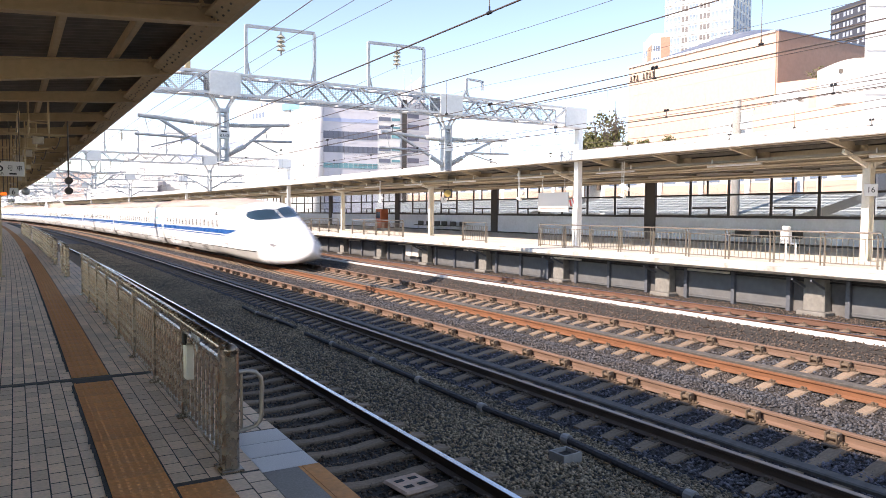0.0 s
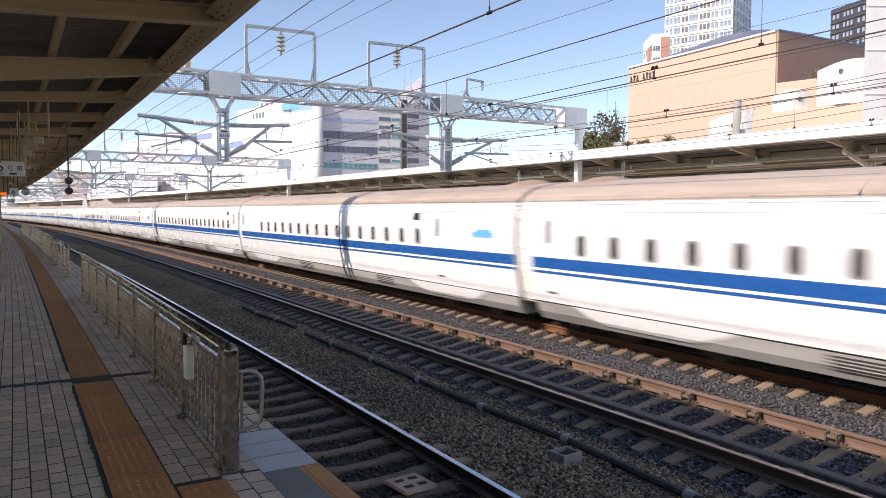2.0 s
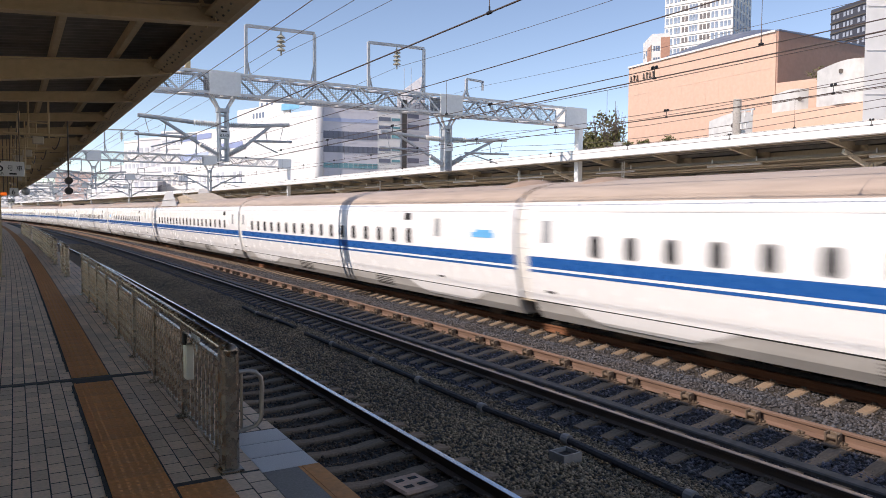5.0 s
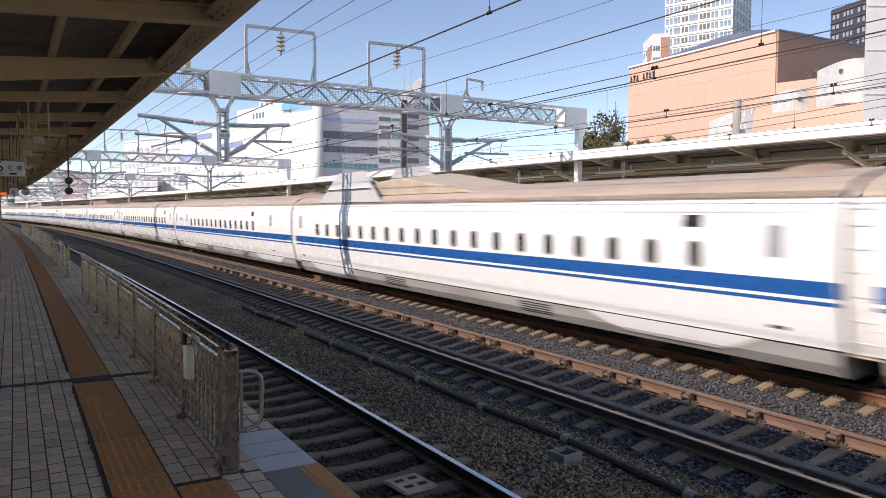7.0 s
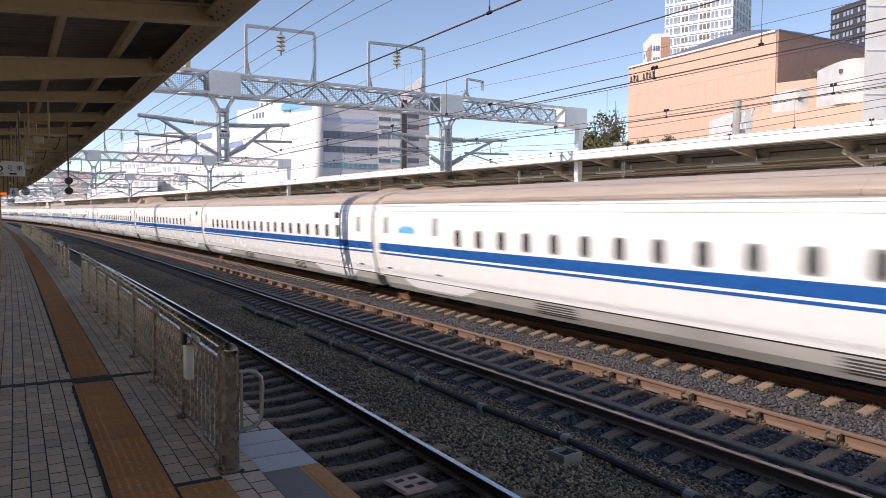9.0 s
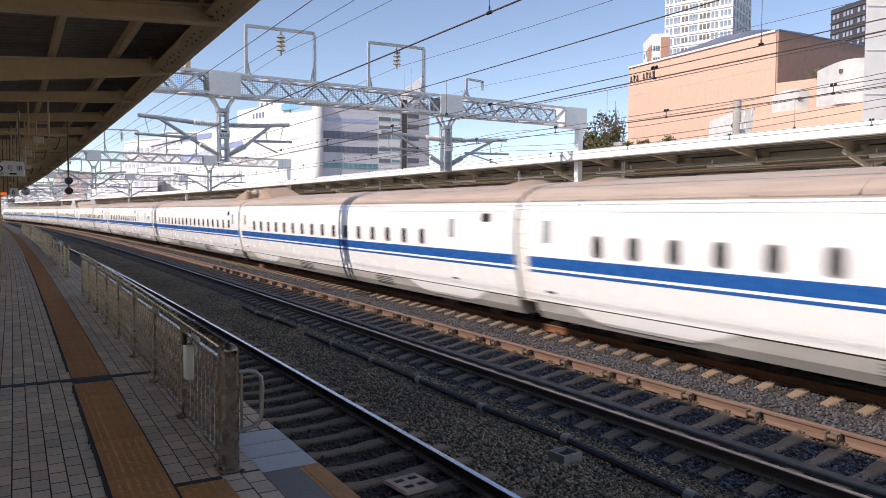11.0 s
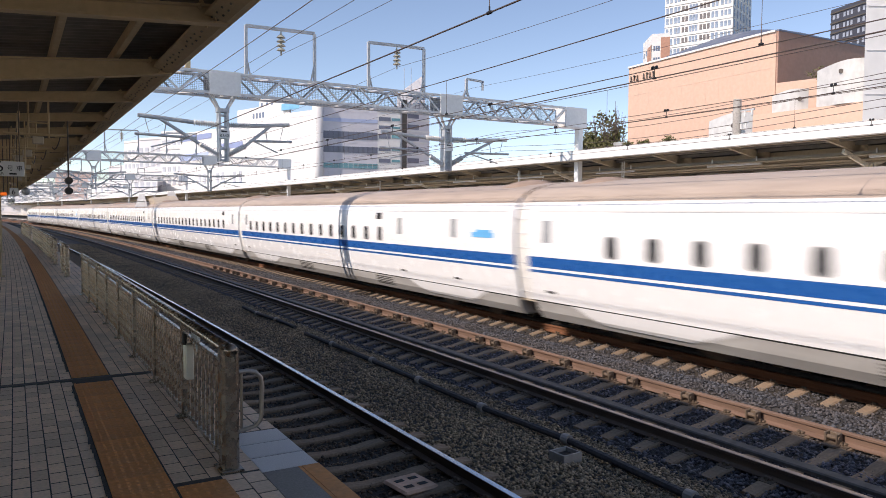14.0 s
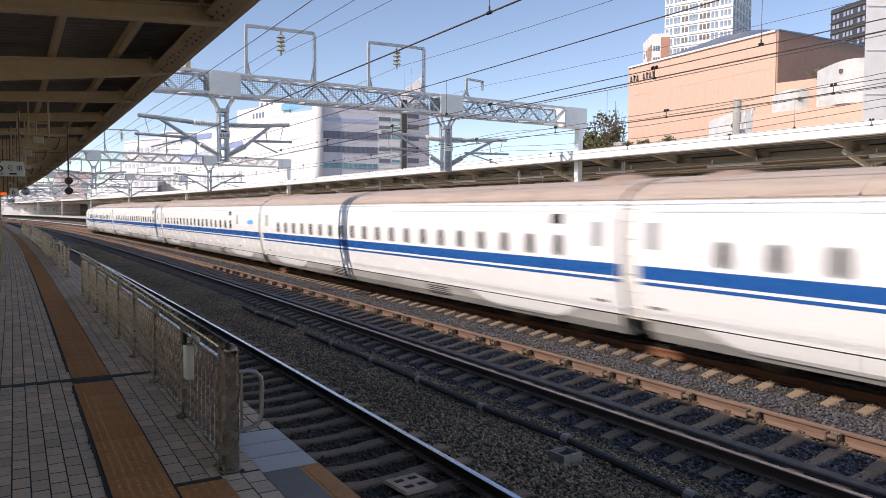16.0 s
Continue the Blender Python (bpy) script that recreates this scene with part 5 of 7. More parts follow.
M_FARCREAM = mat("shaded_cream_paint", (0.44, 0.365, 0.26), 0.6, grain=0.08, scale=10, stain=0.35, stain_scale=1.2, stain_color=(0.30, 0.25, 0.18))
FC = thing("far_canopy", Matrix.Identity(4), "long canopy with a white fascia over the far platform", "canopy", kind="structure")
sweep("fascia", [(21.58, 5.30), (21.62, 5.28), (21.76, 5.28), (21.76, 5.68), (21.58, 5.70)], -16, 330, M_WHITE, FC, "white metal fascia", step=4)
sweep("roof_deck", [(21.76, 5.50), (26.5, 5.16), (33.9, 5.35), (33.9, 5.50), (26.5, 5.33), (21.76, 5.66)], -16, 330, M_WHITE, FC, "pale roof sheet", step=6)
# separate dark sheet that paints the roof's shaded underside
sweep("soffit_sheet", [(21.78, 5.475), (26.5, 5.13), (33.4, 5.32), (33.4, 5.33), (26.5, 5.145), (21.78, 5.49)], -16, 330, M_SOFFIT, FC, "corrugated soffit coloured dark for the shade under the roof", step=6)
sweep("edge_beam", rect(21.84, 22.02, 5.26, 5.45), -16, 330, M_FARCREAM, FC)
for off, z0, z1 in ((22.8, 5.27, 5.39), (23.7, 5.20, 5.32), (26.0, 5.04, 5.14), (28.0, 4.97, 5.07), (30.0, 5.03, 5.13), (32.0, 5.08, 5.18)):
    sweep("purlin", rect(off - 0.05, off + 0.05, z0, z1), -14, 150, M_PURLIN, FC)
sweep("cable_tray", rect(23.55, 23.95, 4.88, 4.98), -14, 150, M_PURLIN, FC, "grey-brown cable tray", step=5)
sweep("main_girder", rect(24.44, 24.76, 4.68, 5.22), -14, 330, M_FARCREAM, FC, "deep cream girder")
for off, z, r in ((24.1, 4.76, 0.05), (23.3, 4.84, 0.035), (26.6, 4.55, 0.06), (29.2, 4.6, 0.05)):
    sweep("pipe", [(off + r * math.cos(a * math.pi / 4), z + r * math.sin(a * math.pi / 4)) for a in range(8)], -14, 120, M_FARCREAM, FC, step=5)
POSTS = [13.8 + 14.35 * i for i in range(-1, 9)]
for i in range(-4, 42):
    s = 13.8 + 3.5875 * i
    bm = bmesh.new()
    pr = [(22.0, 5.30), (22.0, 5.44), (24.4, 5.25), (24.4, 4.86)]
    a = [bm.verts.new((x, -0.06, z)) for x, z in pr]
    b = [bm.verts.new((x, 0.06, z)) for x, z in pr]
    bm.faces.new(a)
    bm.faces.new(list(reversed(b)))
    for k in range(4):
        bm.faces.new((a[k], a[(k + 1) % 4], b[(k + 1) % 4], b[k]))
    beam(bm, (24.8, 0, 4.94), (33.4, 0, 5.16), 0.12, 0.16)
    bmesh.ops.recalc_face_normals(bm, faces=bm.faces)
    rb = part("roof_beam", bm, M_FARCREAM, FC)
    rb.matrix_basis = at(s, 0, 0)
for i in range(-6, 34):
    bm = bmesh.new()
    box(bm, -0.05, 0.05, -1.2, 1.2, -0.05, 0.04, bevel=0.01)
    box(bm, -0.02, 0.02, -1.0, -0.96, 0.04, 0.25)
    box(bm, -0.02, 0.02, 0.96, 1.0, 0.04, 0.25)
    lf = part("strip_light", bm, M_WHITE, FC, "white strip light housing")
    lf.matrix_basis = at(12.0 + 3.1 * i, 23.5 + 1.9 * (i % 2), 4.80)


def far_post(s):
    t = thing("platform_post", at(s, 24.6, Z_FAR), "white steel post carrying the far canopy", "post", "far canopy posts")
    bm = bmesh.new()
    box(bm, -0.15, 0.15, -0.008, 0.008, 0, 3.34)
    box(bm, -0.15, -0.13, -0.13, 0.13, 0, 3.34)
    box(bm, 0.13, 0.15, -0.13, 0.13, 0, 3.34)
    part("column", bm, M_CREAM_LIGHT, t)
    bm = bmesh.new()
    for sg in (-1, 1):
        beam(bm, (0, 0, 3.16), (sg * 1.5, 0, 3.62), 0.10, 0.14)
    part("knee_brace", bm, M_CREAM_LIGHT, t)
    bm = bmesh.new()
    box(bm, -0.2, 0.2, -0.18, 0.18, 0, 0.03, bevel=0.005)
    part("footing", bm, M_CONC_PALE, t)
    return t


fp0 = far_post(POSTS[0])
for s in POSTS[1:]:
    copy_thing(fp0, at(s, 24.6, Z_FAR))

WALL = thing("waiting_wall", Matrix.Identity(4), "white panelled wall with dark-framed windows behind the platform", "wall", kind="structure")
W_OFF = 33.5
sweep("lower_wall", rect(W_OFF, W_OFF + 0.12, Z_FAR, 2.74), -10, 125, M_WALLWHITE, WALL, "pale bluish-white wall panels", step=5)
# the same wall further on, coloured dark in place of shade
sweep("far_lower_wall", rect(W_OFF, W_OFF + 0.12, Z_FAR, 2.74), 125, 330, M_GUARD, WALL, "lower wall far along the platform, coloured dark as in shade", step=5)
sweep("base_board", rect(W_OFF - 0.02, W_OFF, Z_FAR, Z_FAR + 0.10), -10, 330, M_DARKFRAME, WALL)
sweep("upper_wall", rect(W_OFF, W_OFF + 0.12, 4.95, 5.3), -10, 330, M_CREAM_LIGHT, WALL, step=5)
for z0, z1 in ((2.72, 2.86), (3.93, 4.03), (4.86, 4.97)):
    sweep("window_rail", rect(W_OFF - 0.05, W_OFF + 0.05, z0, z1), -10, 120, M_DARKFRAME, WALL, step=5)
sweep("far_window_band", rect(W_OFF + 0.02, W_OFF + 0.06, 2.8, 4.9), 120, 330, M_TGLASS, WALL)
M_PANE = clear_glass("window_pane", (0.80, 0.83, 0.85))
bm = bmesh.new()
box(bm, -0.05, 0.05, -0.055, 0.055, 2.86, 4.86)
mul0 = part("mullion", bm, M_DARKFRAME, WALL)
bm = bmesh.new()
box(bm, -0.09, 0.10, -0.42, 0.42, Z_FAR, 5.0, bevel=0.01)
pil0 = part("pillar", bm, mat("dark_brown_pillar", (0.085, 0.07, 0.06), 0.6, grain=0.1), WALL)
bm = bmesh.new()
box(bm, -0.045, 0.045, -1.10, 1.10, 3.22, 3.31)
box(bm, -0.045, 0.045, -0.04, 0.04, 2.86, 3.22)
low0 = part("lower_sash_bar", bm, M_DARKFRAME, WALL)
bm = bmesh.new()
box(bm, -0.045, 0.045, -0.035, 0.035, 4.03, 4.86)
up0 = part("upper_sash_bar", bm, M_DARKFRAME, WALL)
bm = bmesh.new()
box(bm, -0.004, 0.004, -1.11, 1.11, 2.86, 4.86)
pane0 = part("pane", bm, M_PANE, WALL)
starts = {}
bays = []
x = 31.5 - 16.0 * 2
while x < 118:
    bays.append(x)
    x += 16.0
for b0 in bays:
    for o, m in ((pil0, at(b0, W_OFF, 0)),):
        if not starts.get(o.name):
            o.matrix_basis = m
            starts[o.name] = 1
        else:
            again(o, m, WALL)
    n = 6
    wdt = (16.0 - 0.84) / n
    for i in range(n):
        c = b0 - 0.42 - wdt * (i + 0.5)
        todo = [(pane0, at(c, W_OFF, 0))]
        if i < n - 1:
            todo.append((mul0, at(c - wdt / 2, W_OFF, 0)))
        if i % 2 == 1:
            todo.append((low0, at(c, W_OFF, 0)))
            todo.append((up0, at(c + 0.1, W_OFF, 0)))
        for o, m in todo:
            if not starts.get(o.name):
                o.matrix_basis = m
                starts[o.name] = 1
            else:
                again(o, m, WALL)
for o in WALL.children:
    if o.name.startswith("pane"):
        o.visible_shadow = False


def far_fence(s0, s1):
    t = thing("far_platform_fence", at(s0, 21.35, Z_FAR), "grey-brown steel railing along the far platform", "fence", "far fences")
    ori = t.matrix_basis.inverted()
    def loc(s, z):
        return ori @ P(s, 21.35, Z_FAR + z)
    bm = bmesh.new()
    rod(bm, loc(s0, 1.04), loc(s1, 1.04), 0.028, 8)
    part("handrail", bm, M_STEEL, t)
    for z in (0.86, 0.10):
        bm = bmesh.new()
        beam(bm, loc(s0, z), loc(s1, z), 0.025, 0.03)
        part("rail", bm, M_STEEL, t)
    bm = bmesh.new()
    for dy in (-0.07, 0.07):
        box(bm, -0.025, 0.025, dy - 0.018, dy + 0.018, 0, 0.88)
        beam(bm, (0, dy, 0.88), (0.02, dy + 0.05, 1.03), 0.03, 0.03)
    p0 = part("post", bm, M_STEEL, t)
    n = max(1, round((s1 - s0) / 1.7))
    for i in range(n + 1):
        m = Matrix.Translation(loc(s0 + (s1 - s0) * i / n, 0))
        if i:
            again(p0, m, t)
        else:
            p0.matrix_basis = m
    bm = bmesh.new()
    box(bm, -0.008, 0.008, -0.008, 0.008, 0.1, 0.86)
    b0 = part("bar", bm, M_STEEL, t)
    nb = int((s1 - s0) / 0.17)
    for i in range(nb):
        m = Matrix.Translation(loc(s0 + 0.085 + i * 0.17, 0))
        if i:
            again(b0, m, t)
        else:
            b0.matrix_basis = m
    return t


for a, b in ((0.5, 9.2), (11.6, 27.0), (31.4, 33.6), (40.5, 48.0), (50.5, 63.0), (66.0, 80.0)):
    far_fence(a, b)


# seats by the wall
def seats(s):
    t = thing("seat_row", at(s, 32.6, Z_FAR), "row of three dark platform seats on white legs", "bench", "platform seats")
    for i in range(3):
        y = (i - 1) * 1.45
        bm = bmesh.new()
        box(bm, -0.25, 0.22, y - 0.46, y + 0.46, 0.40, 0.46, bevel=0.02)
        part("seat", bm, M_DARKFRAME, t)
        bm = bmesh.new()
        box(bm, 0.20, 0.27, y - 0.46, y + 0.46, 0.44, 0.80, m=None, bevel=0.02)
        part("backrest", bm, M_DARKFRAME, t)
        bm = bmesh.new()
        rod(bm, (0.0, y, 0.0), (0.0, y, 0.40), 0.035, 8)
        box(bm, -0.2, 0.2, y - 0.03, y + 0.03, 0.0, 0.03)
        part("leg", bm, M_WHITE, t)
    bm = bmesh.new()
    box(bm, -0.27, -0.23, -1.95, 1.95, 0.36, 0.40)
    part("front_bar", bm, M_WHITE, t)
    return t


q0 = seats(23.2)
copy_thing(q0, at(52.5, 32.6, Z_FAR))
copy_thing(q0, at(56.5, 32.6, Z_FAR))

# small things on the far platform
t = thing("platform_telephone_box", at(14.9, 21.9, Z_FAR), "white equipment box on a bent pipe stand", "equipment box")
bm = bmesh.new()
box(bm, -0.12, 0.12, -0.14, 0.14, 0.62, 1.02, bevel=0.02)
part("case", bm, M_WHITE, t)
bm = bmesh.new()
box(bm, -0.1, 0.1, -0.11, 0.11, 1.06, 1.18, bevel=0.03)
part("cap", bm, M_WHITE, t)
bm = bmesh.new()
rod(bm, (0, 0, 0), (0, 0, 1.08), 0.03, 8)
rod(bm, (0, -0.35, 0.05), (0, -0.35, 0.6), 0.03, 8)
rod(bm, (0, -0.35, 0.6), (0, 0, 0.66), 0.03, 8)
part("stand", bm, M_WHITE, t)
for s, z in ((23.4, 4.44), (30.8, 4.39), (46.9, 4.39)):
    t = thing("security_camera", at(s, 23.0, z), "white cameras hung from the canopy on a ladder pole", "camera", "canopy cameras")
    bm = bmesh.new()
    rod(bm, (0, -0.06, -0.75), (0, -0.06, 0.75), 0.02, 8)
    rod(bm, (0, 0.06, -0.75), (0, 0.06, 0.75), 0.02, 8)
    for k in range(4):
        rod(bm, (0, -0.06, -0.5 + 0.3 * k), (0, 0.06, -0.5 + 0.3 * k), 0.012, 6)
    part("ladder_pole", bm, M_WHITE, t)
    for y, dz in ((-0.16, -0.42), (0.08, -0.72)):
        bm = bmesh.new()
        rod(bm, (0, y - 0.22, dz - 0.05), (0, y + 0.12, dz + 0.04), 0.08, 12, 0.06)
        part("camera_housing", bm, M_WHITE, t)
M_RED = mat("red_paint", (0.60, 0.05, 0.03), 0.5)
t = thing("warning_plate", at(28.3, 24.35, 3.45), "red and white striped warning plate on a post", "warning sign")
for k in range(5):
    bm = bmesh.new()
    box(bm, -0.02, 0.0, -0.30 + 0.12 * k, -0.18 + 0.12 * k, -0.16, 0.16, m=pose(0, 0, 0, -20, 0, 0))
    part("stripe", bm, M_RED if k % 2 == 0 else M_WHITE, t)
t = thing("info_board", at(29.6, 24.3, 3.5), "pale hanging board with a red line", "sign board")
bm = bmesh.new()
box(bm, -0.03, 0.03, -1.2, 1.2, -0.5, 0.5, bevel=0.01)
part("board", bm, M_SIGN, t)
bm = bmesh.new()
box(bm, -0.04, -0.031, -1.1, 1.1, -0.33, -0.29)
part("red_line", bm, M_RED, t)
bm = bmesh.new()
for y in (-0.9, 0.9):
    rod(bm, (0, y, 0.5), (0, y, 1.3), 0.02, 6)
part("hanger", bm, M_WHITE, t)
for s, off, txt in ((13.55, 24.3, "16"), (40.4, 24.3, "5")):
    t = thing("car_number_plate", at(s, off, 3.75, turn=-45), "small white plate with a black numeral", "sign", "car number plates")
    bm = bmesh.new()
    box(bm, -0.2, 0.2, -0.015, 0.015, -0.2, 0.2, bevel=0.01)
    part("plate", bm, M_SIGN, t)
    cu = bpy.data.curves.new("numeral", "FONT")
    cu.body, cu.size, cu.extrude, cu.align_x = txt, 0.26, 0.002, "CENTER"
    cu.materials.append(M_INK)
    o = new("numeral", cu)
    o.parent = t
    o.matrix_basis = pose(0, -0.018, -0.08, 90, 0, 0)
t = thing("platform_clock", at(38.3, 23.3, 4.1, turn=-50), "square gold-faced sign hung under the far canopy", "hanging sign")
bm = bmesh.new()
box(bm, -0.27, 0.27, -0.06, 0.06, -0.27, 0.27, bevel=0.02)
part("case", bm, M_DARKFRAME, t)
bm = bmesh.new()
rod(bm, (0, -0.061, 0), (0, -0.068, 0), 0.22, 20)
part("face", bm, mat("gold_sign_face", (0.30, 0.21, 0.05), 0.5, grain=0.15, scale=12), t)
bm = bmesh.new()
rod(bm, (0, 0, 0.27), (0, 0, 1.08), 0.02, 8)
part("hanger", bm, M_DARKFRAME, t)
# kiosk box further along
t = thing("vending_machine", at(63.0, 31.5, Z_FAR), "orange-red vending machine on the far platform", "vending machine")
bm = bmesh.new()
box(bm, -0.4, 0.4, -0.55, 0.55, 0, 1.85, bevel=0.03)
part("cabinet", bm, mat("orange_cabinet", (0.55, 0.12, 0.04), 0.45, grain=0.05), t)
bm = bmesh.new()
box(bm, -0.42, -0.40, -0.42, 0.42, 0.95, 1.6)
part("display_window", bm, M_TGLASS, t)


# ---- overhead line gantries ----
def disc_string(bm, a, b, n, r):
    a, b = Vector(a), Vector(b)
    rod(bm, a, b, r * 0.42, 8)
    for i in range(n):
        p = a + (b - a) * ((i + 0.5) / n)
        dlt = (b - a).normalized() * ((b - a).length / n * 0.26)
        rod(bm, p - dlt, p + dlt, r, 12, r * 0.55)


def cantilever(g, h, sg, reach):
    c = part("support_arm", bmesh.new(), M_GALV, g, "galvanised cantilever arm")
    bm = bmesh.new()
    rod(bm, (h + sg * 0.95, 0, 5.90), (h + sg * reach, 0, 6.02), 0.07, 10)
    rod(bm, (h + sg * 0.75, 0, 5.18), (h + sg * (reach - 0.65), 0, 5.96), 0.055, 10)
    rod(bm, (h + sg * 0.9, 0, 5.38), (h + sg * (reach + 0.1), 0, 5.42), 0.045, 8)
    rod(bm, (h + sg * (reach - 0.9), 0, 5.98), (h + sg * (reach - 0.8), 0, 5.42), 0.018, 6)
    rod(bm, (h + sg * (reach - 0.2), 0, 6.0), (h + sg * (reach - 0.35), 0, 5.42), 0.012, 6)
    rod(bm, (h + sg * 1.1, 0.0, 5.36), (h + sg * (reach - 0.4), 0.1, 5.02), 0.026, 6)
    bm.to_mesh(c.data)
    bm.free()
    for a, b, n in (((h + sg * 0.12, 0, 5.87), (h + sg * 0.98, 0, 5.90), 11), ((h + sg * 0.12, 0, 4.83), (h + sg * 0.80, 0, 5.20), 10)):
        bm = bmesh.new()
        disc_string(bm, a, b, n, 0.11)
        part("insulator", bm, M_PORC, g, "ribbed porcelain insulator")


M_DISC = mat("grey_green_porcelain", (0.34, 0.34, 0.29), 0.3, grain=0.1, scale=20)


def gantry(s, full=True):
    g = thing("overhead_gantry", at(s, 0, 0), "grey lattice steel gantry carrying the overhead line", "gantry", "overhead gantries")
    x0, x1, zl, zh, dp = -3.0, 21.1, 6.88, 7.56, 0.36
    chords = [(y, z) for y in (-dp, dp) for z in (zl, zh)]
    for y, z in chords:
        bm = bmesh.new()
        beam(bm, (x0, y, z), (x1, y, z), 0.09, 0.09)
        part("chord", bm, M_GANTRY, g)
    n = 34
    st_ = (x1 - x0) / n
    for y in (-dp, dp):
        bm = bmesh.new()
        for i in range(n):
            za, zb = (zl, zh) if i % 2 else (zh, zl)
            beam(bm, (x0 + i * st_, y, za), (x0 + (i + 1) * st_, y, zb), 0.05, 0.06)
        part("lattice_web", bm, M_GANTRY, g, "zigzag lattice bars")
    bm = bmesh.new()
    for z in (zl, zh):
        for i in range(n // 2):
            beam(bm, (x0 + 2 * i * st_, -dp, z), (x0 + (2 * i + 1) * st_, dp, z), 0.04, 0.04)
            beam(bm, (x0 + (2 * i + 1) * st_, dp, z), (x0 + (2 * i + 2) * st_, -dp, z), 0.04, 0.04)
    tagged(part("cross_bracing", bm, M_GANTRY, g), kind="stuff")
    bm = bmesh.new()
    for i in range(int((x1 - x0) / 0.06)):
        x = x0 + 0.03 + i * 0.06
        box(bm, x - 0.0025, x + 0.0025, dp - 0.07, dp - 0.06, zl, zh)
    for k in range(1, 11):
        z = zl + (zh - zl) * k / 11
        box(bm, x0, x1, dp - 0.085, dp - 0.075, z - 0.0025, z + 0.0025)
    tagged(part("wire_net", bm, mat("dark_wire_net", (0.04, 0.045, 0.06), 0.6, 0.3, grain=0.1), g, "dark wire net in the lattice"), kind="stuff")
    for h in (6.28, 15.2):
        for y in (-dp - 0.060, dp + 0.050):
            bm = bmesh.new()
            box(bm, h - 0.52, h + 0.52, y, y + 0.012, zl - 0.06, zh + 0.06)
            for kx in range(8):
                for kz in (0, 1):
                    rod(bm, (h - 0.45 + kx * 0.128, y, zl + 0.02 + kz * 0.62), (h - 0.45 + kx * 0.128, y - 0.02, zl + 0.02 + kz * 0.62), 0.018, 6)
            part("splice_plate", bm, M_WHITE, g, "bolted white splice plate")
        bm = bmesh.new()
        for sg in (-1, 1):
            for y in (-0.2, 0.2):
                beam(bm, (h + sg * 0.42, y, zl), (h + sg * 0.12, y * 0.5, 6.35), 0.07, 0.07)
        box(bm, h - 0.2, h + 0.2, -0.14, 0.14, 6.28, 6.42)
        for sg in (-1, 1):
            box(bm, h + sg * 0.13 - 0.03, h + sg * 0.13 + 0.03, -0.19, 0.19, 4.62, 6.3)
        for k in range(5):
            box(bm, h - 0.12, h + 0.12, -0.09, 0.09, 4.64 + k * 0.38, 4.70 + k * 0.38)
        part("drop_post", bm, M_GALV, g, "drop post with arm fixings")
        bm = bmesh.new()
        box(bm, h - 0.19, h + 0.19, -0.215, -0.19, 5.40, 5.70)
        part("number_board", bm, M_WHITE, g)
        bm = bmesh.new()
        box(bm, h - 0.10, h + 0.10, -0.222, -0.215, 5.61, 5.66)
        part("number_bar", bm, M_INK, g)
        if h < 10:
            cu = bpy.data.curves.new("numeral", "FONT")
            cu.body, cu.size, cu.extrude, cu.align_x = "R340", 0.15, 0.002, "CENTER"
            cu.materials.append(M_INK)
            o = new("numeral", cu)
            o.parent = g
            o.matrix_basis = pose(h, -0.219, 5.44, 90, 0, 0)
    cantilever(g, 6.28, -1, 2.7)
    cantilever(g, 6.28, 1, 2.35)
    cantilever(g, 15.2, -1, 2.9)
    cantilever(g, 15.2, 1, 3.0)
    for a, b in ((7.1, 9.6), (11.75, 14.15)):
        bm = bmesh.new()
        for x, sg in ((a, 1), (b, -1)):
            beam(bm, (x, 0, zh), (x, 0, 9.35), 0.10, 0.10)
            beam(bm, (x + sg * 0.16, 0.0, zh), (x, 0, 8.3), 0.05, 0.05)
        beam(bm, (a, 0, 9.33), (b, 0, 9.38), 0.10, 0.10)
        part("wire_frame", bm, M_GALV, g, "upright portal frame for the feeder wire")
        m = (a + b) / 2
        bm = bmesh.new()
        rod(bm, (m, 0, 9.1), (m, 0, 9.32), 0.02, 6)
        for k in range(4):
            z = 8.62 + 0.15 * k
            rod(bm, (m, 0, z), (m, 0, z + 0.07), 0.16, 14, 0.10)
            rod(bm, (m, 0, z + 0.06), (m, 0, z + 0.14), 0.05, 8)
        rod(bm, (m, 0, 8.45), (m, 0, 8.62), 0.03, 6)
        part("hanging_insulator", bm, M_DISC, g, "grey-green stacked disc insulator")
    bm = bmesh.new()
    beam(bm, (15.95, 0, zh), (16.15, 0, 7.95), 0.08, 0.08)
    beam(bm, (16.3, 0, zh), (16.15, 0, 7.95), 0.08, 0.08)
    beam(bm, (16.15, 0, 7.95), (16.15, 0, 8.4), 0.10, 0.10)
    beam(bm, (16.15, 0, 8.4), (17.0, 0, 8.35), 0.08, 0.08)
    rod(bm, (16.95, 0, 8.3), (16.95, 0, 8.0), 0.05, 8)
    part("wire_hook", bm, M_GALV, g, "hook bracket with a small insulator")
    bm = bmesh.new()
    beam(bm, (5.15, 0, zh), (5.15, 0, 8.1), 0.16, 0.16)
    box(bm, 4.75, 5.5, -0.15, 0.15, zh + 0.05, zh + 0.10)
    part("bracket_stub", bm, M_CREAM, g)
    # legs
    bm = bmesh.new()
    box(bm, 21.15, 22.35, -0.38, 0.38, 6.75, 7.62)
    part("corner_box", bm, M_WHITE, g, "bolted white corner box")
    bm = bmesh.new()
    box(bm, 22.08, 22.36, -0.14, 0.14, Z_FAR - 0.02, 6.76, bevel=0.02)
    part("right_leg", bm, M_WHITE, g, "white steel leg")
    bm = bmesh.new()
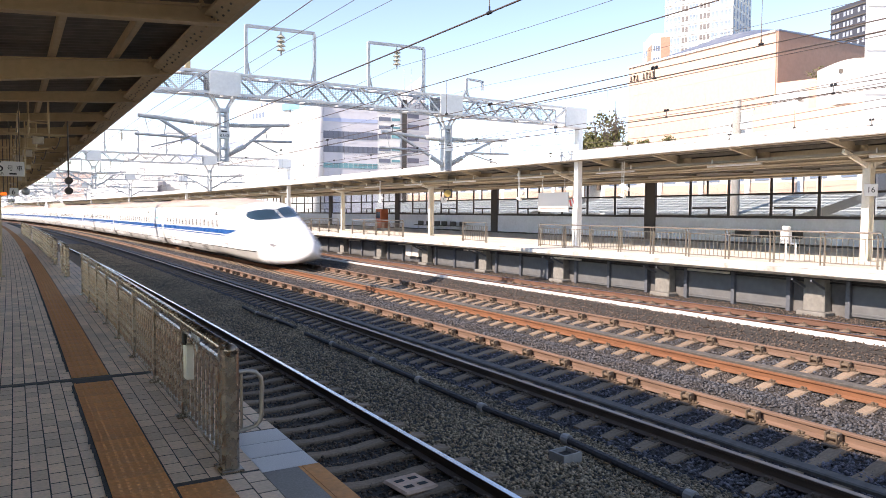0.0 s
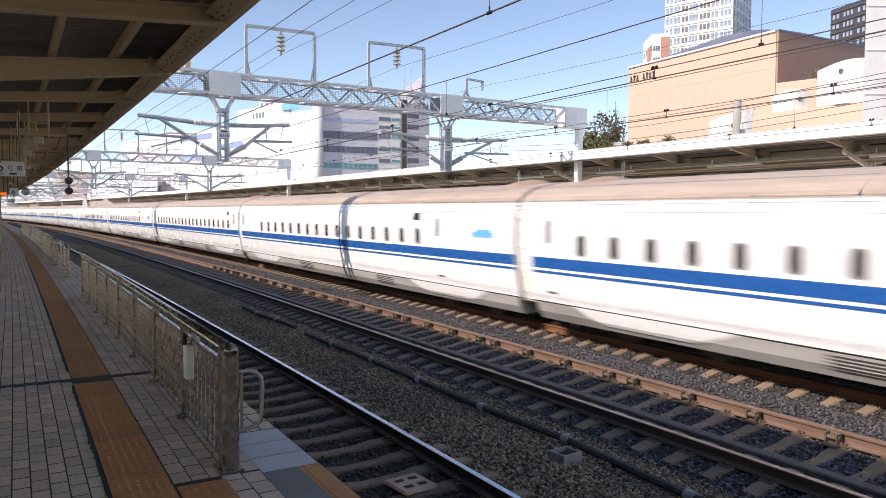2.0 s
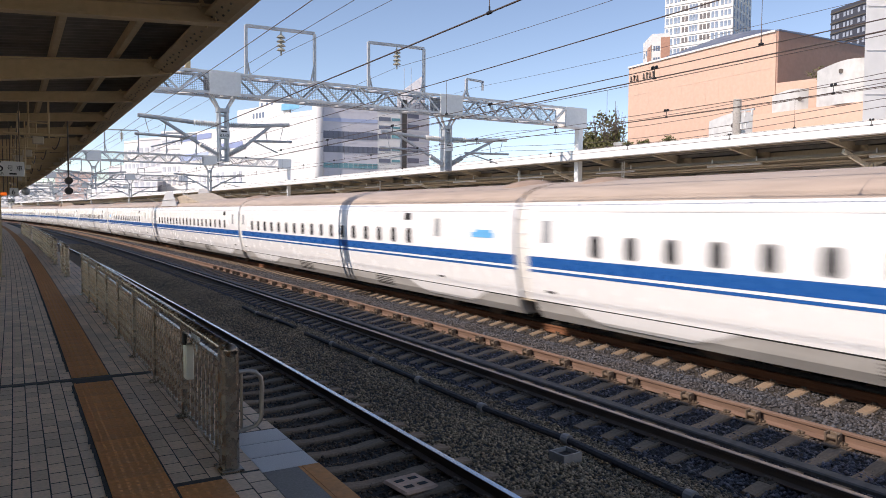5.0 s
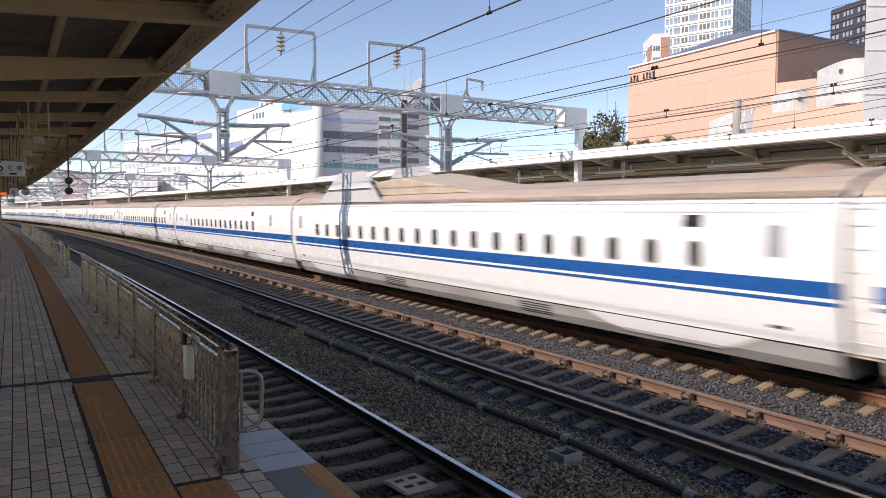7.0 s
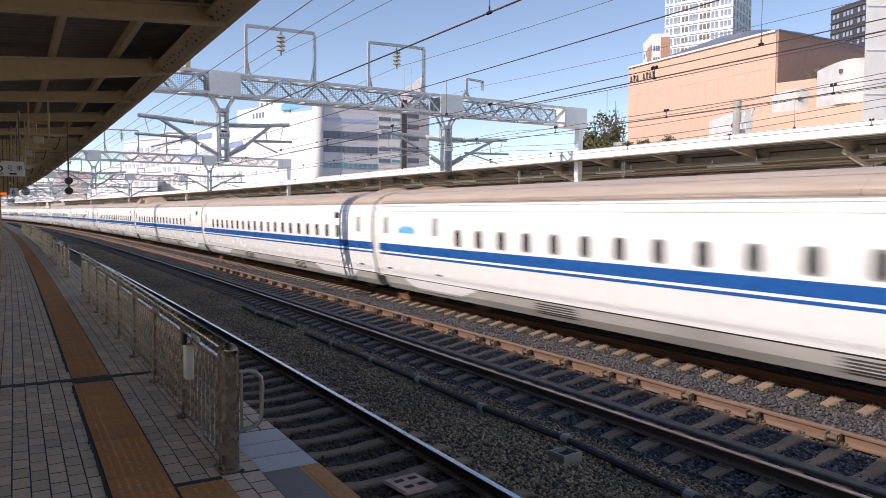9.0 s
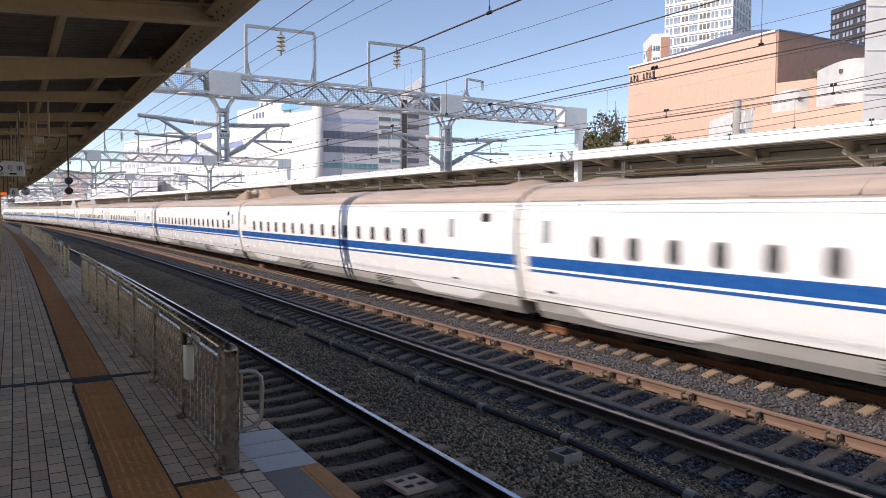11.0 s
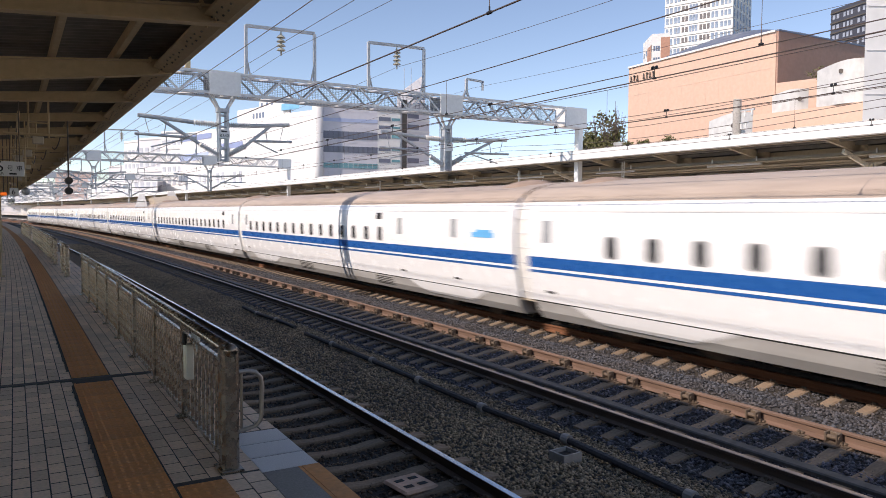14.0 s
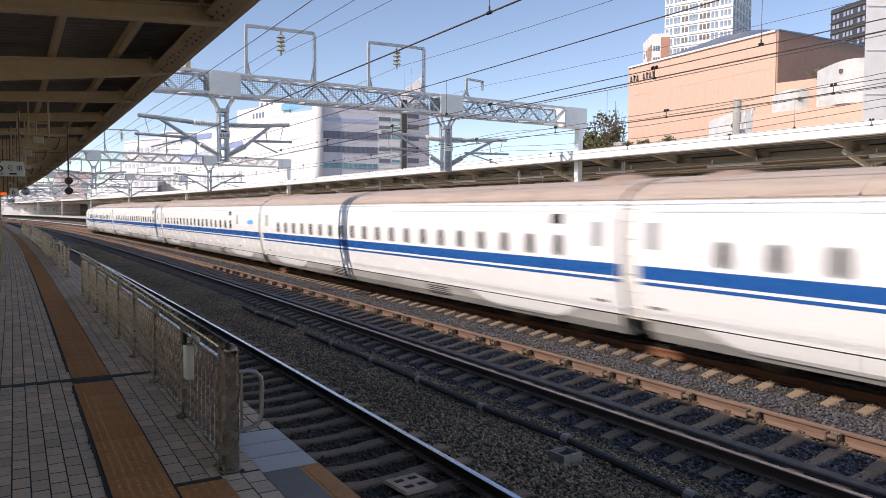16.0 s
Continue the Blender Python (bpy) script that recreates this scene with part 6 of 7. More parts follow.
    for x in (-2.95, -2.55):
        box(bm, x - 0.06, x + 0.06, -0.2, 0.2, Z_NEAR - 0.02, 6.9)
    part("left_leg", bm, M_GALV, g)
    return g


GANTRIES = [25.4, 63.3, 100.5, 138.5, 176.0, 214.0, 252.0]
g0 = gantry(GANTRIES[0])
for s in GANTRIES[1:] + [-12.5]:
    copy_thing(g0, at(s, 0, 0))


# ---- wires ----
def wire(off, z, sag, r, label, twist=0.0, zig=0.0):
    cu = bpy.data.curves.new("wire", "CURVE")
    cu.dimensions, cu.bevel_depth, cu.bevel_resolution = "3D", r, 1
    cu.materials.append(M_WIRE)
    pts = []
    ss = [-12.5] + GANTRIES
    for k, (a, b) in enumerate(zip(ss[:-1], ss[1:])):
        n = 14
        for i in range(n):
            f = i / n
            pts.append(P(a + (b - a) * f, off + zig * ((1 - 2 * f) if k % 2 else (2 * f - 1)), z - sag * 4 * f * (1 - f)))
    sp = cu.splines.new("POLY")
    sp.points.add(len(pts) - 1)
    for p, c in zip(sp.points, pts):
        p.co = (*c, 1)
    return tagged(new("wire", cu), label, "overhead wire", "overhead wires")


FEEDER, MESSENGER, AUX, CONTACT = "dark feeder wire strung between gantries", "twisted reddish messenger wire over a track", "auxiliary wire over a track", "dark contact wire over a track"
for off, z, sag, r, text in ((8.51, 8.97, 0.02, 0.014, FEEDER), (8.34, 8.47, 0.28, 0.010, FEEDER), (12.97, 8.53, 0.34, 0.010, FEEDER), (16.45, 8.05, 0.34, 0.008, FEEDER),
                             (4.0, 6.22, 0.05, 0.011, MESSENGER), (4.0, 4.87, 0.0, 0.013, CONTACT),
                             (8.4, 5.91, 0.04, 0.014, MESSENGER), (8.4, 5.14, 0.02, 0.011, AUX), (8.4, 4.985, 0.0, 0.014, CONTACT),
                             (12.5, 5.96, 0.04, 0.011, MESSENGER), (12.5, 5.22, 0.02, 0.010, AUX), (12.5, 5.075, 0.0, 0.013, CONTACT),
                             (17.8, 5.99, 0.04, 0.011, MESSENGER), (17.8, 5.22, 0.02, 0.008, AUX), (17.8, 5.09, 0.0, 0.010, CONTACT)):
    wire(off, z, sag, r * 0.68, text)
M_CLAMP = mat("black_wire_clamp", (0.03, 0.028, 0.028), 0.5, 0.3)
for off, off_top, za, zb, first_s, gap, many in ((4.0, 4.0, 6.2, 4.87, 5.97, 8.0, 1), (8.4, 8.4, 5.88, 5.14, 6.2, 7.95, 16), (12.5, 12.5, 5.93, 5.22, 5.4, 8.0, 16), (17.8, 17.8, 5.96, 5.22, 4.0, 8.0, 16)):
    t = thing("dropper_set", Matrix.Identity(4), "thin droppers hung from the messenger wire", "dropper", "droppers")
    for i in range(many):
        s = first_s + gap * i
        bm = bmesh.new()
        rod(bm, P(s, off_top, za), P(s, off, zb), 0.0045, 5)
        part("dropper", bm, M_WIRE, t)
        bm = bmesh.new()
        rod(bm, P(s - 0.03, off, zb), P(s + 0.03, off, zb), 0.018, 8)
        rod(bm, P(s, off, zb), P(s, off, zb + 0.06), 0.009, 6)
        part("clamp", bm, M_CLAMP, t)
for off, za, zb, first_s, gap in ((8.4, 5.14, 4.985, 8.02, 4.4), (12.5, 5.22, 5.075, 7.73, 3.8), (17.8, 5.22, 5.09, 6.0, 4.0)):
    t = thing("wire_clamp_set", Matrix.Identity(4), "round black clamps joining two wires", "wire clamp", "wire clamps")
    for i in range(12):
        s = first_s + gap * i
        bm = bmesh.new()
        for d in (-0.035, 0.035):
            rod(bm, P(s + d - 0.012, off, za), P(s + d + 0.012, off, za), 0.03, 12)
        rod(bm, P(s, off, za), P(s, off, zb), 0.006, 6)
        rod(bm, P(s - 0.03, off, zb), P(s + 0.03, off, zb), 0.018, 8)
        part("clamp", bm, M_CLAMP, t)

# ---- buildings beyond ----
def az_place(az, dist):
    a = radians(az)
    return Vector((math.sin(a) * dist, math.cos(a) * dist, 0))


def window_rows(parent, a, b, z0, z1, rows, cols, w, h, material, out=0.06, name="window"):
    """Windows with depth on a wall from a to b."""
    a, b = Vector(a), Vector(b)
    way = (b - a).normalized()
    nrm = Vector((way.y, -way.x, 0))
    if nrm.dot(Vector(EYE) - a) < 0:
        nrm = -nrm
    rot = Matrix.Rotation(math.atan2(way.y, way.x), 4, "Z")
    bm = bmesh.new()
    box(bm, -w / 2, w / 2, -out, out, -h / 2, h / 2)
    w0 = part(name, bm, material, parent)
    first_one = True
    L = (b - a).length
    for r in range(rows):
        for c in range(cols):
            p = a + way * (L * (c + 0.5) / cols)
            z = z0 + (z1 - z0) * (r + 0.5) / rows
            m = Matrix.Translation((p.x, p.y, z)) @ rot
            if first_one:
                w0.matrix_basis = m
                first_one = False
            else:
                again(w0, m, parent)


def prism(parent, name, pts, z0, z1, material, label=""):
    bm = bmesh.new()
    a = [bm.verts.new((p[0], p[1], z0)) for p in pts]
    tops = z1 if isinstance(z1, (list, tuple)) else [z1] * len(pts)
    b = [bm.verts.new((p[0], p[1], z)) for p, z in zip(pts, tops)]
    n = len(pts)
    bm.faces.new(a)
    bm.faces.new(list(reversed(b)))
    for i in range(n):
        bm.faces.new((a[i], b[i], b[(i + 1) % n], a[(i + 1) % n]))
    bmesh.ops.recalc_face_normals(bm, faces=bm.faces)
    return part(name, bm, material, parent, label)


def block(a, b, depth):
    """Corners of a building whose front runs from a to b and goes back from the eye."""
    a, b = Vector(a), Vector(b)
    way = (b - a).normalized()
    nrm = Vector((way.y, -way.x, 0))
    if nrm.dot(a) < 0:
        nrm = -nrm
    return [a, b, b * (1 + depth / b.length), a * (1 + depth / a.length)]


def band(parent, a, b, z0, z1, material, out, name):
    pts = block(a, b, 0.3)
    way = (Vector(b) - Vector(a)).normalized()
    nrm = Vector((way.y, -way.x, 0))
    if nrm.dot(Vector(a)) < 0:
        nrm = -nrm
    return prism(parent, name, [p - nrm * out for p in pts], z0, z1, material)


M_SALMON = mat("salmon_tile_facade", (0.63, 0.43, 0.33), 0.75, grain=0.05, scale=2.0, stain=0.2, stain_scale=0.06, stain_color=(0.62, 0.42, 0.32))
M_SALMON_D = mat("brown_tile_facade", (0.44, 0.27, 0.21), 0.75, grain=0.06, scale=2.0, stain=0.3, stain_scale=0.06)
M_SALMON_J = mat("salmon_joint", (0.60, 0.43, 0.34), 0.8, grain=0.05)
M_METALROOF = mat("blue_grey_metal_roof", (0.20, 0.23, 0.30), 0.45, 0.4, grain=0.08, scale=1)
M_BWHITE = mat("white_facade", (0.74, 0.73, 0.71), 0.7, grain=0.05, scale=0.8, stain=0.2, stain_scale=0.1, stain_color=(0.62, 0.61, 0.60))
M_BGREY = mat("lilac_grey_facade", (0.68, 0.67, 0.69), 0.7, grain=0.05, scale=0.8, stain=0.25, stain_scale=0.08)
M_BGLASS = mat("facade_glass", (0.16, 0.20, 0.27), 0.2, spec=0.8, grain=0.1, scale=0.5)
M_BGLASS2 = mat("blue_facade_band", (0.25, 0.30, 0.48), 0.4, grain=0.06, scale=0.5)
M_DARKTOWER = mat("dark_tower_facade", (0.06, 0.065, 0.085), 0.4, grain=0.1, scale=1)
M_BRICK = mat("red_brick_facade", (0.46, 0.25, 0.18), 0.8, grain=0.1, scale=2)
M_CWHITE = mat("pale_board_concrete", (0.56, 0.565, 0.555), 0.85, grain=0.12, scale=1.2, stain=0.35, stain_scale=0.3, stain_color=(0.40, 0.40, 0.39))

# salmon concert hall
H = thing("concert_hall", I4, "large salmon-tiled hall with a blue-grey curved roof", "building")
A, B, C = az_place(44.28, 124.3), az_place(54.4, 105), az_place(59.95, 121.1)
E_H = 26.67
prism(H, "front_block", [A, B, C, A + (C - B)], -0.9, E_H, M_SALMON)
way = (C - B).normalized()
outn = Vector((way.y, -way.x, 0))
outn = outn if outn.dot(B) < 0 else -outn
# thin sheet over the side wall; its darker salmon paints the wall's shade
prism(H, "shaded_side", [B + outn * 0.25 + way * 0.1, C + outn * 0.25, C + outn * 0.02, B + outn * 0.02 + way * 0.1], 17.0, E_H - 0.05, M_SALMON_D, "upper salmon side wall coloured brown-red for its shade")
bm = bmesh.new()
k = 16
rows = []
for j in range(5):
    g = j / 4
    row = []
    for i in range(k + 1):
        f = i / k
        p = A + (B - A) * f + way * (0.2 + 16 * g)
        rise = 4.9 * math.sin(math.pi * min(1, 0.10 + f * 0.93)) * math.sin(math.pi * g / 2)
        row.append(bm.verts.new((p.x, p.y, E_H + 0.12 + rise)))
    rows.append(row)
for r0, r1 in zip(rows[:-1], rows[1:]):
    for i in range(k):
        bm.faces.new((r0[i], r0[i + 1], r1[i + 1], r1[i]))
part("curved_roof", bm, M_METALROOF, H, "blue-grey curved metal roof", smooth=True)
band(H, A, B, E_H - 0.12, E_H + 0.14, M_BWHITE, 0.25, "roof_edge")
prism(H, "side_coping", [B + outn * 0.35, C + outn * 0.35, C, B], E_H - 0.05, E_H + 0.16, M_METALROOF)
w_ = (B - A).normalized()
for i in range(1, 12):
    p = A + (B - A) * (i / 12)
    band(H, p - w_ * 0.03, p + w_ * 0.03, 3, E_H - 0.2, M_SALMON_J, 0.03, "panel_joint")
for z in (8, 11.5, 15, 18.5, 22):
    band(H, A, B, z, z + 0.05, M_SALMON_J, 0.025, "panel_course")
for i in range(8):
    if i == 3:
        continue
    p = A + w_ * (0.6 + i * 0.72)
    band(H, p + w_ * 0.10, p + w_ * 0.24, 24.35, 25.2, M_GUARD, 0.25, "facade_letter")
    band(H, p, p + w_ * 0.46, 25.04 if i % 2 else 24.35, 25.2 if i % 2 else 24.51, M_GUARD, 0.25, "facade_letter")
# stepped terraces before the hall
Wn = thing("hall_wing", I4, "salmon terraces with pale rounded concrete parapets", "building")
for az0, d0, az1, d1, bulge, z0, z1, m, nm in ((54.45, 101, 60.6, 97, 0.0, -0.9, 19.3, M_SALMON, "terrace_wall"), (51.0, 94, 60.6, 84.5, 0.0, -0.9, 14.35, M_SALMON, "terrace_wall"),
                                               (54.25, 92, 56.55, 91, 1.0, 14.36, 16.4, M_CWHITE, "parapet"), (57.05, 89, 60.3, 86, 1.4, 14.36, 18.35, M_CWHITE, "parapet"),
                                               (50.05, 87, 53.0, 84, 1.6, -0.9, 13.2, M_CWHITE, "parapet"), (42.3, 84, 44.55, 84, 0.6, -0.9, 10.8, M_CWHITE, "stair_tower")):
    p = []
    for i in range(11):
        f = i / 10
        p.append(az_place(az0 + (az1 - az0) * f, d0 + (d1 - d0) * f - bulge * math.sin(math.pi * f)))
    q = [az_place(az1, d1 + 5), az_place(az0, d0 + 5)]
    tops = [z1 + (0.45 * math.sin(math.pi * min(1, i / 7) / 2) if nm == "parapet" else 0) for i in range(11)] + [z1 + 0.2, z1]
    prism(Wn, nm, p + q, z0, tops, m)
for az, d, z in ((56.0, 90.6, 15.7), (58.5, 86.3, 17.7), (51.7, 83.9, 12.3)):
    bm = bmesh.new()
    rod(bm, az_place(az, d) + Vector((0, 0, z)), az_place(az, d - 0.15) + Vector((0, 0, z)), 0.24, 14)
    part("round_vent", bm, M_GUARD, Wn, "dark round vent")
rw = thing("white_side_building", I4, "plain white concrete building wall", "building")
prism(rw, "wall", block(az_place(59.86, 78), az_place(66, 84), 14), -0.9, 34, M_BWHITE)
for z in (6, 10, 14, 18, 22):
    band(rw, az_place(59.95, 78), az_place(66, 84), z, z + 0.05, M_BGREY, 0.02, "form_joint")

# towers
T = thing("white_tower", I4, "tall white tower with rows of windows and balconies", "building")
a, b = az_place(46.8, 235), az_place(51.5, 228)
c = az_place(52.72, 246)
prism(T, "shaft", [a, b, c, a + (c - b)], -0.9, 105, M_BWHITE)
M_TWIN = mat("tower_window_glass", (0.24, 0.30, 0.38), 0.2, spec=0.8, grain=0.3, scale=0.3)
# balconies are shallow boxes; their dark colour paints the shade of the recesses
M_LOGGIA = mat("shaded_balcony", (0.17, 0.16, 0.16), 0.8, grain=0.2, scale=0.6)
for f0, f1, cols, w, h, m, nm in ((0.01, 0.13, 2, 0.75, 1.75, M_TWIN, "window"), (0.14, 0.24, 2, 0.8, 1.75, M_TWIN, "window"), (0.255, 0.36, 2, 0.75, 1.5, M_LOGGIA, "balcony"), (0.37, 0.50, 3, 0.7, 1.75, M_TWIN, "window"),
                                  (0.52, 0.68, 3, 0.75, 1.5, M_LOGGIA, "balcony"), (0.69, 0.80, 2, 0.8, 1.75, M_TWIN, "window"), (0.82, 0.98, 3, 0.75, 1.5, M_TWIN, "window")):
    window_rows(T, a + (b - a) * f0, a + (b - a) * f1, 44.0, 90.5, 15, cols, w, h, m, 0.10, nm)
for i in range(16):
    z = 43.8 + 3.1 * i
    band(T, a, b, z, z + 0.35, M_BWHITE, 0.22, "floor_slab")
window_rows(T, b, c, 44.0, 90.5, 15, 6, 0.9, 2.2, M_BGLASS, 0.10)
T = thing("brick_apartment_building", I4, "brick and white apartment building", "building")
a, m_, b = az_place(45.3, 214), az_place(45.9, 203), az_place(47.2, 203)
prism(T, "shaft", [a, m_, b, b * 1.06, a * 1.06], -0.9, 50.3, M_BWHITE)
band(T, m_ + (b - m_) * 0.50, b, 20, 49.3, M_BRICK, 0.15, "brick_facing")
band(T, a + (m_ - a) * 0.55, m_, 20, 47.5, M_BRICK, 0.1, "brick_facing")
window_rows(T, a, a + (m_ - a) * 0.55, 30, 48, 6, 2, 1.2, 1.3, M_BGLASS)
window_rows(T, m_ + (b - m_) * 0.08, m_ + (b - m_) * 0.46, 30, 48, 6, 3, 0.45, 1.3, M_BGLASS)
T = thing("dark_tower", I4, "dark tower with narrow windows and balconies", "building")
a, b = az_place(57.78, 250), az_place(62, 232)
prism(T, "shaft", block(a, b, 25), -0.9, 64.0, M_DARKTOWER)
M_PALEWIN = mat("pale_tower_window", (0.34, 0.38, 0.45), 0.3, spec=0.8, grain=0.3, scale=0.3)
for f0, f1, cols, w in ((0.02, 0.14, 2, 0.9), (0.18, 0.34, 3, 0.7), (0.38, 0.52, 2, 0.8), (0.56, 0.98, 6, 0.9)):
    window_rows(T, a + (b - a) * f0, a + (b - a) * f1, 36, 63, 9, cols, w, 1.25, M_PALEWIN, 0.1)
for i in range(10):
    band(T, a, b, 35.6 + 3 * i, 35.95 + 3 * i, M_GUARD, 0.25, "floor_slab")

# far haze is mixed into these paler window and facade colours
M_FARWIN = mat("distant_window", (0.44, 0.46, 0.50), 0.4, grain=0.2, scale=0.3)
M_PINK = mat("pink_brick_far", (0.52, 0.40, 0.36), 0.8, grain=0.08, scale=0.6, stain=0.3, stain_scale=0.1)

# banded office block and the white halls beside it
M_TEAL = mat("teal_glass_band", (0.12, 0.30, 0.34), 0.25, spec=0.8, grain=0.2, scale=0.5)
M_PALEBAND = mat("pale_blue_band", (0.40, 0.47, 0.66), 0.4, grain=0.06, scale=0.5)
M_DARKBAND = mat("dark_glass_band", (0.15, 0.165, 0.22), 0.35, spec=0.7, grain=0.2, scale=0.4)
M_LILAC = mat("lilac_white_tile", (0.62, 0.61, 0.65), 0.6, grain=0.04, scale=1.5, stain=0.15, stain_scale=0.1)
O = thing("office_block", I4, "pale lilac office block with dark window bands", "building")
a, b, c, d = az_place(20.5, 112), az_place(25.08, 114), az_place(26.9, 115), az_place(29.1, 117.5)
prism(O, "tower", [a, b, b * 1.14, a * 1.14], -0.9, 19.5, M_LILAC)
for z0, z1, m in ((16.58, 17.1, M_PALEBAND), (14.0, 15.15, M_DARKBAND), (11.95, 12.9, M_DARKBAND), (9.6, 10.35, M_TEAL), (6.0, 7.0, M_DARKBAND)):
    band(O, a + (b - a) * 0.04, b, z0, z1, m, 0.06, "window_band")
    for i in range(1, 12):
        u_ = (b - a).normalized() * 0.025
        w_ = a + (b - a) * (i / 12)
        if m is not M_PALEBAND:
            band(O, w_ - u_, w_ + u_, z0, z1, M_DARKFRAME if m is M_DARKBAND else M_BGREY, 0.09, "band_mullion")
for z in (8.3, 11.0, 13.4, 15.8, 18.2):
    band(O, a, b, z, z + 0.04, M_BGREY, 0.02, "tile_course")
bm = bmesh.new()
rod(bm, a + Vector((0, 0, -0.9)), a + Vector((0, 0, 19.6)), 0.85, 18)
part("round_corner", bm, M_BWHITE, O, "white rounded corner column", smooth=True)
prism(O, "louvred_wing", [b, c, c * 1.14, b * 1.14], -0.9, 18.4, M_BWHITE)
for z0, z1 in ((18.4, 19.3),):
    band(O, b, c, z0, z1, M_BGREY, 0.1, "roof_louvre")
for z0, z1 in ((17.0, 17.6), (15.8, 16.3), (14.3, 15.0), (12.4, 12.95), (10.6, 11.2), (8.8, 9.3)):
    band(O, b + (c - b) * 0.05, b + (c - b) * 0.55, z0, z1, M_DARKBAND, 0.06, "window_band")
    band(O, b + (c - b) * 0.6, b + (c - b) * 0.95, z0 + 0.1, z1 - 0.1, M_TEAL, 0.06, "window_band")
prism(O, "service_wing", [c, d, d * 1.14, c * 1.14], -0.9, 20.0, M_BGREY)
band(O, c, c + (d - c) * 0.16, -0.9, 20.4, M_GUARD, 0.4, "dark_shaft")
for i in range(7):
    z = 7.2 + 1.75 * i
    band(O, c + (d - c) * 0.22, c + (d - c) * 0.62, z, z + 0.75, M_DARKBAND, 0.08, "window_band")
    band(O, c + (d - c) * 0.18, d, z - 0.35, z - 0.15, M_BWHITE, 0.15, "floor_slab")
g0_, g1_ = az_place(26.6, 136), az_place(28.75, 136)
prism(O, "gable_block", block(g0_, g1_, 12), -0.9, [24.6, 28.4, 28.4, 24.6], M_BGREY, "grey block with a slanted roof")
window_rows(O, g0_ + (g1_ - g0_) * 0.6, g1_, 21.5, 25.3, 2, 2, 1.3, 1.3, M_BGLASS)
for dx in (0.25, 0.5):
    bm = bmesh.new()
    p = g0_ + (g1_ - g0_) * dx
    rod(bm, p + Vector((0, 0, 25)), p + Vector((0, 0, 29.5)), 0.05, 6)
    part("roof_mast", bm, M_GALV, O)
a2, b2 = az_place(18.4, 118), az_place(20.4, 113)
prism(O, "corrugated_wing", block(a2, b2, 12), -0.9, 18.4, M_BWHITE)
for i in range(9):
    w_ = a2 + (b2 - a2) * (i / 8)
    u_ = (b2 - a2).normalized() * 0.05
    band(O, w_ - u_, w_ + u_, -0.9, 18.4, M_BGREY, 0.03, "facade_fin")
for z in (7.0, 10.6, 14.2, 17.6):
    band(O, a2, b2, z, z + 0.35, M_BGREY, 0.06, "floor_slab")
O2 = thing("white_department_building", I4, "white stepped building with strip windows", "building")
a, b = az_place(10.5, 150), az_place(18.4, 118.3)
way2 = b - a
prism(O2, "hall", block(a, b, 30), -0.9, 17.7, M_BWHITE)
band(O2, a + way2 * 0.0, a + way2 * 0.33, 16.1, 17.1, M_BGLASS2, 0.08, "strip_window")
band(O2, a + way2 * 0.0, a + way2 * 0.30, 12.4, 13.7, M_PALEBAND, 0.08, "strip_window")
band(O2, a + way2 * 0.42, a + way2 * 0.62, 13.9, 14.9, M_BGLASS2, 0.08, "strip_window")
for f in (0.18, 0.36, 0.52):
    window_rows(O2, a + way2 * f, a + way2 * (f + 0.10), 7.2, 10.6, 1, 2, 0.9, 1.9, M_FARWIN)
for z in (10.9, 15.4):
    band(O2, a, b, z, z + 0.12, M_BGREY, 0.04, "floor_line")
us = az_place(14.56, 131.6)
prism(O2, "upper_storey", block(us, b, 22), 17.6, 20.2, M_BWHITE)
window_rows(O2, us + (b - us) * 0.30, us + (b - us) * 0.55, 18.0, 19.6, 1, 4, 0.5, 0.9, M_BGLASS)
u0, u1 = az_place(16.16, 127.5), az_place(18.5, 120.5)
prism(O2, "roof_house", block(u0, u1, 14), 20.0, 21.3, M_BWHITE)
window_rows(O2, u0, u0 + (u1 - u0) * 0.5, 20.2, 21.2, 1, 3, 0.5, 0.6, M_BGLASS)
band(O2, az_place(17.85, 119.5), az_place(19.2, 116.2), 18.9, 19.9, mat("blue_sign_face", (0.16, 0.42, 0.62), 0.4, grain=0.1, scale=1), 0.2, "blue_sign_band")
for az0, az1, d, h, m in ((5.7, 6.75, 190, 13, M_BGREY), (6.7, 7.7, 175, 17.6, M_BWHITE), (7.66, 9.2, 165, 17.5, M_BGREY), (9.2, 10.6, 158, 18.4, M_BWHITE), (7.3, 8.9, 150, 9.5, M_BGREY), (2.3, 4.75, 260, 14.6, M_PINK),
                          (0.2, 2.5, 300, 12, M_BWHITE), (-1.8, 0.8, 320, 10, M_BGREY), (4.3, 5.8, 230, 10.5, M_BWHITE)):
    a, b = az_place(az0, d), az_place(az1, d * 0.97)
    o3 = thing("distant_building", I4, "pale distant building behind the line", "building", "distant blocks")
    prism(o3, "block", block(a, b, 14), -0.9, h, m)
    prism(o3, "parapet", block(a * 0.998, b * 0.998, 14), h, h + 0.4, M_BWHITE)
    window_rows(o3, a, b, 2, h - 0.6, max(2, int(h / 3.0)), 4, 0.9, 1.0, M_FARWIN)
    for i in range(max(2, int(h / 3.0))):
        z = 2 + (h - 2.6) * i / max(2, int(h / 3.0))
        band(o3, a, b, z, z + 0.25, M_BWHITE, 0.25, "floor_slab")

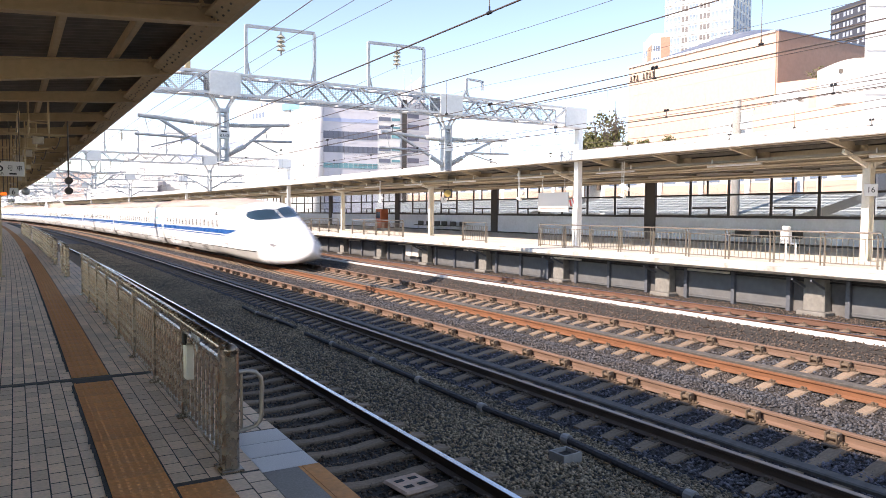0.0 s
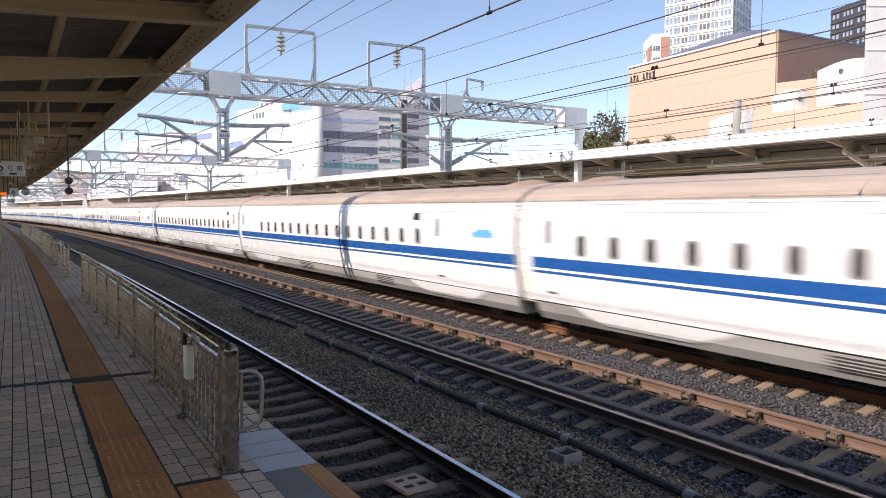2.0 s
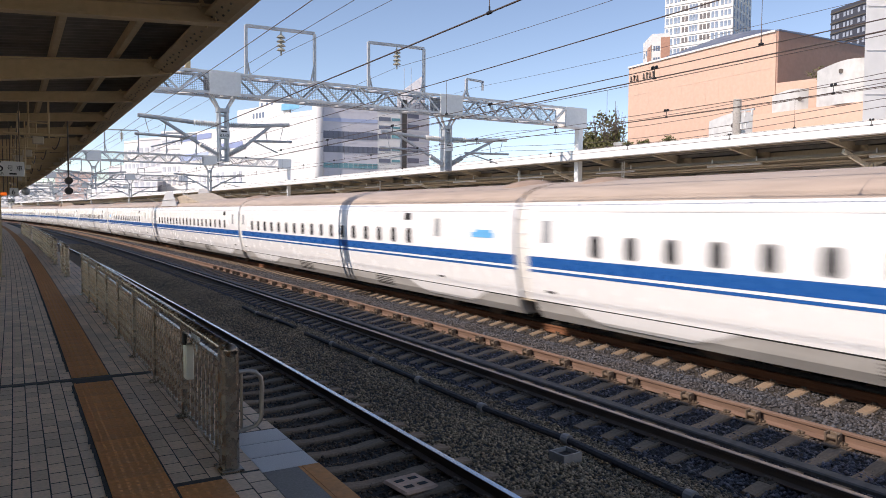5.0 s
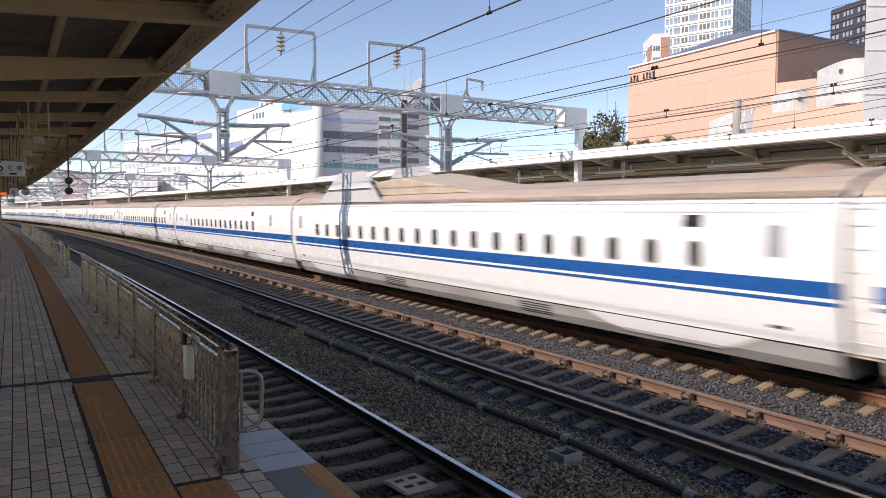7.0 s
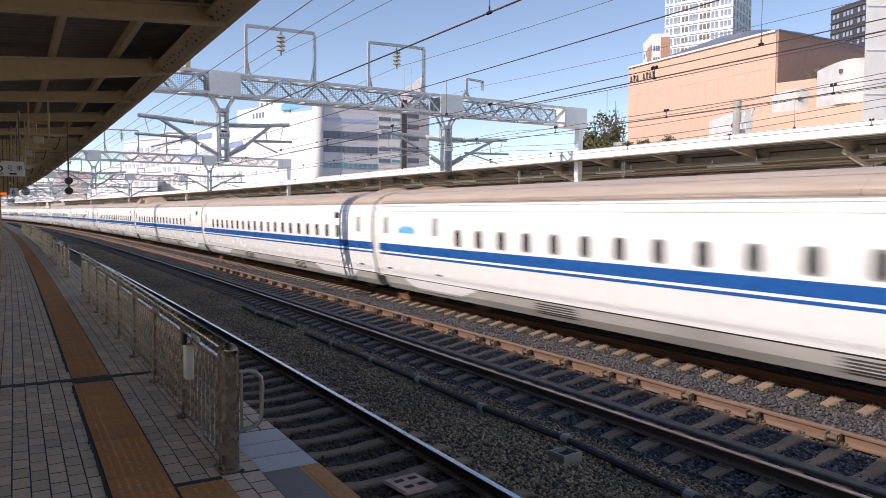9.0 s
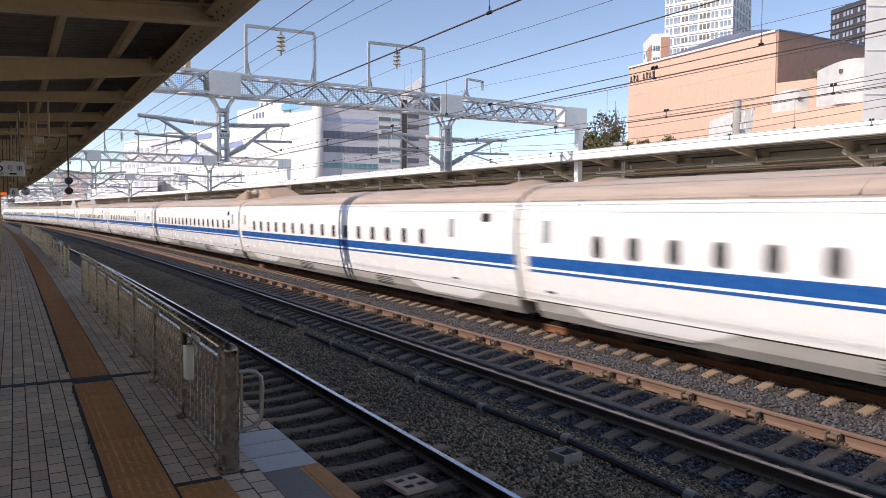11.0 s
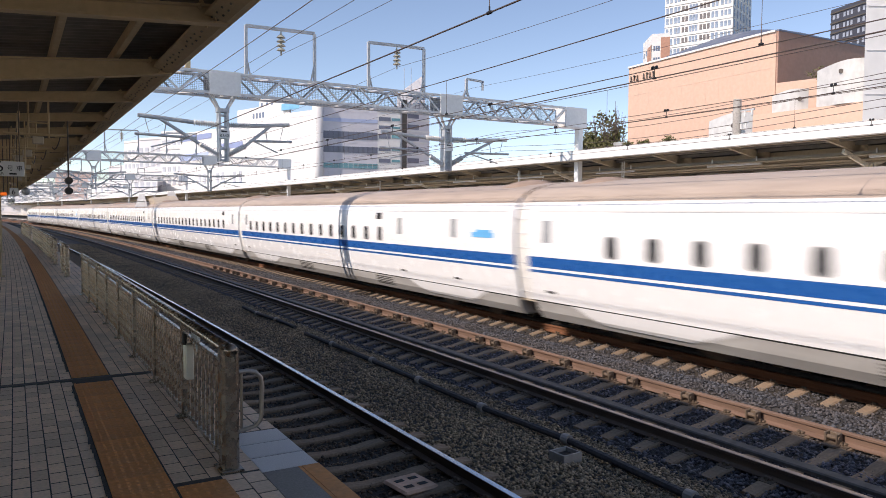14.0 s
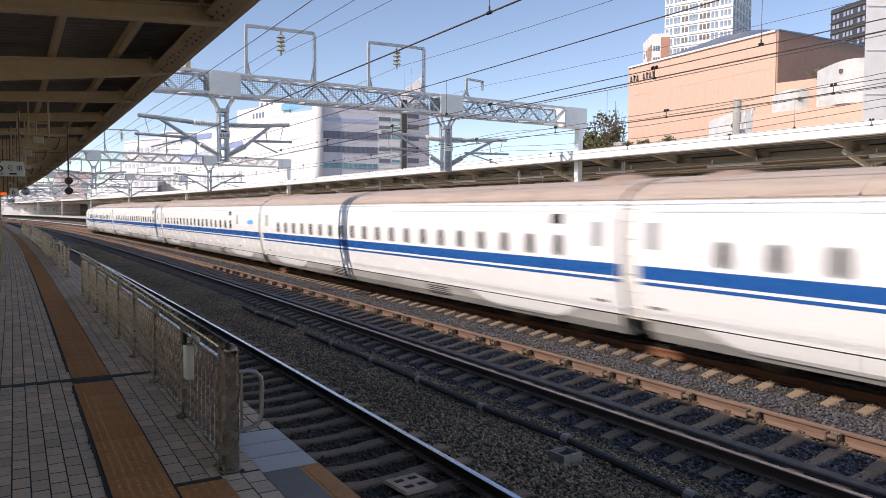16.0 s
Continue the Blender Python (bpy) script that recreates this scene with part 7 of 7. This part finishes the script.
# street side behind the waiting wall, seen through the panes
M_STREET = mat("pale_rendered_facade", (0.62, 0.60, 0.58), 0.8, grain=0.1, scale=1.5, stain=0.4, stain_scale=0.3, stain_color=(0.48, 0.46, 0.45))
M_SLATE = mat("blue_grey_roof_tile", (0.42, 0.46, 0.47), 0.6, grain=0.12, scale=3, stain=0.3, stain_scale=0.4)
for s0, s1, z in ((-14, 29, 7.8), (31, 58, 7.2), (61, 118, 7.6)):
    BK = thing("street_building", I4, "pale building with salmon storeys and a slate awning behind the station", "building", "street buildings")
    pts = [P(s0, 56), P(s1, 56), P(s1, 68), P(s0, 68)]
    prism(BK, "house_body", pts, -0.9, z, M_STREET)
    for z0 in (4.75,):
        band(BK, pts[0], pts[1], z0, z0 + 0.9, M_SALMON, 0.1, "salmon_storey")
        window_rows(BK, pts[0], pts[1], z0 + 1.0, z0 + 2.5, 1, int((s1 - s0) / 2.4), 1.4, 1.3, M_BGLASS)
        for i in range(int((s1 - s0) / 4.8)):
            q0, q1 = P(s0 + 4.8 * i, 55.9), P(s0 + 4.8 * i + 0.5, 55.9)
            band(BK, q0, q1, 4.0, z - 0.3, M_BWHITE, 0.2, "pilaster")
    bm = bmesh.new()
    lo = [bm.verts.new(P(s, 48.0, 2.95)) for s in stations(s0, s1, 6)]
    hi = [bm.verts.new(P(s, 55.9, 4.6)) for s in stations(s0, s1, 6)]
    for i in range(len(lo) - 1):
        bm.faces.new((lo[i], lo[i + 1], hi[i + 1], hi[i]))
    bmesh.ops.solidify(bm, geom=list(bm.faces), thickness=0.15)
    aw = part("awning_roof", bm, M_SLATE, BK, "blue-grey slate awning roof")
    bm = bmesh.new()
    for k in range(1, 7):
        o_, z_ = 48.0 + 7.9 * k / 7, 2.98 + 1.65 * k / 7
        for i in range(len(lo) - 1):
            st_ = stations(s0, s1, 6)
            beam(bm, P(st_[i], o_, z_), P(st_[i + 1], o_, z_), 0.08, 0.05)
    for i in range(int((s1 - s0) / 1.6)):
        beam(bm, P(s0 + 1.6 * i, 48.0, 3.0), P(s0 + 1.6 * i + 1.0, 55.8, 4.62), 0.07, 0.05)
    tagged(part("roof_battens", bm, mat("slate_batten", (0.50, 0.54, 0.54), 0.6, grain=0.1), aw), kind="stuff")
    bm = bmesh.new()
    box(bm, -0.25, 0.25, -0.25, 0.25, -0.9, 2.97)
    c0 = part("awning_column", bm, M_BWHITE, BK)
    for i, s in enumerate(stations(s0 + 1, s1 - 1, 4.8)):
        if i:
            again(c0, at(s, 48.4, 0), BK)
        else:
            c0.matrix_basis = at(s, 48.4, 0)

# concrete pole with crossarms behind the far canopy
PO = thing("utility_pole", Matrix.Translation(az_place(51.95, 60) + Vector((0, 0, -0.9))) @ pose(0, 0, 0, 0, 0, 0), "concrete utility pole with crossarms and insulators", "utility pole")
bm = bmesh.new()
rod(bm, (0, 0, 0), (0, 0, 12.5), 0.36, 14, 0.30)
part("pole_shaft", bm, M_CONC, PO, smooth=True)
for z, l in ((11.6, 1.5), (10.7, 1.0), (9.6, 1.2)):
    bm = bmesh.new()
    box(bm, -0.06, 0.06, -l, l * 0.3, z - 0.06, z + 0.06)
    part("crossarm", bm, M_GALV, PO)
    for k in range(3):
        bm = bmesh.new()
        rod(bm, (0, -l + 0.2 + k * l * 0.4, z - 0.45), (0, -l + 0.2 + k * l * 0.4, z - 0.05), 0.09, 8)
        part("insulator", bm, M_PORC, PO)
bm = bmesh.new()
rod(bm, (0.5, 0, 9.2), (0.5, 0, 10.2), 0.3, 12)
part("transformer", bm, M_GALV, PO)
for z0 in (11.9, 11.3, 10.3, 9.8):
    cu = bpy.data.curves.new("street_wire", "CURVE")
    cu.dimensions, cu.bevel_depth, cu.bevel_resolution = "3D", 0.02, 1
    cu.materials.append(M_WIRE)
    sp = cu.splines.new("POLY")
    sp.points.add(20)
    for i, p in enumerate(sp.points):
        f = i / 20
        s = -20 + 130 * f
        p.co = (*P(s, 47.5, z0 - 0.8 * abs(math.sin(math.pi * (s - 26) / 40))), 1)
    tagged(new("street_wire", cu), "dark street power line behind the station", "power line", "street wires")

# ---- trees and shrubs on the terraces ----
M_LEAF = mat("tree_leaves", (0.13, 0.125, 0.05), 0.7, per_island=0.5, spec=0.3)
M_BARK = mat("tree_bark", (0.12, 0.09, 0.07), 0.9, grain=0.2, scale=8)


def leaves(n, centre, rad, size, seed, shape):
    rng = np.random.default_rng(seed)
    vs, fs = [], []
    cl = rng.normal(size=(14, 3)) * np.array(rad) * 0.55
    for i in range(n):
        c = np.array(centre) + cl[rng.integers(14)] + rng.normal(size=3) * np.array(rad) * 0.22
        a, b = rng.normal(size=3), rng.normal(size=3)
        a /= np.linalg.norm(a)
        b -= a * (a @ b)
        b /= np.linalg.norm(b)
        k = len(vs)
        vs += [tuple(c + a * size), tuple(c + b * size * 0.5), tuple(c - a * size), tuple(c - b * size * 0.5)]
        fs.append((k, k + 1, k + 2, k + 3))
    me = bpy.data.meshes.new("crown")
    me.from_pydata(vs, [], fs)
    return me


def tree(p, z, h, w, seed, label, bare=False):
    t = thing("tree", Matrix.Translation((p.x, p.y, z)), label, "tree")
    rng = random.Random(seed)
    bm = bmesh.new()
    rod(bm, (0, 0, 0), (0, 0, h * 0.5), h * 0.035, 8, h * 0.02)
    for i in range(16):
        a = rng.uniform(0, 6.28)
        z0 = h * rng.uniform(0.25, 0.55)
        e = Vector((math.cos(a) * w * rng.uniform(0.3, 0.9), math.sin(a) * w * rng.uniform(0.3, 0.9), z0 + h * rng.uniform(0.2, 0.5)))
        rod(bm, (0, 0, z0), e, h * 0.012, 5, h * 0.004)
        for j in range(4):
            q = e + Vector((rng.uniform(-1, 1) * w * 0.3, rng.uniform(-1, 1) * w * 0.3, rng.uniform(0.05, 0.25) * h))
            rod(bm, e * 0.8 + Vector((0, 0, z0 * 0.2)), q, h * 0.005, 4, h * 0.002)
    part("trunk", bm, M_BARK, t)
    finish("crown", leaves(900 if bare else 3000, (0, 0, h * 0.6), (w, w, h * 0.32), h * 0.03, seed, 0), M_LEAF, t)
    return t


tree(az_place(42.2, 84), 5.5, 7.4, 1.9, 1, "small leafy tree on a terrace above the canopy")
tree(az_place(43.1, 86), 6.0, 8.0, 1.8, 2, "thin tree with bare upper twigs", True)
for i, (az, d, z, r) in enumerate(((44.2, 80, 9.6, 0.6), (45.6, 79, 9.8, 0.6), (47.2, 80, 10.0, 0.8), (42.6, 80, 9.0, 0.7), (41.4, 80, 8.8, 0.7), (57.6, 92, 17.4, 1.3), (59.4, 92, 18.6, 0.9))):
    p = az_place(az, d)
    sb = thing("shrub", Matrix.Translation((p.x, p.y, z)), "small clipped green shrub on a terrace", "shrub", "shrubs")
    finish("foliage", leaves(420, (0, 0, r * 0.5), (r, r, r * 0.7), 0.14, 30 + i, 0), M_LEAF, sb)
    bm = bmesh.new()
    rod(bm, (0, 0, -1.2), (0, 0, r * 0.5), 0.08, 6)
    part("stem", bm, M_BARK, sb)


motions()
